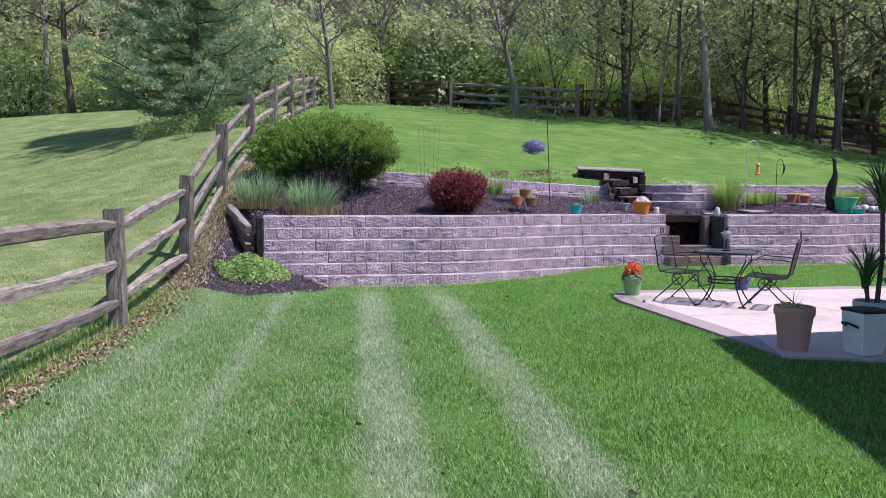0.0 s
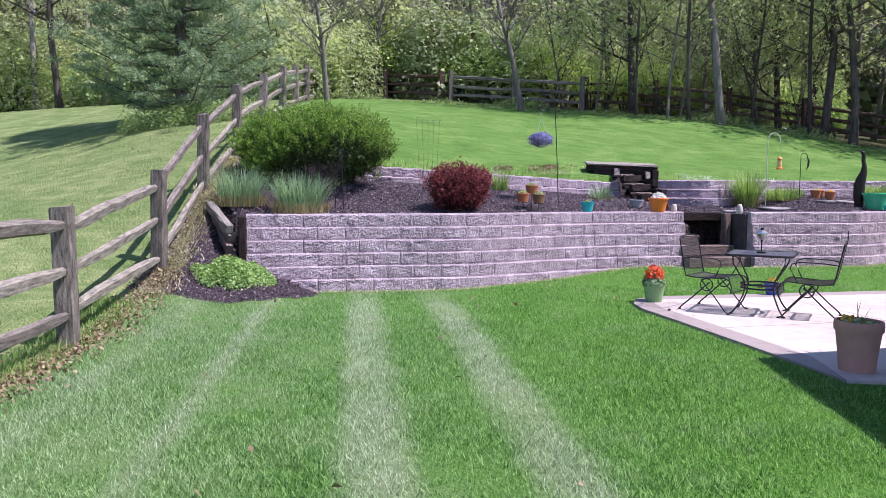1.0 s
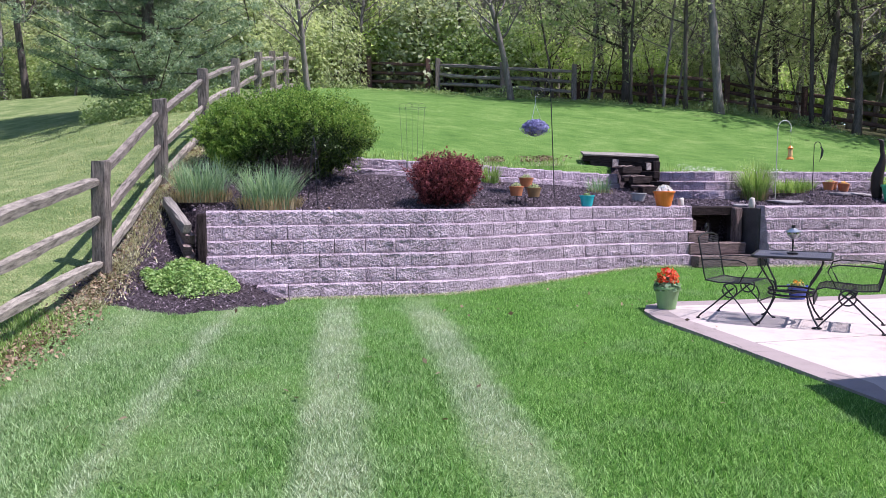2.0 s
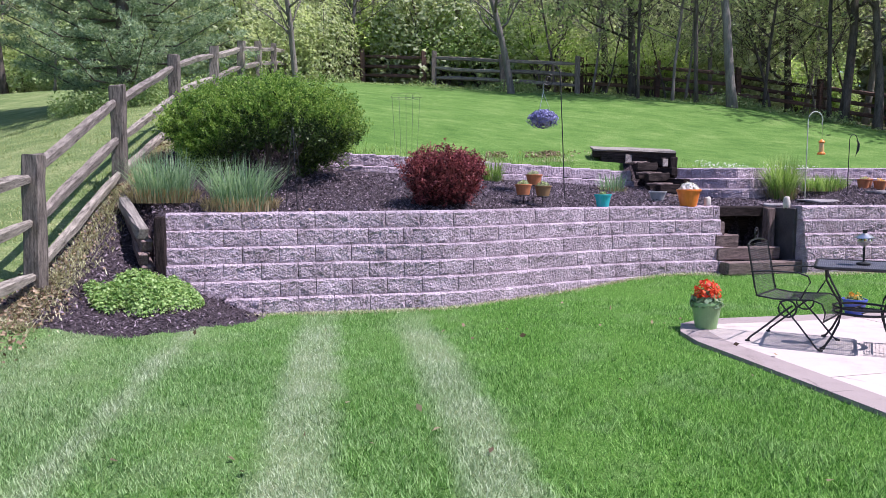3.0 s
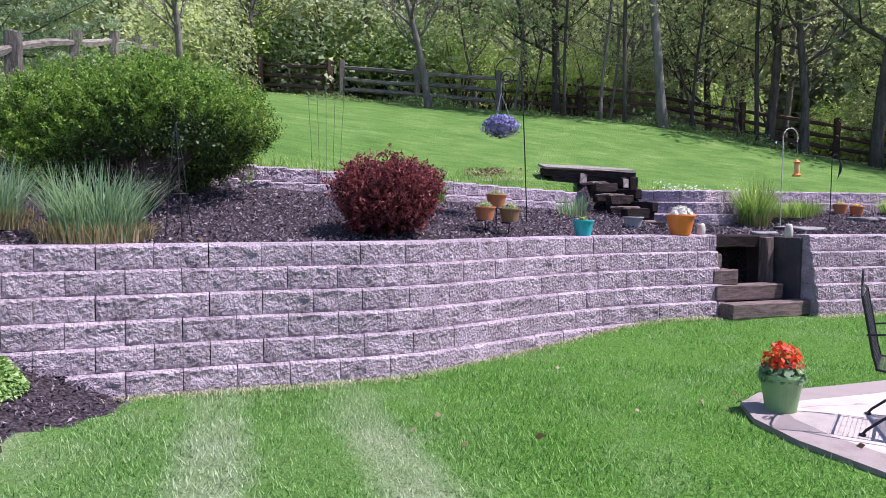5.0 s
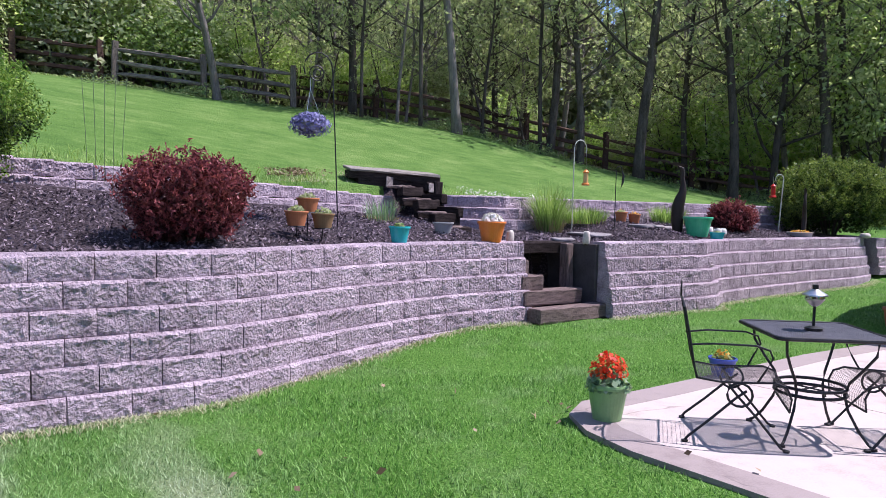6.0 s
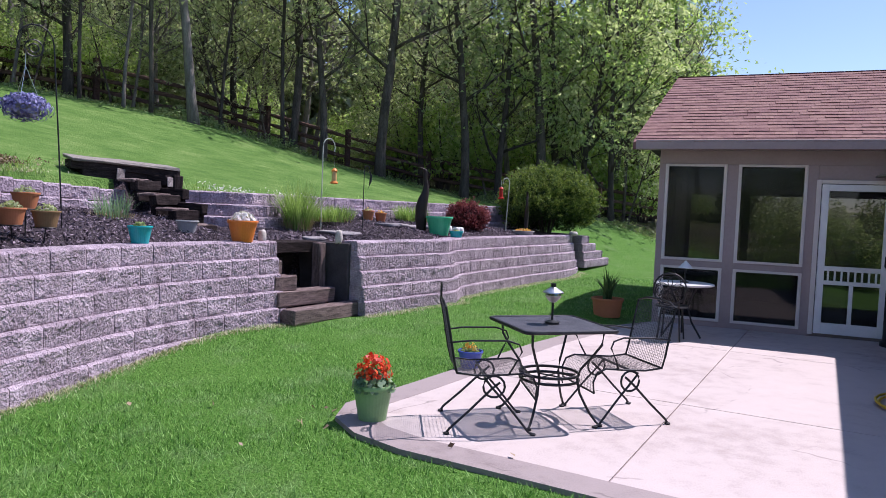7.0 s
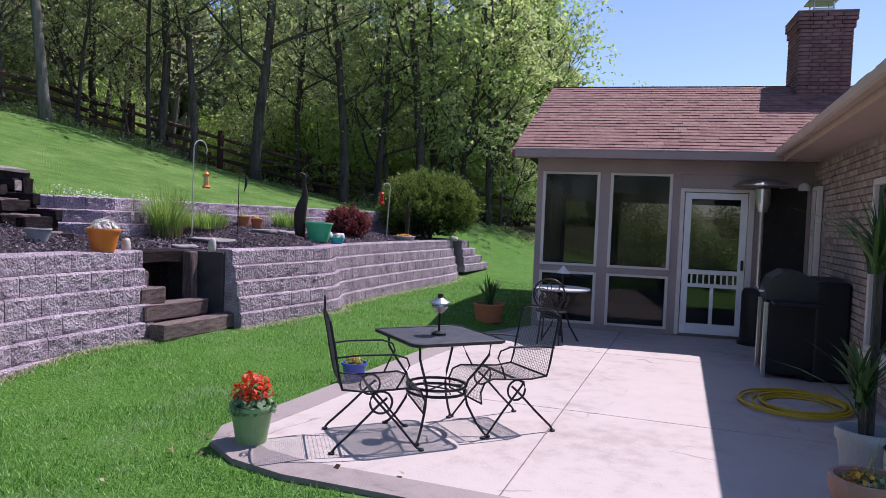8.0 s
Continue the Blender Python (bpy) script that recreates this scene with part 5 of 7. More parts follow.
def hanging_basket():
    shepherd_hook("tall thin dark shepherd's hook in the mulch", 1.62, 13.75, 1.9, (-0.34, 0.0), M_IRON, (-0.1, 0))
    z0 = B(1.62, 13.75)
    ob = thing("hanging_basket", "hanging basket overflowing with violet-blue flowers", "hanging basket", (1.26, 13.75, z0 + 1.19))
    part("basket", bm_lathe([(0, -0.06), (0.09, -0.05), (0.15, 0.03), (0.16, 0.09), (0.14, 0.09), (0, 0.07)], 20), M_STONE_POT, ob)
    flower_head(ob, "blossom", 900, (0, 0, 0.06), (0.23, 0.23, 0.13), 0.032, M_PETAL_BLUE, 8, "violet-blue blossom")
    rng = np.random.default_rng(4)
    d = rng.normal(size=(500, 3))
    d /= np.linalg.norm(d, axis=1, keepdims=True)
    piece("lower_blossom", leaves_mesh("lower_blossom", d * rng.uniform(0.75, 1.2, (500, 1)) * np.array([0.23, 0.23, 0.11]) + np.array([0, 0, 0.02]), d, np.full(500, 0.028), M_PETAL_BLUE, rng), ob)
    for k in range(3):
        a = k * 2.094
        part("chain", bm_tube([(0.15 * math.cos(a), 0.15 * math.sin(a), 0.08), (0, 0, 0.46)], 0.003, 5), M_STEEL, ob)
    part("hanger", bm_tube([(0, 0, 0.46), (0.0, 0, 0.62)], 0.004, 5), M_STEEL, ob)
    orn = thing("spinner_ornament", "round wire spinner ornament on the hook", "garden ornament", (1.33, 13.73, z0 + 1.84))
    for r in (0.085, 0.045):
        part("hoop", bm_tube([(r * math.cos(a * 0.3927), 0, r * math.sin(a * 0.3927)) for a in range(16)], 0.008, 6, closed=True), M_IRON, orn)


hanging_basket()


def obelisk(x, y, h):
    ob = thing("garden_obelisk", "thin grey wire obelisk trellis in the mulch", "trellis", (x, y, B(x, y)))
    for k in range(5):
        a = k * 1.2566 + 0.3
        part("leg", bm_tube([(0.13 * math.cos(a), 0.13 * math.sin(a), -0.05), (0.05 * math.cos(a), 0.05 * math.sin(a), h * 0.7), (0, 0, h)], 0.0045, 6), M_IRON, ob)
    for z, r in ((h * 0.38, 0.1), (h * 0.68, 0.055)):
        part("hoop", bm_tube([(r * math.cos(a * 0.5236), r * math.sin(a * 0.5236), z) for a in range(12)], 0.003, 5, closed=True), M_IRON, ob)


obelisk(-1.98, 11.2, 1.02)


def tall_trellis(x, y):
    ob = thing("wire_trellis", "tall thin dark wire trellis behind the low wall", "trellis", (x, y, B(x, y)))
    for k in range(5):
        dx = -0.24 + 0.12 * k
        part("rod", bm_tube([(dx * 0.7, 0, -0.1), (dx * 0.85, 0, 0.7), (dx, 0, 1.3)], 0.0035, 6), M_WIRE, ob)
    for k in range(4):
        dx = -0.18 + 0.12 * k
        part("arch", bm_tube([(dx + 0.07 * math.cos(a * 0.6), 0, 1.32 + 0.06 * math.sin(a * 0.6)) for a in range(11)], 0.003, 5), M_WIRE, ob)
    part("cross_wire", bm_tube([(-0.28, 0, 1.3), (0.28, 0, 1.3)], 0.003, 5), M_WIRE, ob)


tall_trellis(-1.02, 14.55)

shepherd_hook("white metal shepherd's hook with a bird feeder", 6.09, 15.85, 1.42, (0.27, 0.05), M_HOOK, (0, 0), 0.009)


def feeder(x, y, z, body, cap, label, hang=0.42):
    ob = thing("bird_feeder", label, "bird feeder", (x, y, z))
    part("reservoir", bm_lathe([(0, 0.03), (0.04, 0.03), (0.045, 0.1), (0.04, 0.22), (0, 0.23)], 16), body, ob)
    part("base", bm_lathe([(0, 0), (0.065, 0.0), (0.07, 0.02), (0.055, 0.045), (0, 0.05)], 18), cap, ob)
    part("cap", bm_lathe([(0.05, 0.21), (0.055, 0.23), (0.02, 0.27), (0, 0.275)], 16), cap, ob)
    part("hanger", bm_tube([(0, 0, 0.27), (0, 0, hang)], 0.003, 5), M_STEEL, ob)


M_NECTAR = paint("nectar", (0.75, 0.5, 0.2), 0.2)
feeder(6.36, 15.9, 1.92, M_NECTAR, M_AMBER, "hanging amber hummingbird feeder", 0.56)
shepherd_hook("thin dark garden hook", 6.57, 15.3, 0.98, (0.14, 0.04), M_IRON, (0, 0), 0.007)
orn = thing("leaf_ornament", "dark curved metal leaf hanging from a hook", "garden ornament", (6.71, 15.34, B(6.57, 15.3) + 0.72))
part("blade", bm_tube([(0, 0, 0.26), (0.03, 0, 0.18), (0.02, 0, 0.08), (-0.02, 0, -0.04)], [0.006, 0.02, 0.02, 0.004], 6), M_IRON, orn)
shepherd_hook("tall white hook beside the round shrub", 11.2, 16.4, 1.1, (-0.16, 0.05), M_HOOK, (0.08, 0), 0.011)
feeder(11.06, 16.44, B(11.2, 16.4) + 0.72, M_RED, M_RED, "hanging red bird feeder")


def stacked(points, radii, sides):
    """A rounded standing form from level rings."""
    bm = bmesh.new()
    pts = []
    for (p, q), (r, s) in zip(zip(points, points[1:]), zip(radii, radii[1:])):
        for k in range(3):
            f = k / 3
            pts.append((Vector(p).lerp(Vector(q), f), r + (s - r) * f))
    pts.append((Vector(points[-1]), radii[-1]))
    rings = [[bm.verts.new(c + Vector((r * math.cos(a * 2 * math.pi / sides), r * 0.85 * math.sin(a * 2 * math.pi / sides), 0))) for a in range(sides)] for c, r in pts]
    for a, b in zip(rings, rings[1:]):
        for k in range(sides):
            bm.faces.new((a[k], a[(k + 1) % sides], b[(k + 1) % sides], b[k]))
    bm.faces.new(rings[0][::-1])
    bm.faces.new(rings[-1])
    return bm


def heron(x, y):
    bm = stacked([(0, 0, 0), (-0.02, 0, 0.2), (-0.015, 0, 0.42), (0.015, 0, 0.56), (0.045, 0, 0.66), (0.05, 0, 0.76), (0.03, 0, 0.86), (0.03, 0, 0.95), (0.01, 0, 1.02), (-0.05, 0, 1.045), (-0.13, 0, 1.03)],
                 [0.07, 0.092, 0.095, 0.08, 0.056, 0.04, 0.034, 0.034, 0.04, 0.026, 0.006], 14)
    ob = part("heron_statue", bm, M_STATUE, None, smooth=True)
    ob.matrix_basis = pose(x, y, B(x, y) - 0.02, 0, 0, -35) @ Matrix.Scale(1.08, 4)
    tagged(ob, "slender dark heron-shaped garden statue", "statue")


heron(7.6, 14.98)


def thin_statue(x, y):
    bm = stacked([(0, 0, 0), (0.02, 0, 0.2), (0.05, 0, 0.36), (0.04, 0, 0.5), (-0.02, 0, 0.64), (-0.01, 0, 0.78), (0.04, 0, 0.9), (0.02, 0, 0.96), (-0.06, 0, 0.99)], [0.07, 0.05, 0.055, 0.05, 0.04, 0.03, 0.03, 0.03, 0.006], 12)
    ob = part("crane_statue", bm, M_STATUE, None, smooth=True)
    ob.matrix_basis = pose(x, y, B(x, y) - 0.01, 0, 0, 40)
    tagged(ob, "thin dark crane-shaped garden statue", "statue")


thin_statue(11.5, 16.05)
bowl = pot("planter_bowl", "low dark bowl of small pink flowers", 11.2, 15.85, B(11.2, 15.85) - 0.01, 0.24, 0.12, M_STONE_POT, 0.8)
flower_head(bowl, "blossom", 160, (0, 0, 0.1), (0.2, 0.2, 0.07), 0.035, M_PETAL_MIX, 61)


def white_flowers():
    rng = np.random.default_rng(12)
    n = 950
    x = rng.uniform(4.3, 7.4, n)
    y = line_y(WALL_UP_R, x) + 0.25 + rng.random(n) * 0.75
    keep = np.sin(x * 4.1) + rng.normal(size=n) * 0.5 > -0.1
    x, y = x[keep], y[keep]
    n = len(x)
    z = land(x, y) + 0.03 + rng.random(n) * 0.09
    ob = new("white_flowers", leaves_mesh("white_flowers", np.stack([x, y, z], 1), rng.normal(size=(n, 3)) * .5 + np.array([0, -0.3, 1]), rng.uniform(0.018, 0.034, n), M_PETAL_WHITE, rng, 1.1))
    tagged(ob, "patch of small white flowers above the low wall", "blossom", kind="stuff")
    n = 3000
    x = rng.uniform(-2.6, 12, n)
    y = np.where(x < 3, line_y(WALL_UP_L, x), line_y(WALL_UP_R, x)) + 0.15 + rng.random(n) ** 2 * 0.9
    ok = ~((x > 2.0) & (x < 4.1))
    x, y = x[ok], y[ok]
    n = len(x)
    me = blades_mesh("edge_grass", np.stack([x, y, land(x, y) - 0.01], 1), rng.uniform(0, 6.28, n), rng.uniform(0.06, 0.18, n), np.full(n, 0.012), rng.uniform(0.2, 1, n), M_FRESH)
    tagged(new("edge_grass", me), "longer uncut grass along the low wall", "grass", kind="stuff")


white_flowers()


# ---- patio furniture ----
def build_table():
    ob = thing("bistro_table", "square dark metal bistro table with curved legs on the patio", "table", (3.8, 8.8, 0), -24)
    half, r = 0.365, 0.06
    prof = []
    for cx, cy, a0 in ((half - r, half - r, 0), (-half + r, half - r, 90), (-half + r, -half + r, 180), (half - r, -half + r, 270)):
        for k in range(5):
            a = radians(a0 + k * 22.5)
            prof.append((cx + r * math.cos(a), cy + r * math.sin(a)))
    tagged(part("tabletop", wire_panel([(-half + 0.01, 0.712), (0, 0.712), (half - 0.01, 0.712)], half - 0.01, 46, 46, 0.0031), M_TABLETOP, ob, "perforated dark grey mesh top"), kind="stuff")
    edge = [(p[0], p[1], 0.708) for p in prof]
    part("rim", bm_tube(edge, 0.014, 8, closed=True), M_IRON, ob)
    for k in range(4):
        a = radians(45 + 90 * k)
        c, s = math.cos(a), math.sin(a)
        rad_z = [(0.4, 0.69), (0.39, 0.6), (0.32, 0.5), (0.24, 0.4), (0.215, 0.32), (0.24, 0.22), (0.31, 0.1), (0.37, 0.03), (0.4, 0.012)]
        leg = part("leg", bm_tube([(c * q, s * q, z) for q, z in rad_z], 0.0095, 8), M_IRON, ob)
        part("foot", bm_lathe([(0, 0), (0.022, 0), (0.022, 0.015), (0, 0.02)], 12, (c * 0.4, s * 0.4, 0)), M_IRON, leg)
    for z, q in ((0.345, 0.22), (0.3, 0.22)):
        part("ring", bm_tube([(q * math.cos(a * 0.2618), q * math.sin(a * 0.2618), z) for a in range(24)], 0.011, 8, closed=True), M_IRON, ob)
    for k in range(4):
        a = radians(90 * k)
        part("brace", bm_tube([(0.22 * math.cos(a), 0.22 * math.sin(a), 0.322), (0.1 * math.cos(a + .6), 0.1 * math.sin(a + .6), 0.322), (0, 0, 0.322)], 0.006, 6), M_IRON, ob)


def wire_panel(u_pts, half, nu, nv, r=0.0017):
    """A sheet of crossing wires along a bent profile of (x, z) points, half wide to each side."""
    bm = bmesh.new()
    for k in range(nv + 1):
        y = -half + 2 * half * k / nv
        bm_strip(bm, [(x, y, z) for x, z in u_pts], r)
    cum = [0]
    for a, b in zip(u_pts, u_pts[1:]):
        cum.append(cum[-1] + math.hypot(b[0] - a[0], b[1] - a[1]))
    for k in range(nu + 1):
        s = cum[-1] * k / nu
        x, z = np.interp(s, cum, [p[0] for p in u_pts]), np.interp(s, cum, [p[1] for p in u_pts])
        bm_strip(bm, [(x, -half, z), (x, half, z)], r)
    return bm


def bm_strip(bm, pts, r):
    """A cheap three-sided wire."""
    pts = [Vector(p) for p in pts]
    rings = []
    for i, p in enumerate(pts):
        d = (pts[min(i + 1, len(pts) - 1)] - pts[max(i - 1, 0)]).normalized()
        u = d.cross(Vector((0.3, 0.2, 0.93))).normalized()
        v = d.cross(u)
        rings.append([bm.verts.new(p + (u * math.cos(k * 2.0944) + v * math.sin(k * 2.0944)) * r) for k in range(3)])
    for a, b in zip(rings, rings[1:]):
        for k in range(3):
            bm.faces.new((a[k], a[(k + 1) % 3], b[(k + 1) % 3], b[k]))


def build_chair(x, y, rz):
    """Spring-base wrought-iron armchair, facing +x."""
    ob = thing("patio_chair", "dark wrought-iron mesh armchair with a spring base", "chair", (x, y, 0), rz, "chairs at the bistro table")
    w = 0.26
    seat = [(-0.24, 0.42), (-0.1, 0.405), (0.1, 0.415), (0.22, 0.425), (0.29, 0.4), (0.32, 0.33), (0.31, 0.25)]
    back = [(-0.24, 0.42), (-0.262, 0.5), (-0.297, 0.69), (-0.333, 0.87)]
    tagged(part("seat", wire_panel(seat, w, 26, 22, 0.0014), M_MESH, ob, "woven wire seat with a drooping front"), kind="stuff")
    part("seat_frame", bm_tube([(p[0], -w, p[1]) for p in seat] + [(p[0], w, p[1]) for p in reversed(seat)], 0.0075, 8, closed=True), M_IRON, ob)
    tagged(part("backrest", wire_panel(back, w - 0.01, 24, 22, 0.0014), M_MESH, ob, "woven wire back"), kind="stuff")
    part("back_frame", bm_tube([(p[0], -w, p[1]) for p in back] + [(-0.342, -w * .6, 0.9), (-0.346, 0, 0.91), (-0.342, w * .6, 0.9)] + [(p[0], w, p[1]) for p in reversed(back)], 0.0085, 8, closed=True), M_IRON, ob)
    for s in (-1, 1):
        y0 = s * (w + 0.02)
        part("arm", bm_tube([(-0.3, s * w, 0.63), (-0.15, y0, 0.65), (0.1, y0, 0.655), (0.18, y0, 0.63), (0.2, y0, 0.58), (0.16, y0, 0.5), (0.12, s * w, 0.42)], 0.0068, 8), M_IRON, ob)
        part("spring", bm_tube([(0.02 + 0.075 * math.cos(a * 0.4488), s * (w - 0.0), 0.33 + 0.075 * math.sin(a * 0.4488)) for a in range(14)], 0.0082, 8, closed=True), M_IRON, ob)
        front = part("front_leg", bm_tube([(-0.04, s * w, 0.38), (0.0, s * w, 0.33), (0.12, s * (w + .01), 0.2), (0.27, s * (w + 0.02), 0.02), (0.3, s * (w + .02), 0.01)], 0.0082, 8), M_IRON, ob)
        rear = part("rear_leg", bm_tube([(0.06, s * w, 0.36), (0.0, s * w, 0.31), (-0.15, s * (w + .01), 0.16), (-0.28, s * (w + 0.02), 0.04), (-0.3, s * (w + .02), 0.01)], 0.0088, 8), M_IRON, ob)
        part("foot", bm_lathe([(0, 0), (0.02, 0), (0.022, 0.012), (0, 0.02)], 10, (0.3, s * (w + .02), 0)), M_IRON, front)
        part("foot", bm_lathe([(0, 0), (0.02, 0), (0.022, 0.012), (0, 0.02)], 10, (-0.3, s * (w + .02), 0)), M_IRON, rear)
    for r in (0.052, 0.03):
        part("scroll", bm_tube([(-0.35, r * math.cos(a * 0.4488), 0.963 + r * math.sin(a * 0.4488)) for a in range(14)], 0.005, 6, closed=True), M_IRON, ob, "round scroll on the back's top")
    part("crossbar", bm_tube([(-0.04, -w, 0.385), (-0.04, w, 0.385)], 0.009, 8), M_IRON, ob)
    return ob


build_table()
c1 = build_chair(3.3, 8.97, -37.0)
copy_thing(c1, pose(4.28, 8.55, 0, 0, 0, 154.5))


def lantern(x, y, z):
    ob = thing("table_lantern", "small brass and glass post lantern on the table", "lantern", (x, y, z))
    part("base", bm_lathe([(0, 0), (0.055, 0), (0.055, 0.012), (0.015, 0.025), (0, 0.025)], 24), M_IRON, ob)
    part("stem", bm_tube([(0, 0, 0.02), (0, 0, 0.16)], 0.009, 8), M_IRON, ob)
    part("cup", bm_lathe([(0.012, 0.155), (0.03, 0.165), (0.06, 0.2), (0.062, 0.208), (0.01, 0.2)], 24), M_STEEL, ob)
    part("glass", bm_lathe([(0.03, 0.175), (0.055, 0.205), (0.058, 0.225), (0.05, 0.235)], 24), M_LANTERN_GLASS, ob)
    part("roof", bm_lathe([(0.08, 0.228), (0.078, 0.236), (0.045, 0.255), (0.02, 0.27), (0, 0.272)], 24), M_STEEL, ob)
    part("cap", bm_lathe([(0, 0.268), (0.018, 0.268), (0.02, 0.3), (0, 0.302)], 16), M_IRON, ob)


lantern(3.79, 8.79, 0.72)
sage = pot("green_pot", "sage-green pot of red geraniums on the patio's corner", 2.68, 9.5, 0.002, 0.15, 0.26, M_SAGE, 0.68)
flower_head(sage, "foliage", 380, (0, 0, 0.22), (0.16, 0.16, 0.15), 0.05, M_FESCUE, 51, "dusty grey-green foliage")
flower_head(sage, "blossom", 230, (0, 0, 0.31), (0.14, 0.14, 0.17), 0.036, M_PETAL_RED, 52, "red-orange blossom")
blue = pot("blue_pot", "blue glazed pot with small orange flowers", 4.47, 10.36, 0.002, 0.125, 0.17, M_BLUE, 0.7)
flower_head(blue, "foliage", 110, (0, 0, 0.14), (0.1, 0.1, 0.08), 0.04, M_LEAF_C, 53)
flower_head(blue, "blossom", 40, (0, 0, 0.17), (0.08, 0.08, 0.08), 0.035, M_PETAL_MIX, 54)
p = pot("terracotta_pot", "large dusty terracotta pot with sparse stems and small flowers", 3.68, 6.0, 0.0, 0.18, 0.41, M_TERRA_PINK, 0.74, 0.2)
flower_head(p, "foliage", 120, (0, 0, 0.37), (0.15, 0.15, 0.06), 0.035, M_LEAF_B, 55)
flower_head(p, "blossom", 36, (-0.06, 0.04, 0.4), (0.08, 0.08, 0.05), 0.035, M_PETAL_MIX, 56)
spikes(p, "stems", 9, (0, 0, 0.37), 0.22, 0.008, M_STRAW, 57)
M_SWORD = leaf_mat("sword_leaves", (0.02, 0.05, 0.015), (0.05, 0.1, 0.03), (0.11, 0.18, 0.06), 0.15)
urn = pot("urn", "grey pot with a tall two-headed spiky dracaena", 4.44, 6.12, 0.0, 0.17, 0.46, M_STONE_POT, 0.62, 0.14)
part("stalk", bm_tube([(0.03, 0, 0.35), (0.06, 0, 0.9), (0.04, 0, 1.38)], [0.025, 0.022, 0.02], 8), M_BARK, urn)
part("stalk", bm_tube([(-0.03, 0.02, 0.35), (-0.05, 0.04, 0.62)], [0.02, 0.02], 8), M_BARK, urn)
spikes(urn, "leaf_head", 60, (0.04, 0, 1.38), 0.48, 0.028, M_SWORD, 71)
spikes(urn, "leaf_head", 46, (-0.05, 0.04, 0.62), 0.46, 0.028, M_SWORD, 72)
pl = pot("terracotta_planter", "terracotta planter with a spiky plant at the patio's edge", 8.6, 11.72, B(8.6, 11.72), 0.24, 0.28, M_TERRA, 0.8)
spikes(pl, "foliage", 46, (0, 0, 0.24), 0.5, 0.03, M_SWORD, 73, 0.7)


def white_bin(x, y):
    ob = thing("white_bin", "white plastic tub with black loop handles", "tub", (x, y, 0), 20)
    bm = bm_box(0.3, 0.28, 0.4, (0, 0, 0.2), bevel=0.03, seg=2)
    for v in bm.verts:
        v.co.x *= 0.82 + 0.45 * v.co.z
        v.co.y *= 0.82 + 0.45 * v.co.z
    part("body", bm, M_WHITE_METAL, ob)
    for s in (-1, 1):
        part("handle", bm_tube([(s * 0.14, -0.07, 0.26), (s * 0.2, -0.06, 0.29), (s * 0.22, 0, 0.3), (s * 0.2, 0.06, 0.29), (s * 0.14, 0.07, 0.26)], 0.011, 8), M_BLACK, ob)
    part("lid", bm_box(0.31, 0.29, 0.03, (0, 0, 0.41), bevel=0.01), M_BLACK, ob, "black lid")


white_bin(4.26, 5.86)


def side_table():
    ob = thing("side_table", "small round white-topped iron table by the porch", "table", (8.25, 10.28, 0))
    part("tabletop", bm_lathe([(0, 0.68), (0.36, 0.68), (0.38, 0.69), (0.38, 0.705), (0.36, 0.71), (0, 0.71)], 36), M_WHITE_METAL, ob)
    for k in range(3):
        a = k * 2.094 + 0.5
        part("leg", bm_tube([(0.2 * math.cos(a), 0.2 * math.sin(a), 0.68), (0.07 * math.cos(a), 0.07 * math.sin(a), 0.4), (0.14 * math.cos(a), 0.14 * math.sin(a), 0.2), (0.28 * math.cos(a), 0.28 * math.sin(a), 0.01)], 0.013, 8), M_IRON, ob)
    lamp = thing("candle_lamp", "small white shaded candle lamp", "lantern", (8.3, 10.3, 0.71))
    part("stem", bm_lathe([(0, 0), (0.05, 0), (0.05, 0.012), (0.012, 0.02), (0.01, 0.2), (0, 0.2)], 16), M_IRON, lamp)
    part("shade", bm_lathe([(0.09, 0.19), (0.088, 0.2), (0.03, 0.26), (0.01, 0.29), (0, 0.29)], 24), M_WHITE_METAL, lamp)
    ch = thing("bistro_chair", "dark iron chair with a round openwork back", "chair", (7.85, 10.2, 0), 20)
    part("seat", bm_lathe([(0, 0.42), (0.2, 0.42), (0.21, 0.43), (0.2, 0.445), (0, 0.44)], 24), M_IRON, ch)
    for k in range(4):
        a = radians(45 + 90 * k)
        part("leg", bm_tube([(0.15 * math.cos(a), 0.15 * math.sin(a), 0.42), (0.2 * math.cos(a), 0.2 * math.sin(a), 0.0)], 0.011, 8), M_IRON, ch)
    ring = [(-0.2, 0.2 * math.cos(a * 0.2618), 0.66 + 0.2 * math.sin(a * 0.2618)) for a in range(24)]
    part("back_hoop", bm_tube(ring, 0.012, 8, closed=True), M_IRON, ch)
    for k in range(6):
        a = k * math.pi / 3
        part("petal", bm_tube([(-0.2, 0.1 * math.cos(a) + 0.08 * math.cos(b * 0.6283), 0.66 + 0.1 * math.sin(a) + 0.08 * math.sin(b * 0.6283)) for b in range(10)], 0.006, 6, closed=True), M_IRON, ch)
    for s in (-0.12, 0.12):
        part("back_post", bm_tube([(-0.17, s, 0.43), (-0.2, s, 0.52)], 0.01, 8), M_IRON, ch)


side_table()


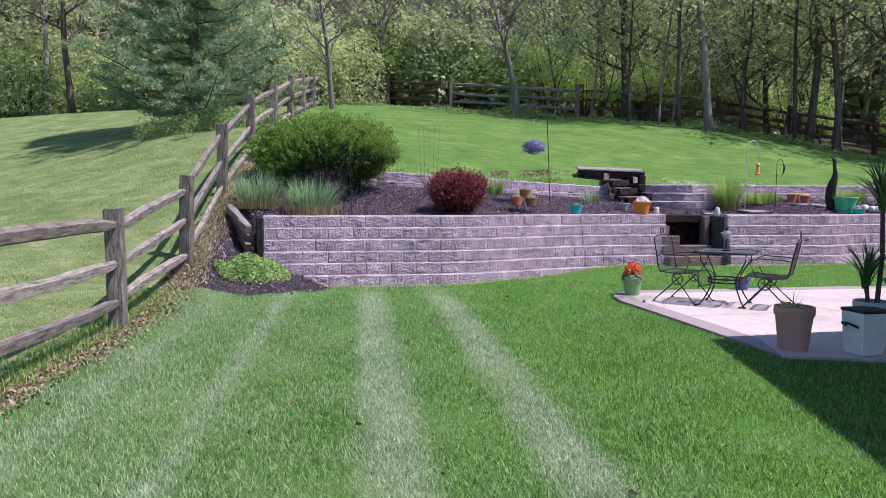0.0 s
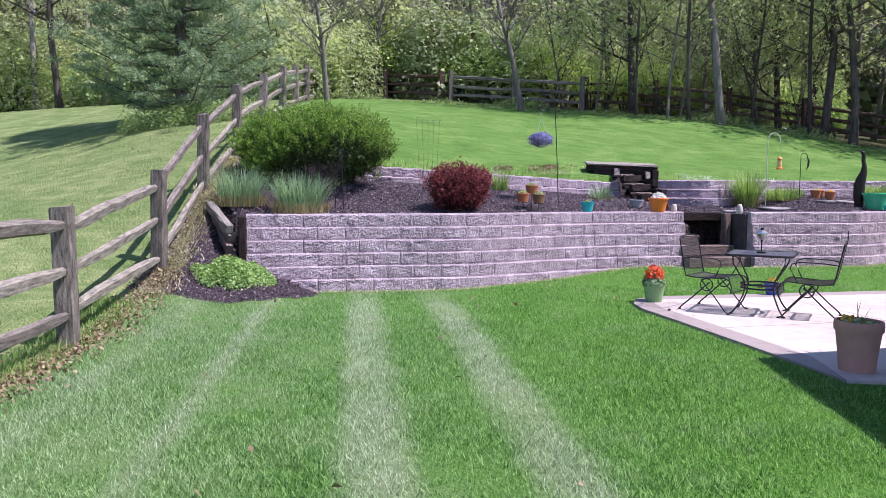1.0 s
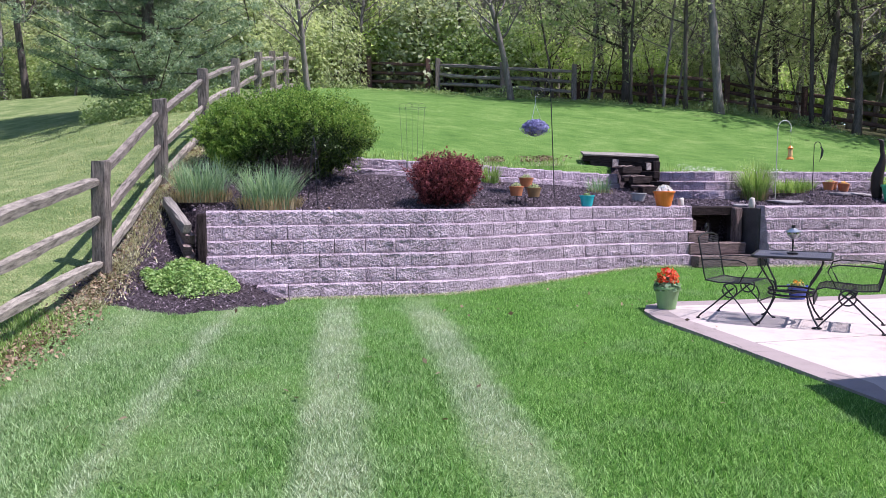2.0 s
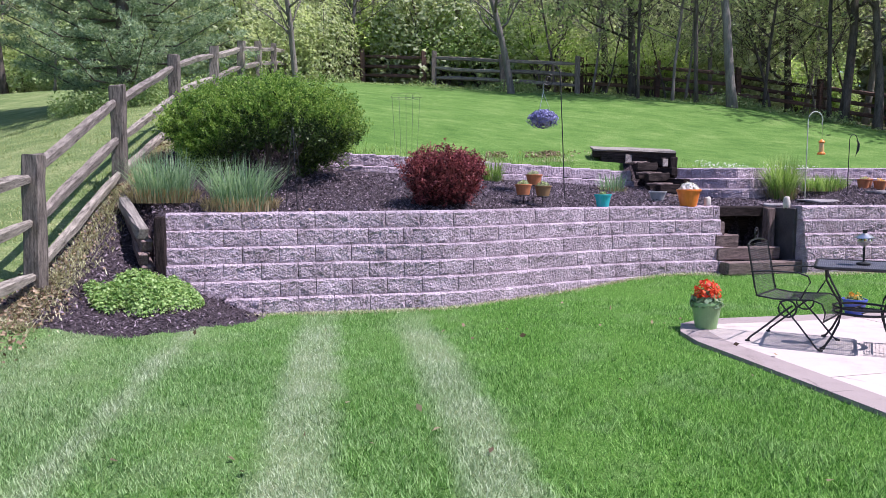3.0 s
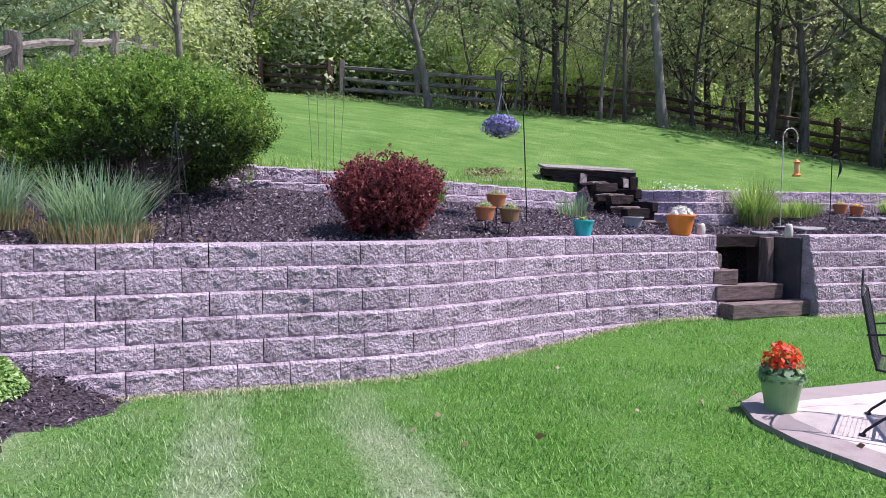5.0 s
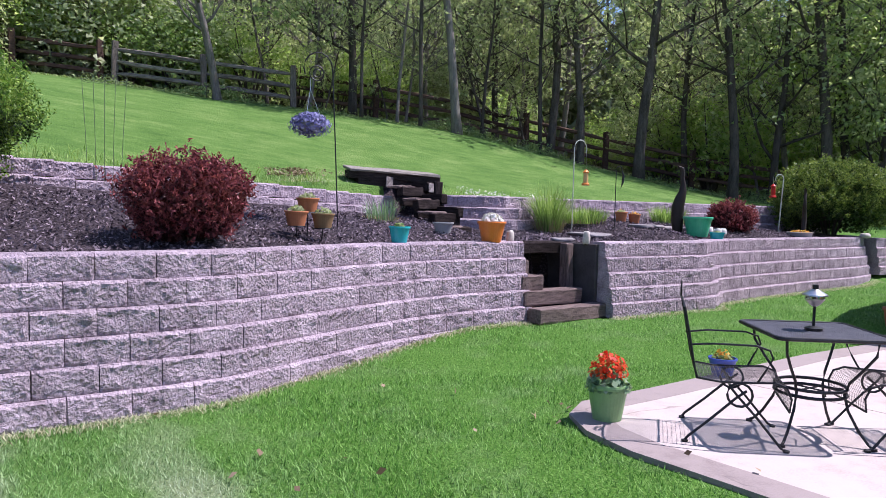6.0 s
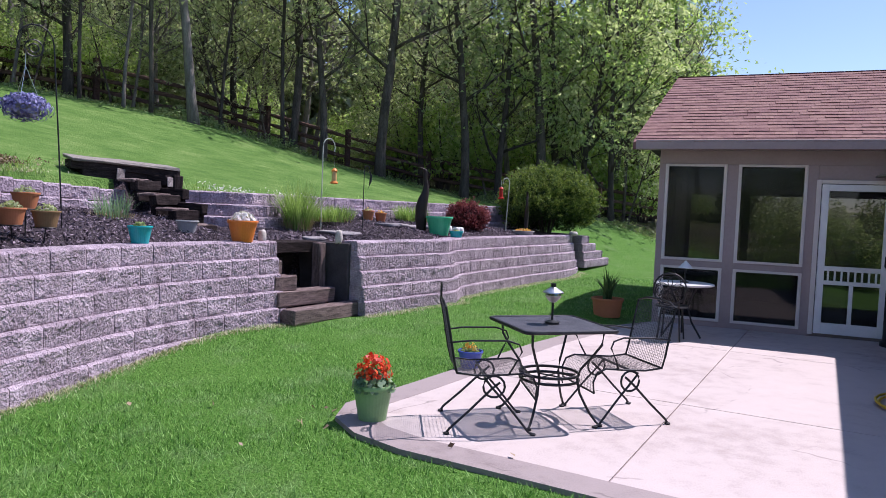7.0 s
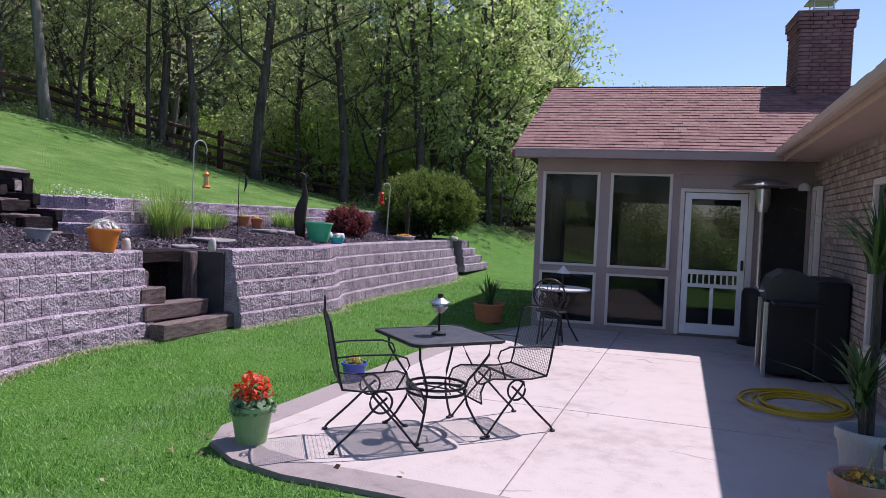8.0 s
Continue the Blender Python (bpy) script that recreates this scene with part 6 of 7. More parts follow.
def patio_heater(x, y):
    ob = thing("patio_heater", "tall steel patio heater with a dome reflector", "heater", (x, y, 0))
    part("base", bm_lathe([(0, 0), (0.23, 0), (0.23, 0.05), (0.2, 0.07), (0.2, 0.72), (0.17, 0.78), (0, 0.78)], 28), M_BLACK, ob)
    part("pole", bm_tube([(0, 0, 0.76), (0, 0, 1.85)], 0.032, 14), M_STEEL, ob)
    burner = part("burner", bm_lathe([(0, 1.84), (0.07, 1.84), (0.1, 1.95), (0.1, 2.16), (0.05, 2.19), (0, 2.19)], 20), M_STEEL, ob)
    part("reflector", bm_lathe([(0.4, 2.19), (0.4, 2.2), (0.28, 2.26), (0.12, 2.3), (0, 2.31), (0, 2.295), (0.12, 2.285), (0.28, 2.245)], 32), M_STEEL, burner)


patio_heater(10.15, 8.28)


M_HOOD = paint("dark_hood", (0.06, 0.06, 0.065), 0.35, 0.5)


def grill(x, y):
    ob = thing("gas_grill", "black-covered gas grill against the brick wall", "grill", (x, y, 0), YAW_U)
    part("cart", bm_box(0.62, 0.5, 0.78, (0.12, 0, 0.43), bevel=0.03, seg=2), M_BLACK, ob)
    cover = bm_box(0.66, 0.34, 1.08, (0.1, -0.38, 0.56), bevel=0.07, seg=3)
    for v in cover.verts:
        v.co += Vector((0, 0, 0.03)) * math.sin(v.co.x * 9) * (v.co.z > 0.8) + Vector((0.02, 0, 0)) * math.sin(v.co.z * 14)
    part("cover", cover, M_BLACK, ob, "slumped black cover")
    hood = bmesh.new()
    prof = [(-0.27, 0.84), (-0.27, 0.95), (-0.2, 1.08), (-0.05, 1.16), (0.1, 1.16), (0.22, 1.08), (0.27, 0.95), (0.27, 0.84)]
    rows = [[hood.verts.new((xx, yy, z)) for yy, z in prof] for xx in (-0.2, 0.44)]
    for k in range(len(prof) - 1):
        hood.faces.new((rows[0][k], rows[0][k + 1], rows[1][k + 1], rows[1][k]))
    for r in rows:
        hood.faces.new(r)
    bmesh.ops.recalc_face_normals(hood, faces=hood.faces)
    lid = part("hood", hood, M_HOOD, ob, "rounded dark grey hood")
    for s in (-0.4, 0.64):
        part("shelf", bm_box(0.36, 0.46, 0.03, (s, 0, 0.83), bevel=0.01), M_BLACK, ob)
    part("hood_handle", bm_tube([(-0.15, 0.29, 0.93), (-0.15, 0.33, 0.93), (0.39, 0.33, 0.93), (0.39, 0.29, 0.93)], 0.012, 8), M_STEEL, lid, "steel handle")
    for s in (-0.17, 0.41):
        part("leg", bm_box(0.05, 0.05, 0.82, (s, 0.26, 0.41), bevel=0.006), M_STEEL, ob)
        part("wheel", bm_lathe([(0, -0.02), (0.07, -0.02), (0.075, 0), (0.07, 0.02), (0, 0.02)], 20), M_BLACK, ob).matrix_basis = pose(s, -0.2, 0.075, 0, 90, 0)


grill(8.15, 7.4)


def hose(x, y):
    ob = thing("garden_hose", "loosely coiled yellow garden hose on the patio", "hose", (x, y, 0.0))
    rng = random.Random(3)
    for k in range(6):
        r = 0.3 + 0.035 * k + rng.uniform(-.02, .02)
        dx, dy = rng.uniform(-.05, .05), rng.uniform(-.05, .05)
        pts = [(dx + r * 1.15 * math.cos(a * 0.2618), dy + r * math.sin(a * 0.2618), 0.012 + 0.014 * (k % 3)) for a in range(24)]
        part("coil", bm_tube(pts, 0.011, 7, closed=True), M_HOSE, ob)


hose(6.75, 6.98)


# ---- house details ----
def wall_window(label, s0, s1, z0, z1):
    """A framed window on the long brick wall."""
    ob = thing("window", label, "window", kind="structure")
    c = CORNER + U * ((s0 + s1) / 2)
    t = 0.06

    def bar(name, a0, a1, c0, c1, out, mat):
        p = CORNER + U * ((a0 + a1) / 2) + W * out
        part(name, bm_box(a1 - a0, 0.07, c1 - c0, (p.x, p.y, (c0 + c1) / 2), (0, 0, YAW_U), 0.006), mat, ob)
    for a0, a1, c0, c1 in ((s0, s0 + t, z0, z1), (s1 - t, s1, z0, z1), (s0 + t, s1 - t, z1 - t, z1), (s0 + t, s1 - t, z0, z0 + t), (s0 + t, s1 - t, (z0 + z1) / 2 - .02, (z0 + z1) / 2 + .02)):
        bar("window_frame", a0, a1, c0, c1, 0.05, M_TRIM)
    bar("window_sill", s0 - .05, s1 + .05, z0 - 0.07, z0, 0.08, M_TRIM)
    p = c + W * 0.035
    part("pane", bm_box(s1 - s0 - 2 * t, 0.02, z1 - z0 - 2 * t, (p.x, p.y, (z0 + z1) / 2), (0, 0, YAW_U)), M_PANE, ob)
    return ob


M_PANE = paint("dark_window_glass", (0.012, 0.013, 0.016), 0.04, 0, 0)
wall_window("pale-framed window in the brick wall", 1.6, 2.6, 0.5, 2.1)
wall_window("narrow dark window in the brick wall", 5.45, 5.85, 0.95, 2.2)
dark_door = thing("storage_door", "dark doorway beside the screen door", "door", kind="structure")
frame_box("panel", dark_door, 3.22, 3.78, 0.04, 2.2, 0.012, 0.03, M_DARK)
for a0, a1, c0, c1 in ((3.17, 3.22, 0.04, 2.25), (3.78, 3.83, 0.04, 2.25), (3.22, 3.78, 2.2, 2.25)):
    frame_box("door_frame", dark_door, a0, a1, c0, c1, 0.025, 0.04, M_SIDING)
sconce = thing("wall_light", "round white wall light under the eave", "wall light")
q = PORCH + V * 3.72 - N * 0.06
part("dome", bm_lathe([(0.075, -0.04), (0.08, 0), (0.06, 0.05), (0.02, 0.075), (0, 0.078)], 20, (q.x, q.y, 2.2)), M_WHITE_METAL, sconce)


def chimney():
    ob = thing("chimney", "red-brown brick chimney with a corbelled top and metal cap", "chimney", kind="structure")
    c = PORCH + V * 4.4 + N * 2.4
    rng = random.Random(6)
    part("core", bm_box(0.78, 0.78, 1.95, (c.x, c.y, 4.22), (0, 0, YAW_V)), M_MORTAR_DARK, ob)
    bl, bh = 0.2, 0.062
    bm = bm_box(bl - 0.01, 0.09, bh - 0.008, bevel=0.004)
    me = bpy.data.meshes.new("brick")
    bm.to_mesh(me)
    bm.free()
    me.materials.append(M_BRICK_RED)
    for k in range(31):
        z = 3.27 + k * bh + bh / 2
        grow = 0.025 if k in (27, 28) else 0.05 if k > 28 else 0.0
        for side, half, dist in ((0, 0.405, 0.39), (1, 0.405, 0.39), (2, 0.405, 0.39), (3, 0.405, 0.39)):
            n = 4 + (k % 2)
            wd = 2 * (half + grow) / n
            for j in range(n):
                off = -half - grow + wd * (j + 0.5)
                d, a = ((-N, V), (V, N), (N, V), (-V, N))[side]
                p = c + d * (dist + grow - 0.028) + a * off
                yaw = math.degrees(math.atan2(a.y, a.x))
                piece("brick", me, ob, pose(p.x, p.y, z, 0, 0, yaw) @ Matrix.Diagonal((wd / bl, 1, 1, 1)))
    part("crown", bm_box(0.92, 0.92, 0.05, (c.x, c.y, 5.21), (0, 0, YAW_V), 0.01), M_MORTAR_DARK, ob)
    part("flue", bm_box(0.34, 0.34, 0.12, (c.x, c.y, 5.29), (0, 0, YAW_V), 0.01), M_STEEL, ob)
    for sx in (-0.15, 0.15):
        for sy in (-0.15, 0.15):
            p = c + V * sx + N * sy
            part("cap_post", bm_tube([(p.x, p.y, 5.33), (p.x, p.y, 5.48)], 0.012, 6), M_STEEL, ob)
    part("cap", bm_box(0.46, 0.46, 0.03, (c.x, c.y, 5.49), (0, 0, YAW_V), 0.008), M_STEEL, ob, "flat metal cap")


chimney()


# ---- litter on the lawn ----
def fallen_leaves():
    rng = np.random.default_rng(15)
    n = 6500
    y = 9.0 * rng.random(n) ** 1.15
    x = fence_line(y) + rng.normal(size=n) * 0.15 + 0.07
    x2, y2 = rng.uniform(-2.5, 3, 60), rng.uniform(1, 11, 60)
    x3, y3 = rng.uniform(2.2, 2.6, 6), rng.uniform(9.4, 10.0, 6)
    y4 = rng.uniform(8.2, 13.5, 1500)
    x4 = fence_line(y4) + 0.06 + rng.normal(size=1500) * 0.11
    x5, y5 = rng.uniform(0.3, 2.5, 2400), rng.random(2400)
    keep = np.sin(x5 * 5.3) + 0.6 * np.sin(x5 * 13) + rng.normal(size=2400) * 0.5 > 0.1
    x5, y5 = x5[keep], (line_y(FRONT_2, x5) + 0.55 + 0.5 * y5)[keep]
    x, y = np.concatenate([x, x4, x5, x2, x3]), np.concatenate([y, y4, y5, y2, y3])
    n = len(x)
    z = land(x, y) + 0.03 + rng.random(n) * 0.03
    size = np.where(np.arange(n) < n - 66, rng.uniform(0.012, 0.034, n), rng.uniform(0.025, 0.05, n))
    ob = new("fallen_leaves", leaves_mesh("fallen_leaves", np.stack([x, y, z], 1), rng.normal(size=(n, 3)) * 0.9 + np.array([0, 0, 1]), size, M_DEAD, rng, 1.5))
    tagged(ob, "dry brown leaves along the fence and on the grass", "foliage", kind="stuff")


def mulch_chips():
    rng = np.random.default_rng(16)
    n = 110000
    x, y = rng.uniform(-4.3, 12, n), rng.uniform(7.8, 17.5, n)
    y1, y2 = line_y(FRONT_1, x), line_y(FRONT_2, x)
    ok = ((y > y1 + 0.02) & (y < y2 - 0.3) & (x > -3.3)) | mulch_left(x, y)
    x, y = x[ok], y[ok]
    n = len(x)
    z = land(x, y) + 0.012 + rng.random(n) * 0.022 + np.where(x < -2.3, 0.016, 0.0)
    ob = new("bark_mulch", leaves_mesh("bark_mulch", np.stack([x, y, z], 1), rng.normal(size=(n, 3)) * 0.9 + np.array([0, 0, 1]), rng.uniform(0.008, 0.021, n), M_CHIP, rng, 2.8))
    tagged(ob, "dark shredded bark mulch", "mulch", kind="stuff")


M_CHIP = leaf_mat("bark_chips", (0.024, 0.018, 0.022), (0.086, 0.067, 0.08), (0.26, 0.205, 0.24), 0.0, 0.8)


def dry_edges():
    """Strawy dead grass along the foot of the wall and the patio's edge."""
    rng = np.random.default_rng(27)
    n = 9000
    x = np.concatenate([rng.uniform(-2.2, 3.8, n // 2), rng.uniform(4.9, 13.5, n // 2)])
    y = line_y(FRONT_1, x) - 0.24 - np.abs(rng.normal(size=n)) * 0.08
    x2 = rng.uniform(0.2, 2.4, 2600)
    y2 = line_y(FRONT_2, x2) + 0.3 + rng.random(2600) ** 1.5 * 0.7
    keep = np.sin(x2 * 5.0) + rng.normal(size=2600) * 0.6 > 0
    y5 = rng.uniform(8.0, 13.6, 5200)
    x5 = fence_line(y5) + 0.1 + rng.normal(size=5200) * 0.1
    x, y = np.concatenate([x, x2[keep], x5]), np.concatenate([y, y2[keep], y5])
    n = len(x)
    tall = np.where(np.arange(n) < n - len(x5), 1.0, 1.9)
    me = blades_mesh("dry_grass", np.stack([x, y, land(x, y) - 0.003], 1), rng.uniform(0, 6.28, n), rng.uniform(0.02, 0.07, n) * tall, 0.007 * tall, rng.uniform(0.5, 1.4, n), M_STRAW_PALE)
    tagged(new("dry_grass", me), "dry straw-coloured grass along the walls and the fence", "grass", kind="stuff")


fallen_leaves()
mulch_chips()
dry_edges()


def tall_fence_grass():
    rng = np.random.default_rng(18)
    n = 9000
    y = rng.uniform(-1, 7.6, n)
    x = fence_line(y) - 0.1 + rng.normal(size=n) * 0.13
    me = blades_mesh("fence_grass", np.stack([x, y, land(x, y) - 0.01], 1), rng.uniform(0, 6.28, n), rng.uniform(0.06, 0.2, n), np.full(n, 0.008), rng.uniform(0.2, 1, n), M_FRESH)
    tagged(new("fence_grass", me), "uncut grass along the foot of the fence", "grass", kind="stuff")
    n = 36000
    y = rng.uniform(0, 20, n)
    x = fence_line(y) - 0.3 - 6 * rng.random(n) ** 1.5
    me = blades_mesh("field_grass", np.stack([x, y, land(x, y) - 0.01], 1), rng.uniform(0, 6.28, n), rng.uniform(0.03, 0.075, n), np.full(n, 0.012), rng.uniform(0.4, 1.3, n), M_FIELD, segs=1)
    tagged(new("field_grass", me), "rough yellowish field grass beyond the fence", "grass", kind="stuff")


M_FIELD = leaf_mat("field_grass_blades", (0.1, 0.165, 0.05), (0.22, 0.285, 0.1), (0.44, 0.45, 0.24), 0.5)
tall_fence_grass()


# ---- trees and shrubs ----
def grow_tree(seed, height, radius, lean=0.085, first=0.3, limbs=9, sides=8):
    """Tapered trunk with limbs as one mesh; gives also the places where leaves can hang."""
    rng = random.Random(seed)
    bm = bmesh.new()
    pts, rad = [], []
    p = Vector((0, 0, -0.3))
    d = Vector((rng.uniform(-lean, lean), rng.uniform(-lean, lean), 1)).normalized()
    n = 12
    for i in range(n + 1):
        t = i / n
        pts.append(p.copy())
        rad.append(radius * (1.35 if i == 0 else 1.0) * (1 - 0.85 * t) + 0.01)
        d = (d + Vector((rng.uniform(-lean, lean), rng.uniform(-lean, lean), 0.05))).normalized()
        p = p + d * (height / n)
    bm_tube(pts, rad, sides, bm)
    tips = []
    for k in range(limbs):
        t = first + (0.97 - first) * (k + rng.random() * 0.7) / limbs
        i = min(int(t * n), n - 1)
        start = pts[i].lerp(pts[i + 1], t * n - i)
        az = k * 2.4 + rng.uniform(-0.5, 0.5)
        length = height * rng.uniform(0.16, 0.3) * (1.15 - 0.6 * t)
        rise = rng.uniform(0.35, 0.9)
        dirv = Vector((math.cos(az), math.sin(az), rise)).normalized()
        q = start.copy()
        lp, lr = [q.copy()], [rad[i] * 0.5]
        for j in range(4):
            dirv = (dirv + Vector((rng.uniform(-.25, .25), rng.uniform(-.25, .25), rng.uniform(-.05, .2)))).normalized()
            q = q + dirv * (length / 4)
            lp.append(q.copy())
            lr.append(rad[i] * 0.5 * (1 - (j + 1) / 4.6))
            if j >= 1:
                tips.append((q.copy(), length * 0.35))
            for _ in range((1, 2, 2, 1)[j]):
                sd = (dirv + Vector((rng.uniform(-.9, .9), rng.uniform(-.9, .9), rng.uniform(-.1, .6)))).normalized()
                e = q + sd * length * rng.uniform(0.3, 0.55)
                mid = q.lerp(e, 0.5) + Vector((0, 0, 0.05))
                bm_tube([q, mid, e], [lr[-1] * 0.6, lr[-1] * 0.4, 0.007], 3, bm)
                tips.append((e, length * 0.3))
                f = mid + (sd + Vector((rng.uniform(-.9, .9), rng.uniform(-.9, .9), rng.uniform(0, .7)))).normalized() * length * 0.25
                bm_tube([mid, f], [lr[-1] * 0.35 + 0.004, 0.006], 3, bm)
                tips.append((f, length * 0.22))
        bm_tube(lp, lr, 5, bm)
    tips.append((pts[-1], height * 0.06))
    return bm, tips


def crown_mesh(name, tips, count, size, material, seed, spread=1.0, thin=0.72):
    rng = np.random.default_rng(seed)
    c = np.array([t[0][:] for t in tips])
    r = np.array([t[1] for t in tips]) * spread
    # each tip carries a few small sprays of leaves with air between them
    per = 2
    cen = np.repeat(c, per, 0) + rng.normal(size=(len(c) * per, 3)) * np.repeat(r, per)[:, None] * np.array([0.62, 0.62, 0.42])
    rad = np.repeat(r, per) * rng.uniform(0.14, 0.42, len(c) * per)
    k = rng.integers(0, len(cen), count)
    high = cen[:, 2] / cen[:, 2].max()
    k = k[rng.random(count) > np.clip((high[k] - 0.5) * 3.2, 0, thin)]
    count = len(k)
    off = rng.normal(size=(count, 3)) * rad[k][:, None] * np.array([0.7, 0.7, 0.4])
    c = cen
    nor = rng.normal(size=(count, 3)) + np.array([0.75, -0.35, 1.3])
    return leaves_mesh(name, c[k] + off, nor, rng.uniform(0.6, 1.25, count) * size, material, rng, 1.7, 3)


def make_tree(name, label, seed, height, radius, leaves, size, leaf, bark, first=0.3, limbs=10, spread=1.0, group="trees of the wood", thin=0.72):
    tree = thing(name, label, "tree", (0, 0, -50), group=group)
    bm, tips = grow_tree(seed, height, radius, first=first, limbs=limbs)
    part("trunk", bm, bark, tree, smooth=True)
    piece("crown", crown_mesh("crown", tips, leaves, size, leaf, seed, spread, thin), tree)
    return tree


def bush_points(rng, count, rx, ry, rz, lumps=14, shell=0.55):
    """Points in an uneven bush: several lumps over a half-ellipsoid."""
    a = rng.uniform(0, 2 * np.pi, lumps)
    h = rng.uniform(0.05, 0.95, lumps)
    rr = np.sqrt(np.clip(1 - (h * 0.9) ** 2, 0.1, 1)) * rng.uniform(0.45, 0.8, lumps)
    cen = np.stack([np.cos(a) * rr, np.sin(a) * rr, h], 1)
    k = rng.integers(0, lumps, count)
    d = rng.normal(size=(count, 3))
    d /= np.linalg.norm(d, axis=1, keepdims=True)
    q = cen[k] + d * (rng.uniform(shell, 1, count) ** 0.5 * 0.42)[:, None]
    q[:, 2] = np.abs(q[:, 2])
    return q * np.array([rx * 0.92, ry * 0.92, rz * 0.76]), d


def make_bush(name, label, seed, rx, ry, rz, leaves, size, leaf, category="shrub", lumps=14, group="", aspect=1.6, corners=4, bare=0.0):
    bush = thing(name, label, category, (0, 0, -50), group=group)
    rng = np.random.default_rng(seed)
    pts, d = bush_points(rng, leaves, rx, ry, rz, lumps)
    keep = pts[:, 2] > rz * bare * (0.7 + 0.5 * rng.random(leaves))
    pts, d = pts[keep], d[keep]
    leaves = len(pts)
    piece("foliage", leaves_mesh("foliage", pts, d * 0.7 + rng.normal(size=d.shape) * 0.5 + np.array([0.45, -0.25, 0.7]), rng.uniform(0.6, 1.3, leaves) * size, leaf, rng, aspect, corners), bush)
    bm = bmesh.new()
    r2 = random.Random(seed)
    for k in range(9):
        az = k * 2.4
        q = Vector((math.cos(az) * rx * r2.uniform(.3, .75), math.sin(az) * ry * r2.uniform(.3, .75), rz * r2.uniform(0.5, 0.85)))
        bm_tube([(q.x * .08, q.y * .08, -0.1), (q.x * 0.45, q.y * 0.45, q.z * 0.45), q], [0.03 * rx, 0.02 * rx, 0.006], 5, bm)
    part("branchwork", bm, M_BARK, bush)
    return bush


def scaled(x, y, s=1.0, rz=0.0, sink=0.0):
    return pose(x, y, land_at(x, y) - sink, 0, 0, rz) @ Matrix.Diagonal((s, s, s, 1))


def plant_woods():
    kinds = [make_tree("woodland_tree", "slender broadleaf tree with fresh green leaves", 11, 10.5, 0.1, 4500, 0.105, M_LEAF_B, M_BARK, 0.1, 17),
             make_tree("woodland_tree", "slender broadleaf tree with fresh green leaves", 12, 9.5, 0.085, 5600, 0.1, M_LEAF_B, M_BARK, 0.1, 16),
             make_tree("woodland_tree", "tall bare-stemmed woodland tree in young leaf", 13, 12.5, 0.135, 4300, 0.105, M_LEAF_B, M_BARK, 0.24, 15),
             make_tree("woodland_tree", "tall bare-stemmed woodland tree in young leaf", 14, 11, 0.125, 3400, 0.09, M_LEAF_B, M_BARK_PALE, 0.36, 15),
             make_tree("woodland_tree", "thin sapling in young leaf", 15, 7, 0.042, 2600, 0.085, M_LEAF_B, M_BARK, 0.15, 10, 1.2),
             make_tree("woodland_tree", "tall dark-stemmed woodland tree in full leaf", 16, 11.5, 0.125, 4300, 0.105, M_LEAF_A, M_BARK, 0.13, 16)]
    kinds.append(make_tree("woodland_tree", "nearly bare grey tree with fine twigs", 17, 10, 0.1, 700, 0.07, M_LEAF_B, M_BARK_PALE, 0.22, 34))
    kinds.append(make_tree("woodland_tree", "thin straight pole of a tree with few leaves", 18, 11, 0.06, 2400, 0.09, M_LEAF_B, M_BARK, 0.2, 14))
    kinds.append(make_tree("woodland_tree", "thin leaning pale-stemmed tree with few leaves", 23, 9.5, 0.05, 1900, 0.09, M_LEAF_B, M_BARK_PALE, 0.2, 14))
    kinds.append(make_tree("lawn_tree", "small bare grey tree forking low over the lawn", 24, 6.5, 0.1, 260, 0.06, M_LEAF_B, M_BARK_PALE, 0.26, 22))
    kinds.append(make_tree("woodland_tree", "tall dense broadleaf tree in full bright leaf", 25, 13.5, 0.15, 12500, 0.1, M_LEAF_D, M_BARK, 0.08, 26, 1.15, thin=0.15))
    rng = random.Random(4)
    used = [False] * len(kinds)
    spots = []

    def put(k, x, y, s=1.0):
        m = scaled(x, y, s, rng.uniform(0, 360))
        if not used[k]:
            kinds[k].matrix_basis = m
            used[k] = True
        else:
            copy_thing_at(kinds[k], m)
        spots.append((x, y))
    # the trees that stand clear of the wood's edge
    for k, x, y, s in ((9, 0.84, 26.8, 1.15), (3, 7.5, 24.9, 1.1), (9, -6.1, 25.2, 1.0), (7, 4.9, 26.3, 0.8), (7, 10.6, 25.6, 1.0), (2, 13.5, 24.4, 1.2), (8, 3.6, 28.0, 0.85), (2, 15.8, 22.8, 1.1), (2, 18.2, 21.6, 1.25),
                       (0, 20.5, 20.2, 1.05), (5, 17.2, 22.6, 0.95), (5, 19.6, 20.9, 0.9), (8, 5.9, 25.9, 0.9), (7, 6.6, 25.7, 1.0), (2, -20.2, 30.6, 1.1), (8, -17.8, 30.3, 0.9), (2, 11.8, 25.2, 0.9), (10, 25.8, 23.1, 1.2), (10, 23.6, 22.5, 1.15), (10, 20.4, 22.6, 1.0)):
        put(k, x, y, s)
    for k in range(20):
        x = -10 + 1.6 * k + rng.uniform(-0.6, 0.6)
        put(6, x, float(woods_edge(x)) + rng.uniform(3.5, 9.0), rng.uniform(0.8, 1.15))
    for k in range(12):
        x = 2.5 + 1.7 * k + rng.uniform(-0.3, 0.3)
        put(4, x, float(woods_edge(x)) + rng.uniform(0.6, 4.0), rng.uniform(0.6, 1.0))
    tries = 0
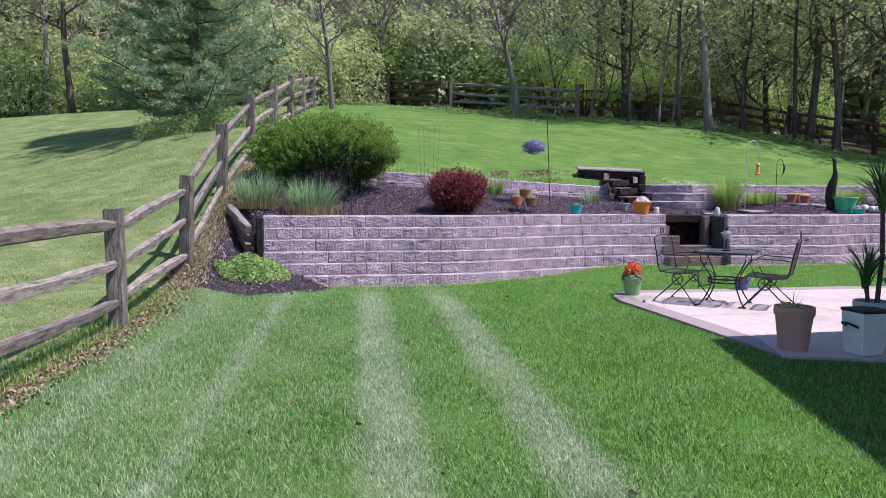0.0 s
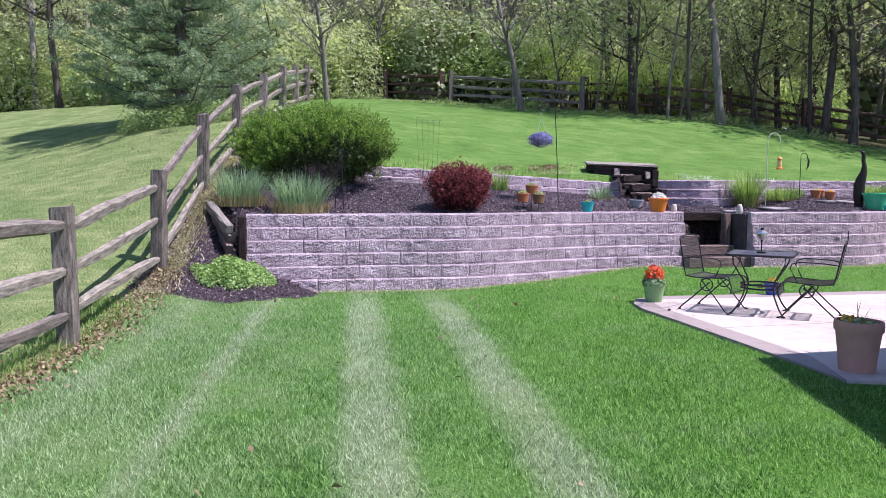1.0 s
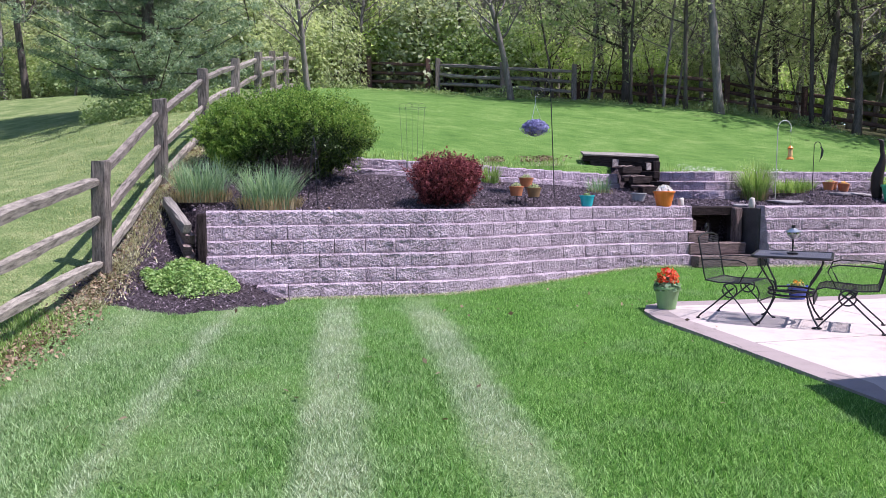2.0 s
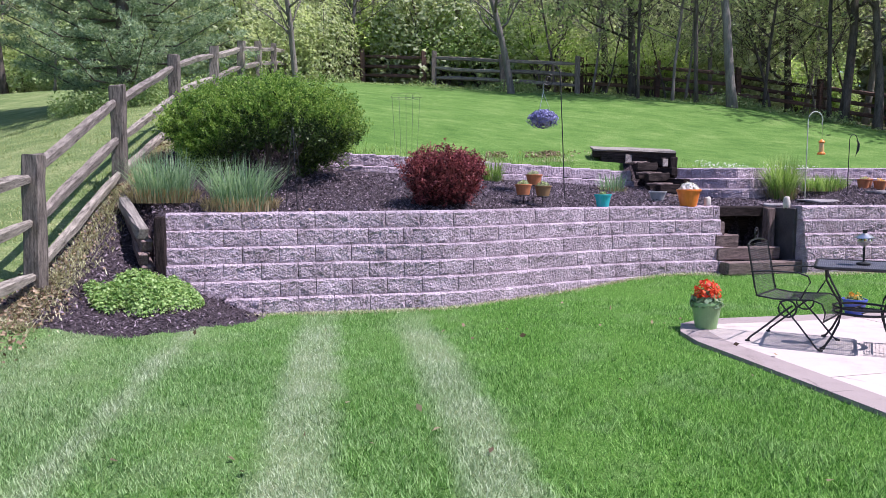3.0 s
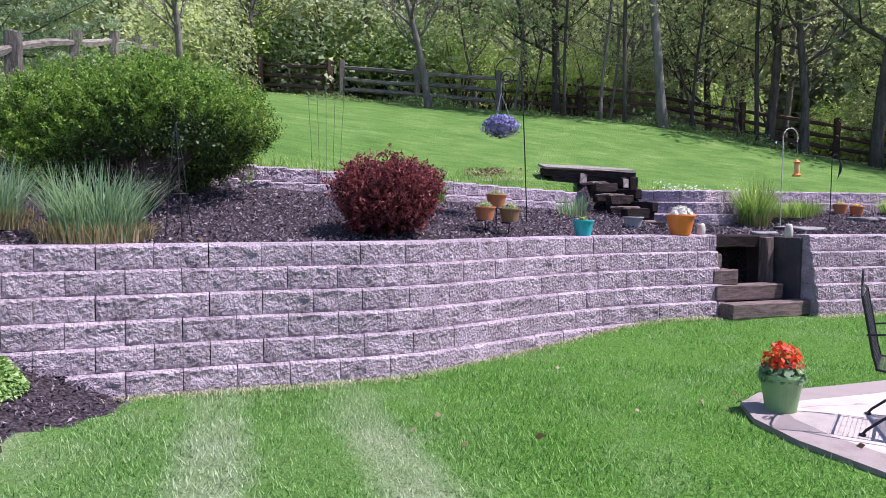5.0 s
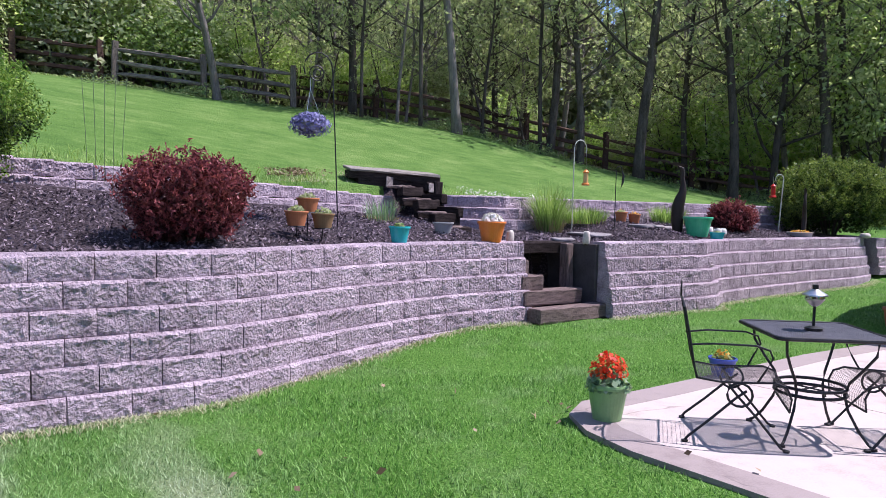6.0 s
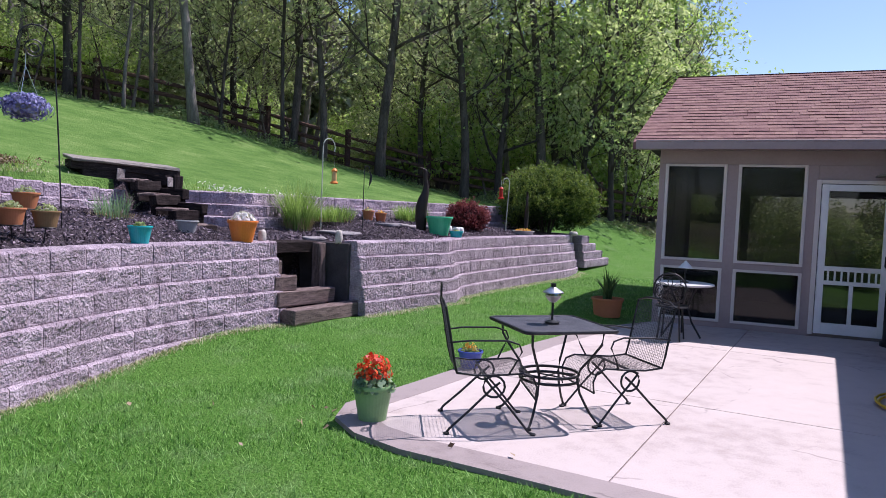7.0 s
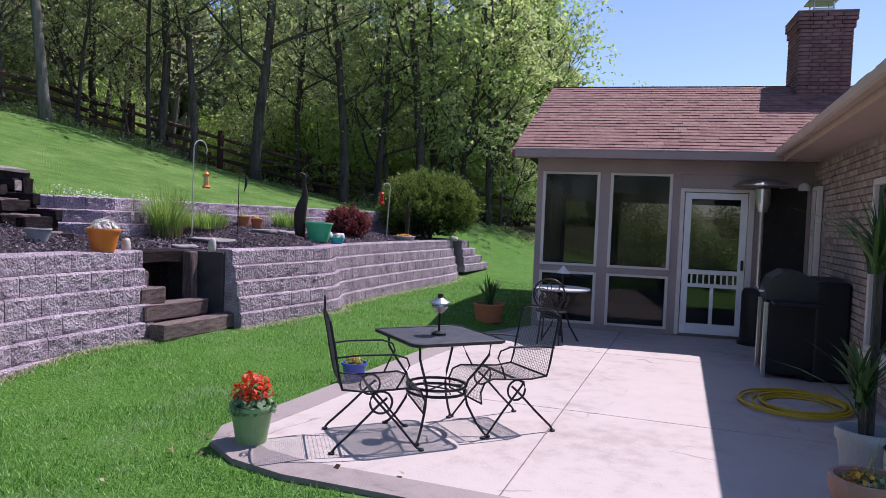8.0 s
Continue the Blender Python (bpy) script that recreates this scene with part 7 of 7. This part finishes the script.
    while len(spots) < 160 and tries < 9000:
        tries += 1
        x = rng.uniform(-34, 33)
        y = float(woods_edge(x)) + 0.7 + 17 * rng.random() ** 1.3
        if math.degrees(math.atan2(y - 5.5, x + 0.25)) < 30.5 or math.hypot(x, y) > 60:
            continue
        if min(math.hypot(x - a, y - b) for a, b in spots) < (1.5 if x < 3 else 0.85):
            continue
        if x < 3 and y < woods_edge(x) + 3 and rng.random() < 0.6:
            continue
        if 8 < x < 18 and rng.random() < 0.45:
            continue
        put(rng.choice((6, 8, 3, 4, 8, 6) if x < 3 else (0, 2, 7, 2, 7, 8, 5, 0, 5)), x, y, rng.uniform(0.8, 1.2))


def copy_thing_at(ob, m):
    c = copy_thing(ob, Matrix.Identity(4))
    c.matrix_basis = m
    return c


def plant_understory():
    kinds = [make_bush("understory_shrub", "leafy bright green shrub at the edge of the woods", 31, 1.5, 1.5, 2.6, 6200, 0.075, M_LEAF_B, group="woodland shrubs", corners=3, lumps=26),
             make_bush("understory_shrub", "leafy green shrub at the edge of the woods", 32, 1.8, 1.6, 2.2, 6200, 0.075, M_LEAF_A, group="woodland shrubs", corners=3, lumps=26),
             make_bush("understory_shrub", "low leafy green shrub in the woods", 33, 1.2, 1.3, 1.5, 4000, 0.072, M_LEAF_C, group="woodland shrubs", corners=3, lumps=20),
             make_bush("understory_shrub", "tall arching shrub in pale spring leaf, bare at the foot", 34, 1.7, 1.6, 3.0, 6600, 0.075, M_LEAF_D, group="woodland shrubs", corners=3, lumps=30, bare=0.34),
             make_bush("understory_shrub", "leafy shrub inside the woods with sunlight in its light green", 35, 1.6, 1.6, 2.8, 5200, 0.08, M_LEAF_D, group="woodland shrubs", corners=3, lumps=30, bare=0.15)]
    rng = random.Random(8)
    used = [False] * len(kinds)

    def put(k, x, y, s):
        m = scaled(x, y, s, rng.uniform(0, 360), 0.1)
        if not used[k]:
            kinds[k].matrix_basis = m
            used[k] = True
        else:
            copy_thing_at(kinds[k], m)

    # a bank of arching growth over the fence, dark beneath
    for k in range(11):
        x = -6.6 + 1.25 * k + rng.uniform(-0.3, 0.3)
        put(3, x, float(woods_edge(x)) + rng.uniform(2.6, 4.0), rng.uniform(0.95, 1.35) if x < 3 else rng.uniform(0.75, 1.0))
    for x, y, s in ((-7.9, 28.6, 1.25), (-8.3, 30.4, 1.4), (-6.6, 30.2, 1.3)):
        put(0, x, y, s)
    n = 0
    while n < 150:
        x = rng.uniform(-36, 34)
        y = float(woods_edge(x)) + 3.0 + 15 * rng.random() ** 1.2
        az = math.degrees(math.atan2(y - 5.5, x + 0.25))
        if az < 27:
            continue
        if x < -9.5:
            y -= 2.0
        leafy = x < 4
        if not leafy and rng.random() < 0.35 and y < woods_edge(x) + 6:
            continue
        k = rng.choice((0, 0, 0, 1) if leafy else (0, 4, 1, 2) if x < 10 else (4, 4, 4, 0))
        s = rng.uniform(0.8, 1.7) * (1.25 if leafy else 0.85)
        put(k, x, y, s)
        n += 1
    # growth beyond the porch
    for x, y, s, k in ((19.5, 12.2, 0.8, 1), (21.5, 13.8, 0.95, 0), (22.5, 10.8, 0.9, 1), (24, 15.2, 1.1, 0), (25, 12.4, 1.0, 0), (26, 9.6, 1.0, 1), (28, 13.5, 1.2, 0), (27.5, 17, 1.2, 0), (29, 10.5, 1.1, 1)):
        put(k, x, y, s)


def edge_weeds():
    """Patches of low growth where the mown hill meets the woods, and round the foot of the pine."""
    rng = np.random.default_rng(52)
    n = 26000
    x = rng.uniform(-9, 24, n)
    y = woods_edge(x) + rng.normal(size=n) * 0.5 + 0.3
    patch = np.sin(x * 1.9) + np.sin(x * 0.77 + 1) + rng.normal(size=n) * 0.6
    h = np.clip(patch, 0.08, 2.2) * 0.2
    a, d = rng.uniform(0, 2 * np.pi, 6000), 1.9 * np.sqrt(rng.random(6000))
    x, y = np.concatenate([x, -8.3 + np.cos(a) * d * 1.1]), np.concatenate([y, 18.9 + np.sin(a) * d * 0.45])
    h = np.concatenate([h, rng.uniform(0.25, 0.6, 6000)])
    n = len(x)
    z = land(x, y) + rng.random(n) * h
    me = leaves_mesh("edge_weeds", np.stack([x, y, z], 1), rng.normal(size=(n, 3)) + np.array([0.3, -0.4, 0.8]), rng.uniform(0.025, 0.06, n), M_LEAF_C, rng, 1.9, 3)
    tagged(new("edge_weeds", me), "low weeds and seedlings at the edge of the woods", "weeds", kind="stuff")


def far_woods():
    rng = np.random.default_rng(77)
    n = 110000
    az = np.radians(rng.uniform(24, 168, n))
    d = rng.uniform(42, 60, n)
    x, y = -0.25 + np.cos(az) * d, 5.5 + np.sin(az) * d
    top = 13 + 3 * np.sin(az * 23) + 2 * np.sin(az * 61 + 1)
    top = top * np.clip((np.degrees(az) - 23) / 8, 0.2, 1)
    z = land(x, y) + rng.random(n) * top
    nor = rng.normal(size=(n, 3)) + np.array([0.8, -0.6, 1.0])
    me = leaves_mesh("far_woods", np.stack([x, y, z], 1), nor, rng.uniform(0.3, 0.75, n), M_LEAF_FAR, rng, 1.6, 3)
    tagged(new("far_woods", me), "distant green woodland on the hill", "woods", kind="stuff")


def plant_behind():
    """Unseen tree lines added across the field and behind the lawn, for reflections and less skylight."""
    src = [o for o in scene.objects if o.name.startswith("woodland_tree") and o.parent is None][:4]
    low_src = [o for o in scene.objects if o.name.startswith("understory_shrub") and o.parent is None][:3]
    rng = random.Random(19)
    for k in range(22):
        if k % 2:
            x, y = rng.uniform(-44, -27), rng.uniform(-30, 20)
        else:
            x, y = rng.uniform(-40, 3), rng.uniform(-42, -26)
        copy_thing_at(rng.choice(src), scaled(x, y, rng.uniform(0.8, 1.1), rng.uniform(0, 360)))
        x, y = x + rng.uniform(0, 3), y + rng.uniform(0, 3)
        copy_thing_at(rng.choice(low_src), scaled(x, y, rng.uniform(1.2, 1.9), rng.uniform(0, 360), 0.1))


plant_woods()
plant_understory()
plant_behind()
far_woods()
edge_weeds()


def make_pine(x, y, height, spread):
    pine = thing("pine_tree", "dense blue-green white pine at the edge of the field", "tree", (x, y, land_at(x, y)))
    rng = random.Random(21)
    nrng = np.random.default_rng(21)
    bm = bm_tube([(0, 0, -0.3), (0.05, 0, height * .4), (0, 0.05, height * 0.98)], [0.2, 0.14, 0.02], 8)
    pts = []
    for k in range(126):
        tier = k // 7
        t = (tier + rng.uniform(-0.2, 0.2)) / 18
        t = min(max(t, 0), 1)
        z = height * (0.04 + 0.93 * t)
        r = spread * (1 - t) ** 0.7 * rng.uniform(0.65, 1.1) + 0.15
        az = k * 0.898 + tier * 0.4 + rng.uniform(-.3, .3)
        tip = Vector((math.cos(az) * r, math.sin(az) * r, z + r * 0.2))
        mid = Vector((math.cos(az) * r * .5, math.sin(az) * r * .5, z - r * 0.04))
        bm_tube([(0, 0, z - 0.05), mid, tip], [0.035, 0.022, 0.006], 5, bm)
        for j in range(11):
            f = 0.2 + 0.85 * j / 10
            c = mid.lerp(tip, max(0, f * 2 - 1)) if f > 0.5 else Vector((0, 0, z)).lerp(mid, f * 2)
            pts.append((*(c + Vector((rng.uniform(-.3, .3), rng.uniform(-.3, .3), rng.uniform(-.07, .1)))),))
    part("trunk", bm, M_BARK, pine)
    c = np.array(pts)
    k = np.repeat(np.arange(len(c)), 110)
    p = c[k] + nrng.normal(size=(len(k), 3)) * np.array([0.12, 0.12, 0.055])
    me = leaves_mesh("needles", p, nrng.normal(size=(len(k), 3)) + np.array([0, 0, 0.6]), nrng.uniform(0.02, 0.03, len(k)), M_NEEDLE, nrng, 5.0, 3)
    piece("needles", me, pine)


def outline(rng, n, rx, ry, rz, foot, belly):
    """Points over an uneven rounded shrub, widest at the height belly, drawn in at its foot; with their outward directions."""
    h = rng.uniform(0.0, 1.0, n) ** 0.8
    a = rng.uniform(0, 2 * np.pi, n)
    r = np.where(h < belly, foot + (1 - foot) * np.sqrt(np.clip(h / belly, 0, 1)), np.sqrt(np.clip(1 - ((h - belly) / (1 - belly)) ** 2.3, 0, 1)))
    wob = 1 + 0.06 * np.sin(3 * a + 5 * h + 1) + 0.05 * np.sin(7 * a - 9 * h) + 0.04 * np.sin(11 * a + 17 * h + 2)
    p = np.stack([np.cos(a) * r * rx * wob, np.sin(a) * r * ry * wob, (h * (0.97 + 0.05 * np.sin(4 * a))) * rz], 1)
    d = np.stack([np.cos(a) / rx, np.sin(a) / ry, np.clip((h - belly) * 2.4, -0.5, 3) / rz], 1)
    return p, d / np.linalg.norm(d, axis=1, keepdims=True)


def make_sprayed(name, label, seed, rx, ry, rz, clusters, sprays, per, length, size, tip, old, foot=0.7, belly=0.36, low=0.1, rise=0.55, inside=0.86, hollow=(0.0, 0.0)):
    """A dense shrub of leafy sprays in clusters, lighter young growth at the tips; the leaves behind and inside carry
    the gaps' shade in their colour.
    """
    bush = thing(name, label, "shrub", (0, 0, -50))
    rng = np.random.default_rng(seed)
    p, d = outline(rng, clusters, rx, ry, rz, foot, belly)
    cave = lambda q: hollow[1] * np.clip(np.cos(np.arctan2(q[:, 1], q[:, 0]) - hollow[0]), 0, 1) ** 0.7
    keep = p[:, 2] > rz * (low + 0.09 * rng.random(clusters) + cave(p))
    p, d = p[keep], d[keep]
    p = p - d * (rng.random(len(p)) ** 2 * 0.2 * rx * 0.5)[:, None]
    c = np.repeat(np.arange(len(p)), sprays)
    q = p[c] + rng.normal(size=(len(c), 3)) * length * 0.28
    axis = d[c] * 0.8 + np.array([0, 0, rise]) + rng.normal(size=(len(c), 3)) * 0.28
    axis /= np.linalg.norm(axis, axis=1, keepdims=True)
    ln = length * rng.uniform(0.55, 1.25, len(c))
    k = np.repeat(np.arange(len(c)), per)
    f = rng.random(len(k)) ** 0.8
    x = q[k] + axis[k] * (f * ln[k])[:, None] + rng.normal(size=(len(k), 3)) * (length * 0.16 * (1.05 - 0.8 * f))[:, None]
    nor = d[c][k] * 0.7 + np.cross(axis[k], rng.normal(size=(len(k), 3)))
    sz = rng.uniform(0.6, 1.3, len(k)) * size
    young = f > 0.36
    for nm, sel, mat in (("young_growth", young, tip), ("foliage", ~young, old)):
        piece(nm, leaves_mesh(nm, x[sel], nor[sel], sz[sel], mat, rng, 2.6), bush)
    # filler leaves whose dark colour paints the shade inside the shrub
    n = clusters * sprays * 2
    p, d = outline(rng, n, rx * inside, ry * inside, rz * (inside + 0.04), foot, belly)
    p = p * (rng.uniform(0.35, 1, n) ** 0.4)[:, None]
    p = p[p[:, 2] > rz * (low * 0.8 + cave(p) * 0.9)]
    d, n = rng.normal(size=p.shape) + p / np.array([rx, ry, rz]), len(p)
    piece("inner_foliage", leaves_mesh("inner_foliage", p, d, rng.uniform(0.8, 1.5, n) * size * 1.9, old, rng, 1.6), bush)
    bm = bmesh.new()
    r2 = random.Random(seed)
    for j in range(11):
        az = j * 2.4
        e = Vector((math.cos(az) * rx * r2.uniform(.3, .7), math.sin(az) * ry * r2.uniform(.3, .7), rz * r2.uniform(0.5, 0.8)))
        bm_tube([(e.x * .12, e.y * .12, -0.1), (e.x * 0.45, e.y * 0.45, e.z * 0.45), e], [0.03 * rx, 0.02 * rx, 0.006], 5, bm)
    part("branchwork", bm, M_BARK, bush)
    return bush


M_JUNIPER = leaf_mat("dark_shrub_leaves", (0.05, 0.1, 0.018), (0.13, 0.2, 0.04), (0.29, 0.36, 0.085), trans=0.35, scale=3)
# near-black versions of the leaf colours, for the shade within the shrubs
M_YEW_DARK = leaf_mat("shaded_shrub_leaves", (0.008, 0.022, 0.006), (0.024, 0.052, 0.012), (0.07, 0.12, 0.03), trans=0.15, scale=3)
M_BARBERRY_SHADE = leaf_mat("shaded_barberry_leaves", (0.014, 0.005, 0.006), (0.045, 0.011, 0.014), (0.1, 0.026, 0.03), trans=0.2, scale=4)
make_pine(-9.0, 19.9, 10.5, 3.1)

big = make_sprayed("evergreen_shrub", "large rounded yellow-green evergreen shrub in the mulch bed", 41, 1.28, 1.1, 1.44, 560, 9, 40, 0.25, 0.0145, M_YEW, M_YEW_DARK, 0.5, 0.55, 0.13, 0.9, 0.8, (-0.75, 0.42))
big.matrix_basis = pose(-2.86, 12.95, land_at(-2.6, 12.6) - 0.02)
red = make_sprayed("barberry_shrub", "rounded dark red barberry shrub in the mulch bed", 42, 0.42, 0.41, 0.66, 330, 5, 15, 0.16, 0.0165, M_BARBERRY, M_BARBERRY_SHADE, 0.3, 0.64, 0.06, 0.9, 0.8, (-0.6, 0.12))
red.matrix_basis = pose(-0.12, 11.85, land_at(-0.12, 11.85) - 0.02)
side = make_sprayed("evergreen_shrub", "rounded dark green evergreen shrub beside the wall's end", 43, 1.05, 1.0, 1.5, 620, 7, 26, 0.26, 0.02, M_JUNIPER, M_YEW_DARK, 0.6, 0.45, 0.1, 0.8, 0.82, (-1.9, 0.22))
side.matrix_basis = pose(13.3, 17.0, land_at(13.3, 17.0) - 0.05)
red2 = make_sprayed("barberry_shrub", "low dark red barberry shrub", 44, 0.33, 0.33, 0.46, 220, 5, 13, 0.13, 0.017, M_BARBERRY, M_BARBERRY_SHADE, 0.6, 0.45, 0.05, 0.7)
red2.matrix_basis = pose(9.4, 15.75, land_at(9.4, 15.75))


# ---- lawn blades ----
def lawn_blades():
    rng = np.random.default_rng(5)
    total = 0
    for x0 in np.arange(-4, 14, 3.0):
        for y0 in np.arange(-7, 17, 3.0):
            mid = np.hypot(x0 + 1.5 - 0.3, y0 + 1.5 - 3.0)
            dens = 6500 if mid < 6.5 else 3000 if mid < 9.5 else 1400
            n = int(dens * 9)
            x, y = x0 + rng.random(n) * 3, y0 + rng.random(n) * 3
            y1 = line_y(FRONT_1, x)
            ok = (y < y1 - 0.16) & (x > fence_line(y) + 0.25) & ~mulch_left(x, y) & (y < 15.5)
            ok &= ((x - CORNER.x) * U.x + (y - CORNER.y) * U.y < -0.02) | ((x - CORNER.x) * W.x + (y - CORNER.y) * W.y > 0.02)
            ok &= ~inside(PATIO, x, y, 0.02) & (y < y1 - 0.16) & (x > fence_line(y) + 0.25) & ~mulch_left(x, y)
            x, y = x[ok], y[ok]
            if len(x) < 50:
                continue
            base = np.stack([x, y, land(x, y) - 0.004], 1)
            n = len(x)
            me = blades_mesh("lawn_grass", base, rng.uniform(0, 2 * np.pi, n) + 0.8 * np.sin(x * 3.1 + 1.3 * y), rng.uniform(0.028, 0.066, n), rng.uniform(0.004, 0.009, n), rng.uniform(0.3, 1.15, n), M_GRASS, segs=1)
            tagged(new("lawn_grass", me), "mown green lawn grass with paler mower lines", "grass", kind="stuff")
            total += n
    return total


def inside(poly, x, y, grow=0.0):
    px, py = np.array([p[0] for p in poly]), np.array([p[1] for p in poly])
    cx, cy = px.mean(), py.mean()
    px, py = px + (px - cx) * grow, py + (py - cy) * grow
    res = np.zeros(len(x), bool)
    j = len(px) - 1
    for i in range(len(px)):
        cross = ((py[i] > y) != (py[j] > y)) & (x < (px[j] - px[i]) * (y - py[i]) / (py[j] - py[i] + 1e-12) + px[i])
        res ^= cross
        j = i
    return res


lawn_blades()


# ---- brickwork of the long wall ----
def house_bricks():
    bl, bh = 0.215, 0.075
    bm = bm_box(bl - 0.012, 0.05, bh - 0.011, bevel=0.004)
    me = bpy.data.meshes.new("brick")
    bm.to_mesh(me)
    bm.free()
    me.materials.append(M_BRICK)
    wall = [o for o in HOUSE.children if o.name.startswith("front_wall")][0]
    rest = []
    rng = random.Random(2)
    for k in range(33):
        s = 0.1 + (bl / 2 if k % 2 else 0)
        while s < HOUSE_LEN - 0.1:
            z = 0.03 + (k + 0.5) * bh
            c = CORNER + U * s + W * 0.004
            s += bl
            if any(a - 0.12 < s - bl < b + 0.12 and z0 - 0.1 < z < z1 + 0.04 for a, b, z0, z1 in ((1.6, 2.6, 0.5, 2.1), (5.45, 5.85, 0.95, 2.2))):
                continue
            m = pose(c.x, c.y, z, 0, 0, YAW_U + rng.uniform(-.5, .5))
            if 2.8 < s < 4.8:
                ob = piece("brick", me, wall)
                ob.matrix_basis = m
            else:
                rest.append(m)
    verts, faces = [], []
    h = (bl / 2 - 0.006, 0.025, bh / 2 - 0.0055)
    for m in rest:
        o = len(verts)
        verts += [m @ Vector((x * h[0], y * h[1], z * h[2])) for x in (-1, 1) for y in (-1, 1) for z in (-1, 1)]
        faces += [(o, o + 1, o + 3, o + 2), (o + 4, o + 6, o + 7, o + 5), (o, o + 4, o + 5, o + 1), (o + 2, o + 3, o + 7, o + 6), (o + 1, o + 5, o + 7, o + 3), (o, o + 2, o + 6, o + 4)]
    ob = new("brickwork", mesh_from("brickwork", verts, faces, M_BRICK_ISLAND))
    ob.parent = wall
    tagged(ob, kind="stuff")


M_BRICK_ISLAND = surface("house_brick_run", (0.26, 0.19, 0.168), (0.47, 0.375, 0.335), 6, 60, 0.9, 0, 0.5, 0.005, per_island=0.2, coords="World")
house_bricks()


# ---- wall blocks ----
block_wall("retaining_wall", "grey split-face concrete block retaining wall", WALL_LOW_L, WALL_TOP, 6)
block_wall("retaining_wall", "grey split-face concrete block retaining wall beyond the steps", WALL_LOW_R, WALL_TOP, 5)
block_wall("upper_retaining_wall", "low grey block wall at the back of the bed", WALL_UP_L, (2.0, 1.64), 3, batter=0.06)
block_wall("upper_retaining_wall", "low grey block wall at the back of the bed", WALL_UP_R, 1.7, 3, batter=0.1)
for k in range(4):
    run = 0.5 + 0.42 * k
    block_wall("return_wall", "stepped end of the block wall at the foot of the slope", [(13.72, 16.2 - 0.04 * k), (13.72 + 0.95 * run, 16.2 - 0.04 * k + 0.28 * run)], 1.06 - ROW * k, 1, batter=0.05, phase=0.5 * (k % 2))
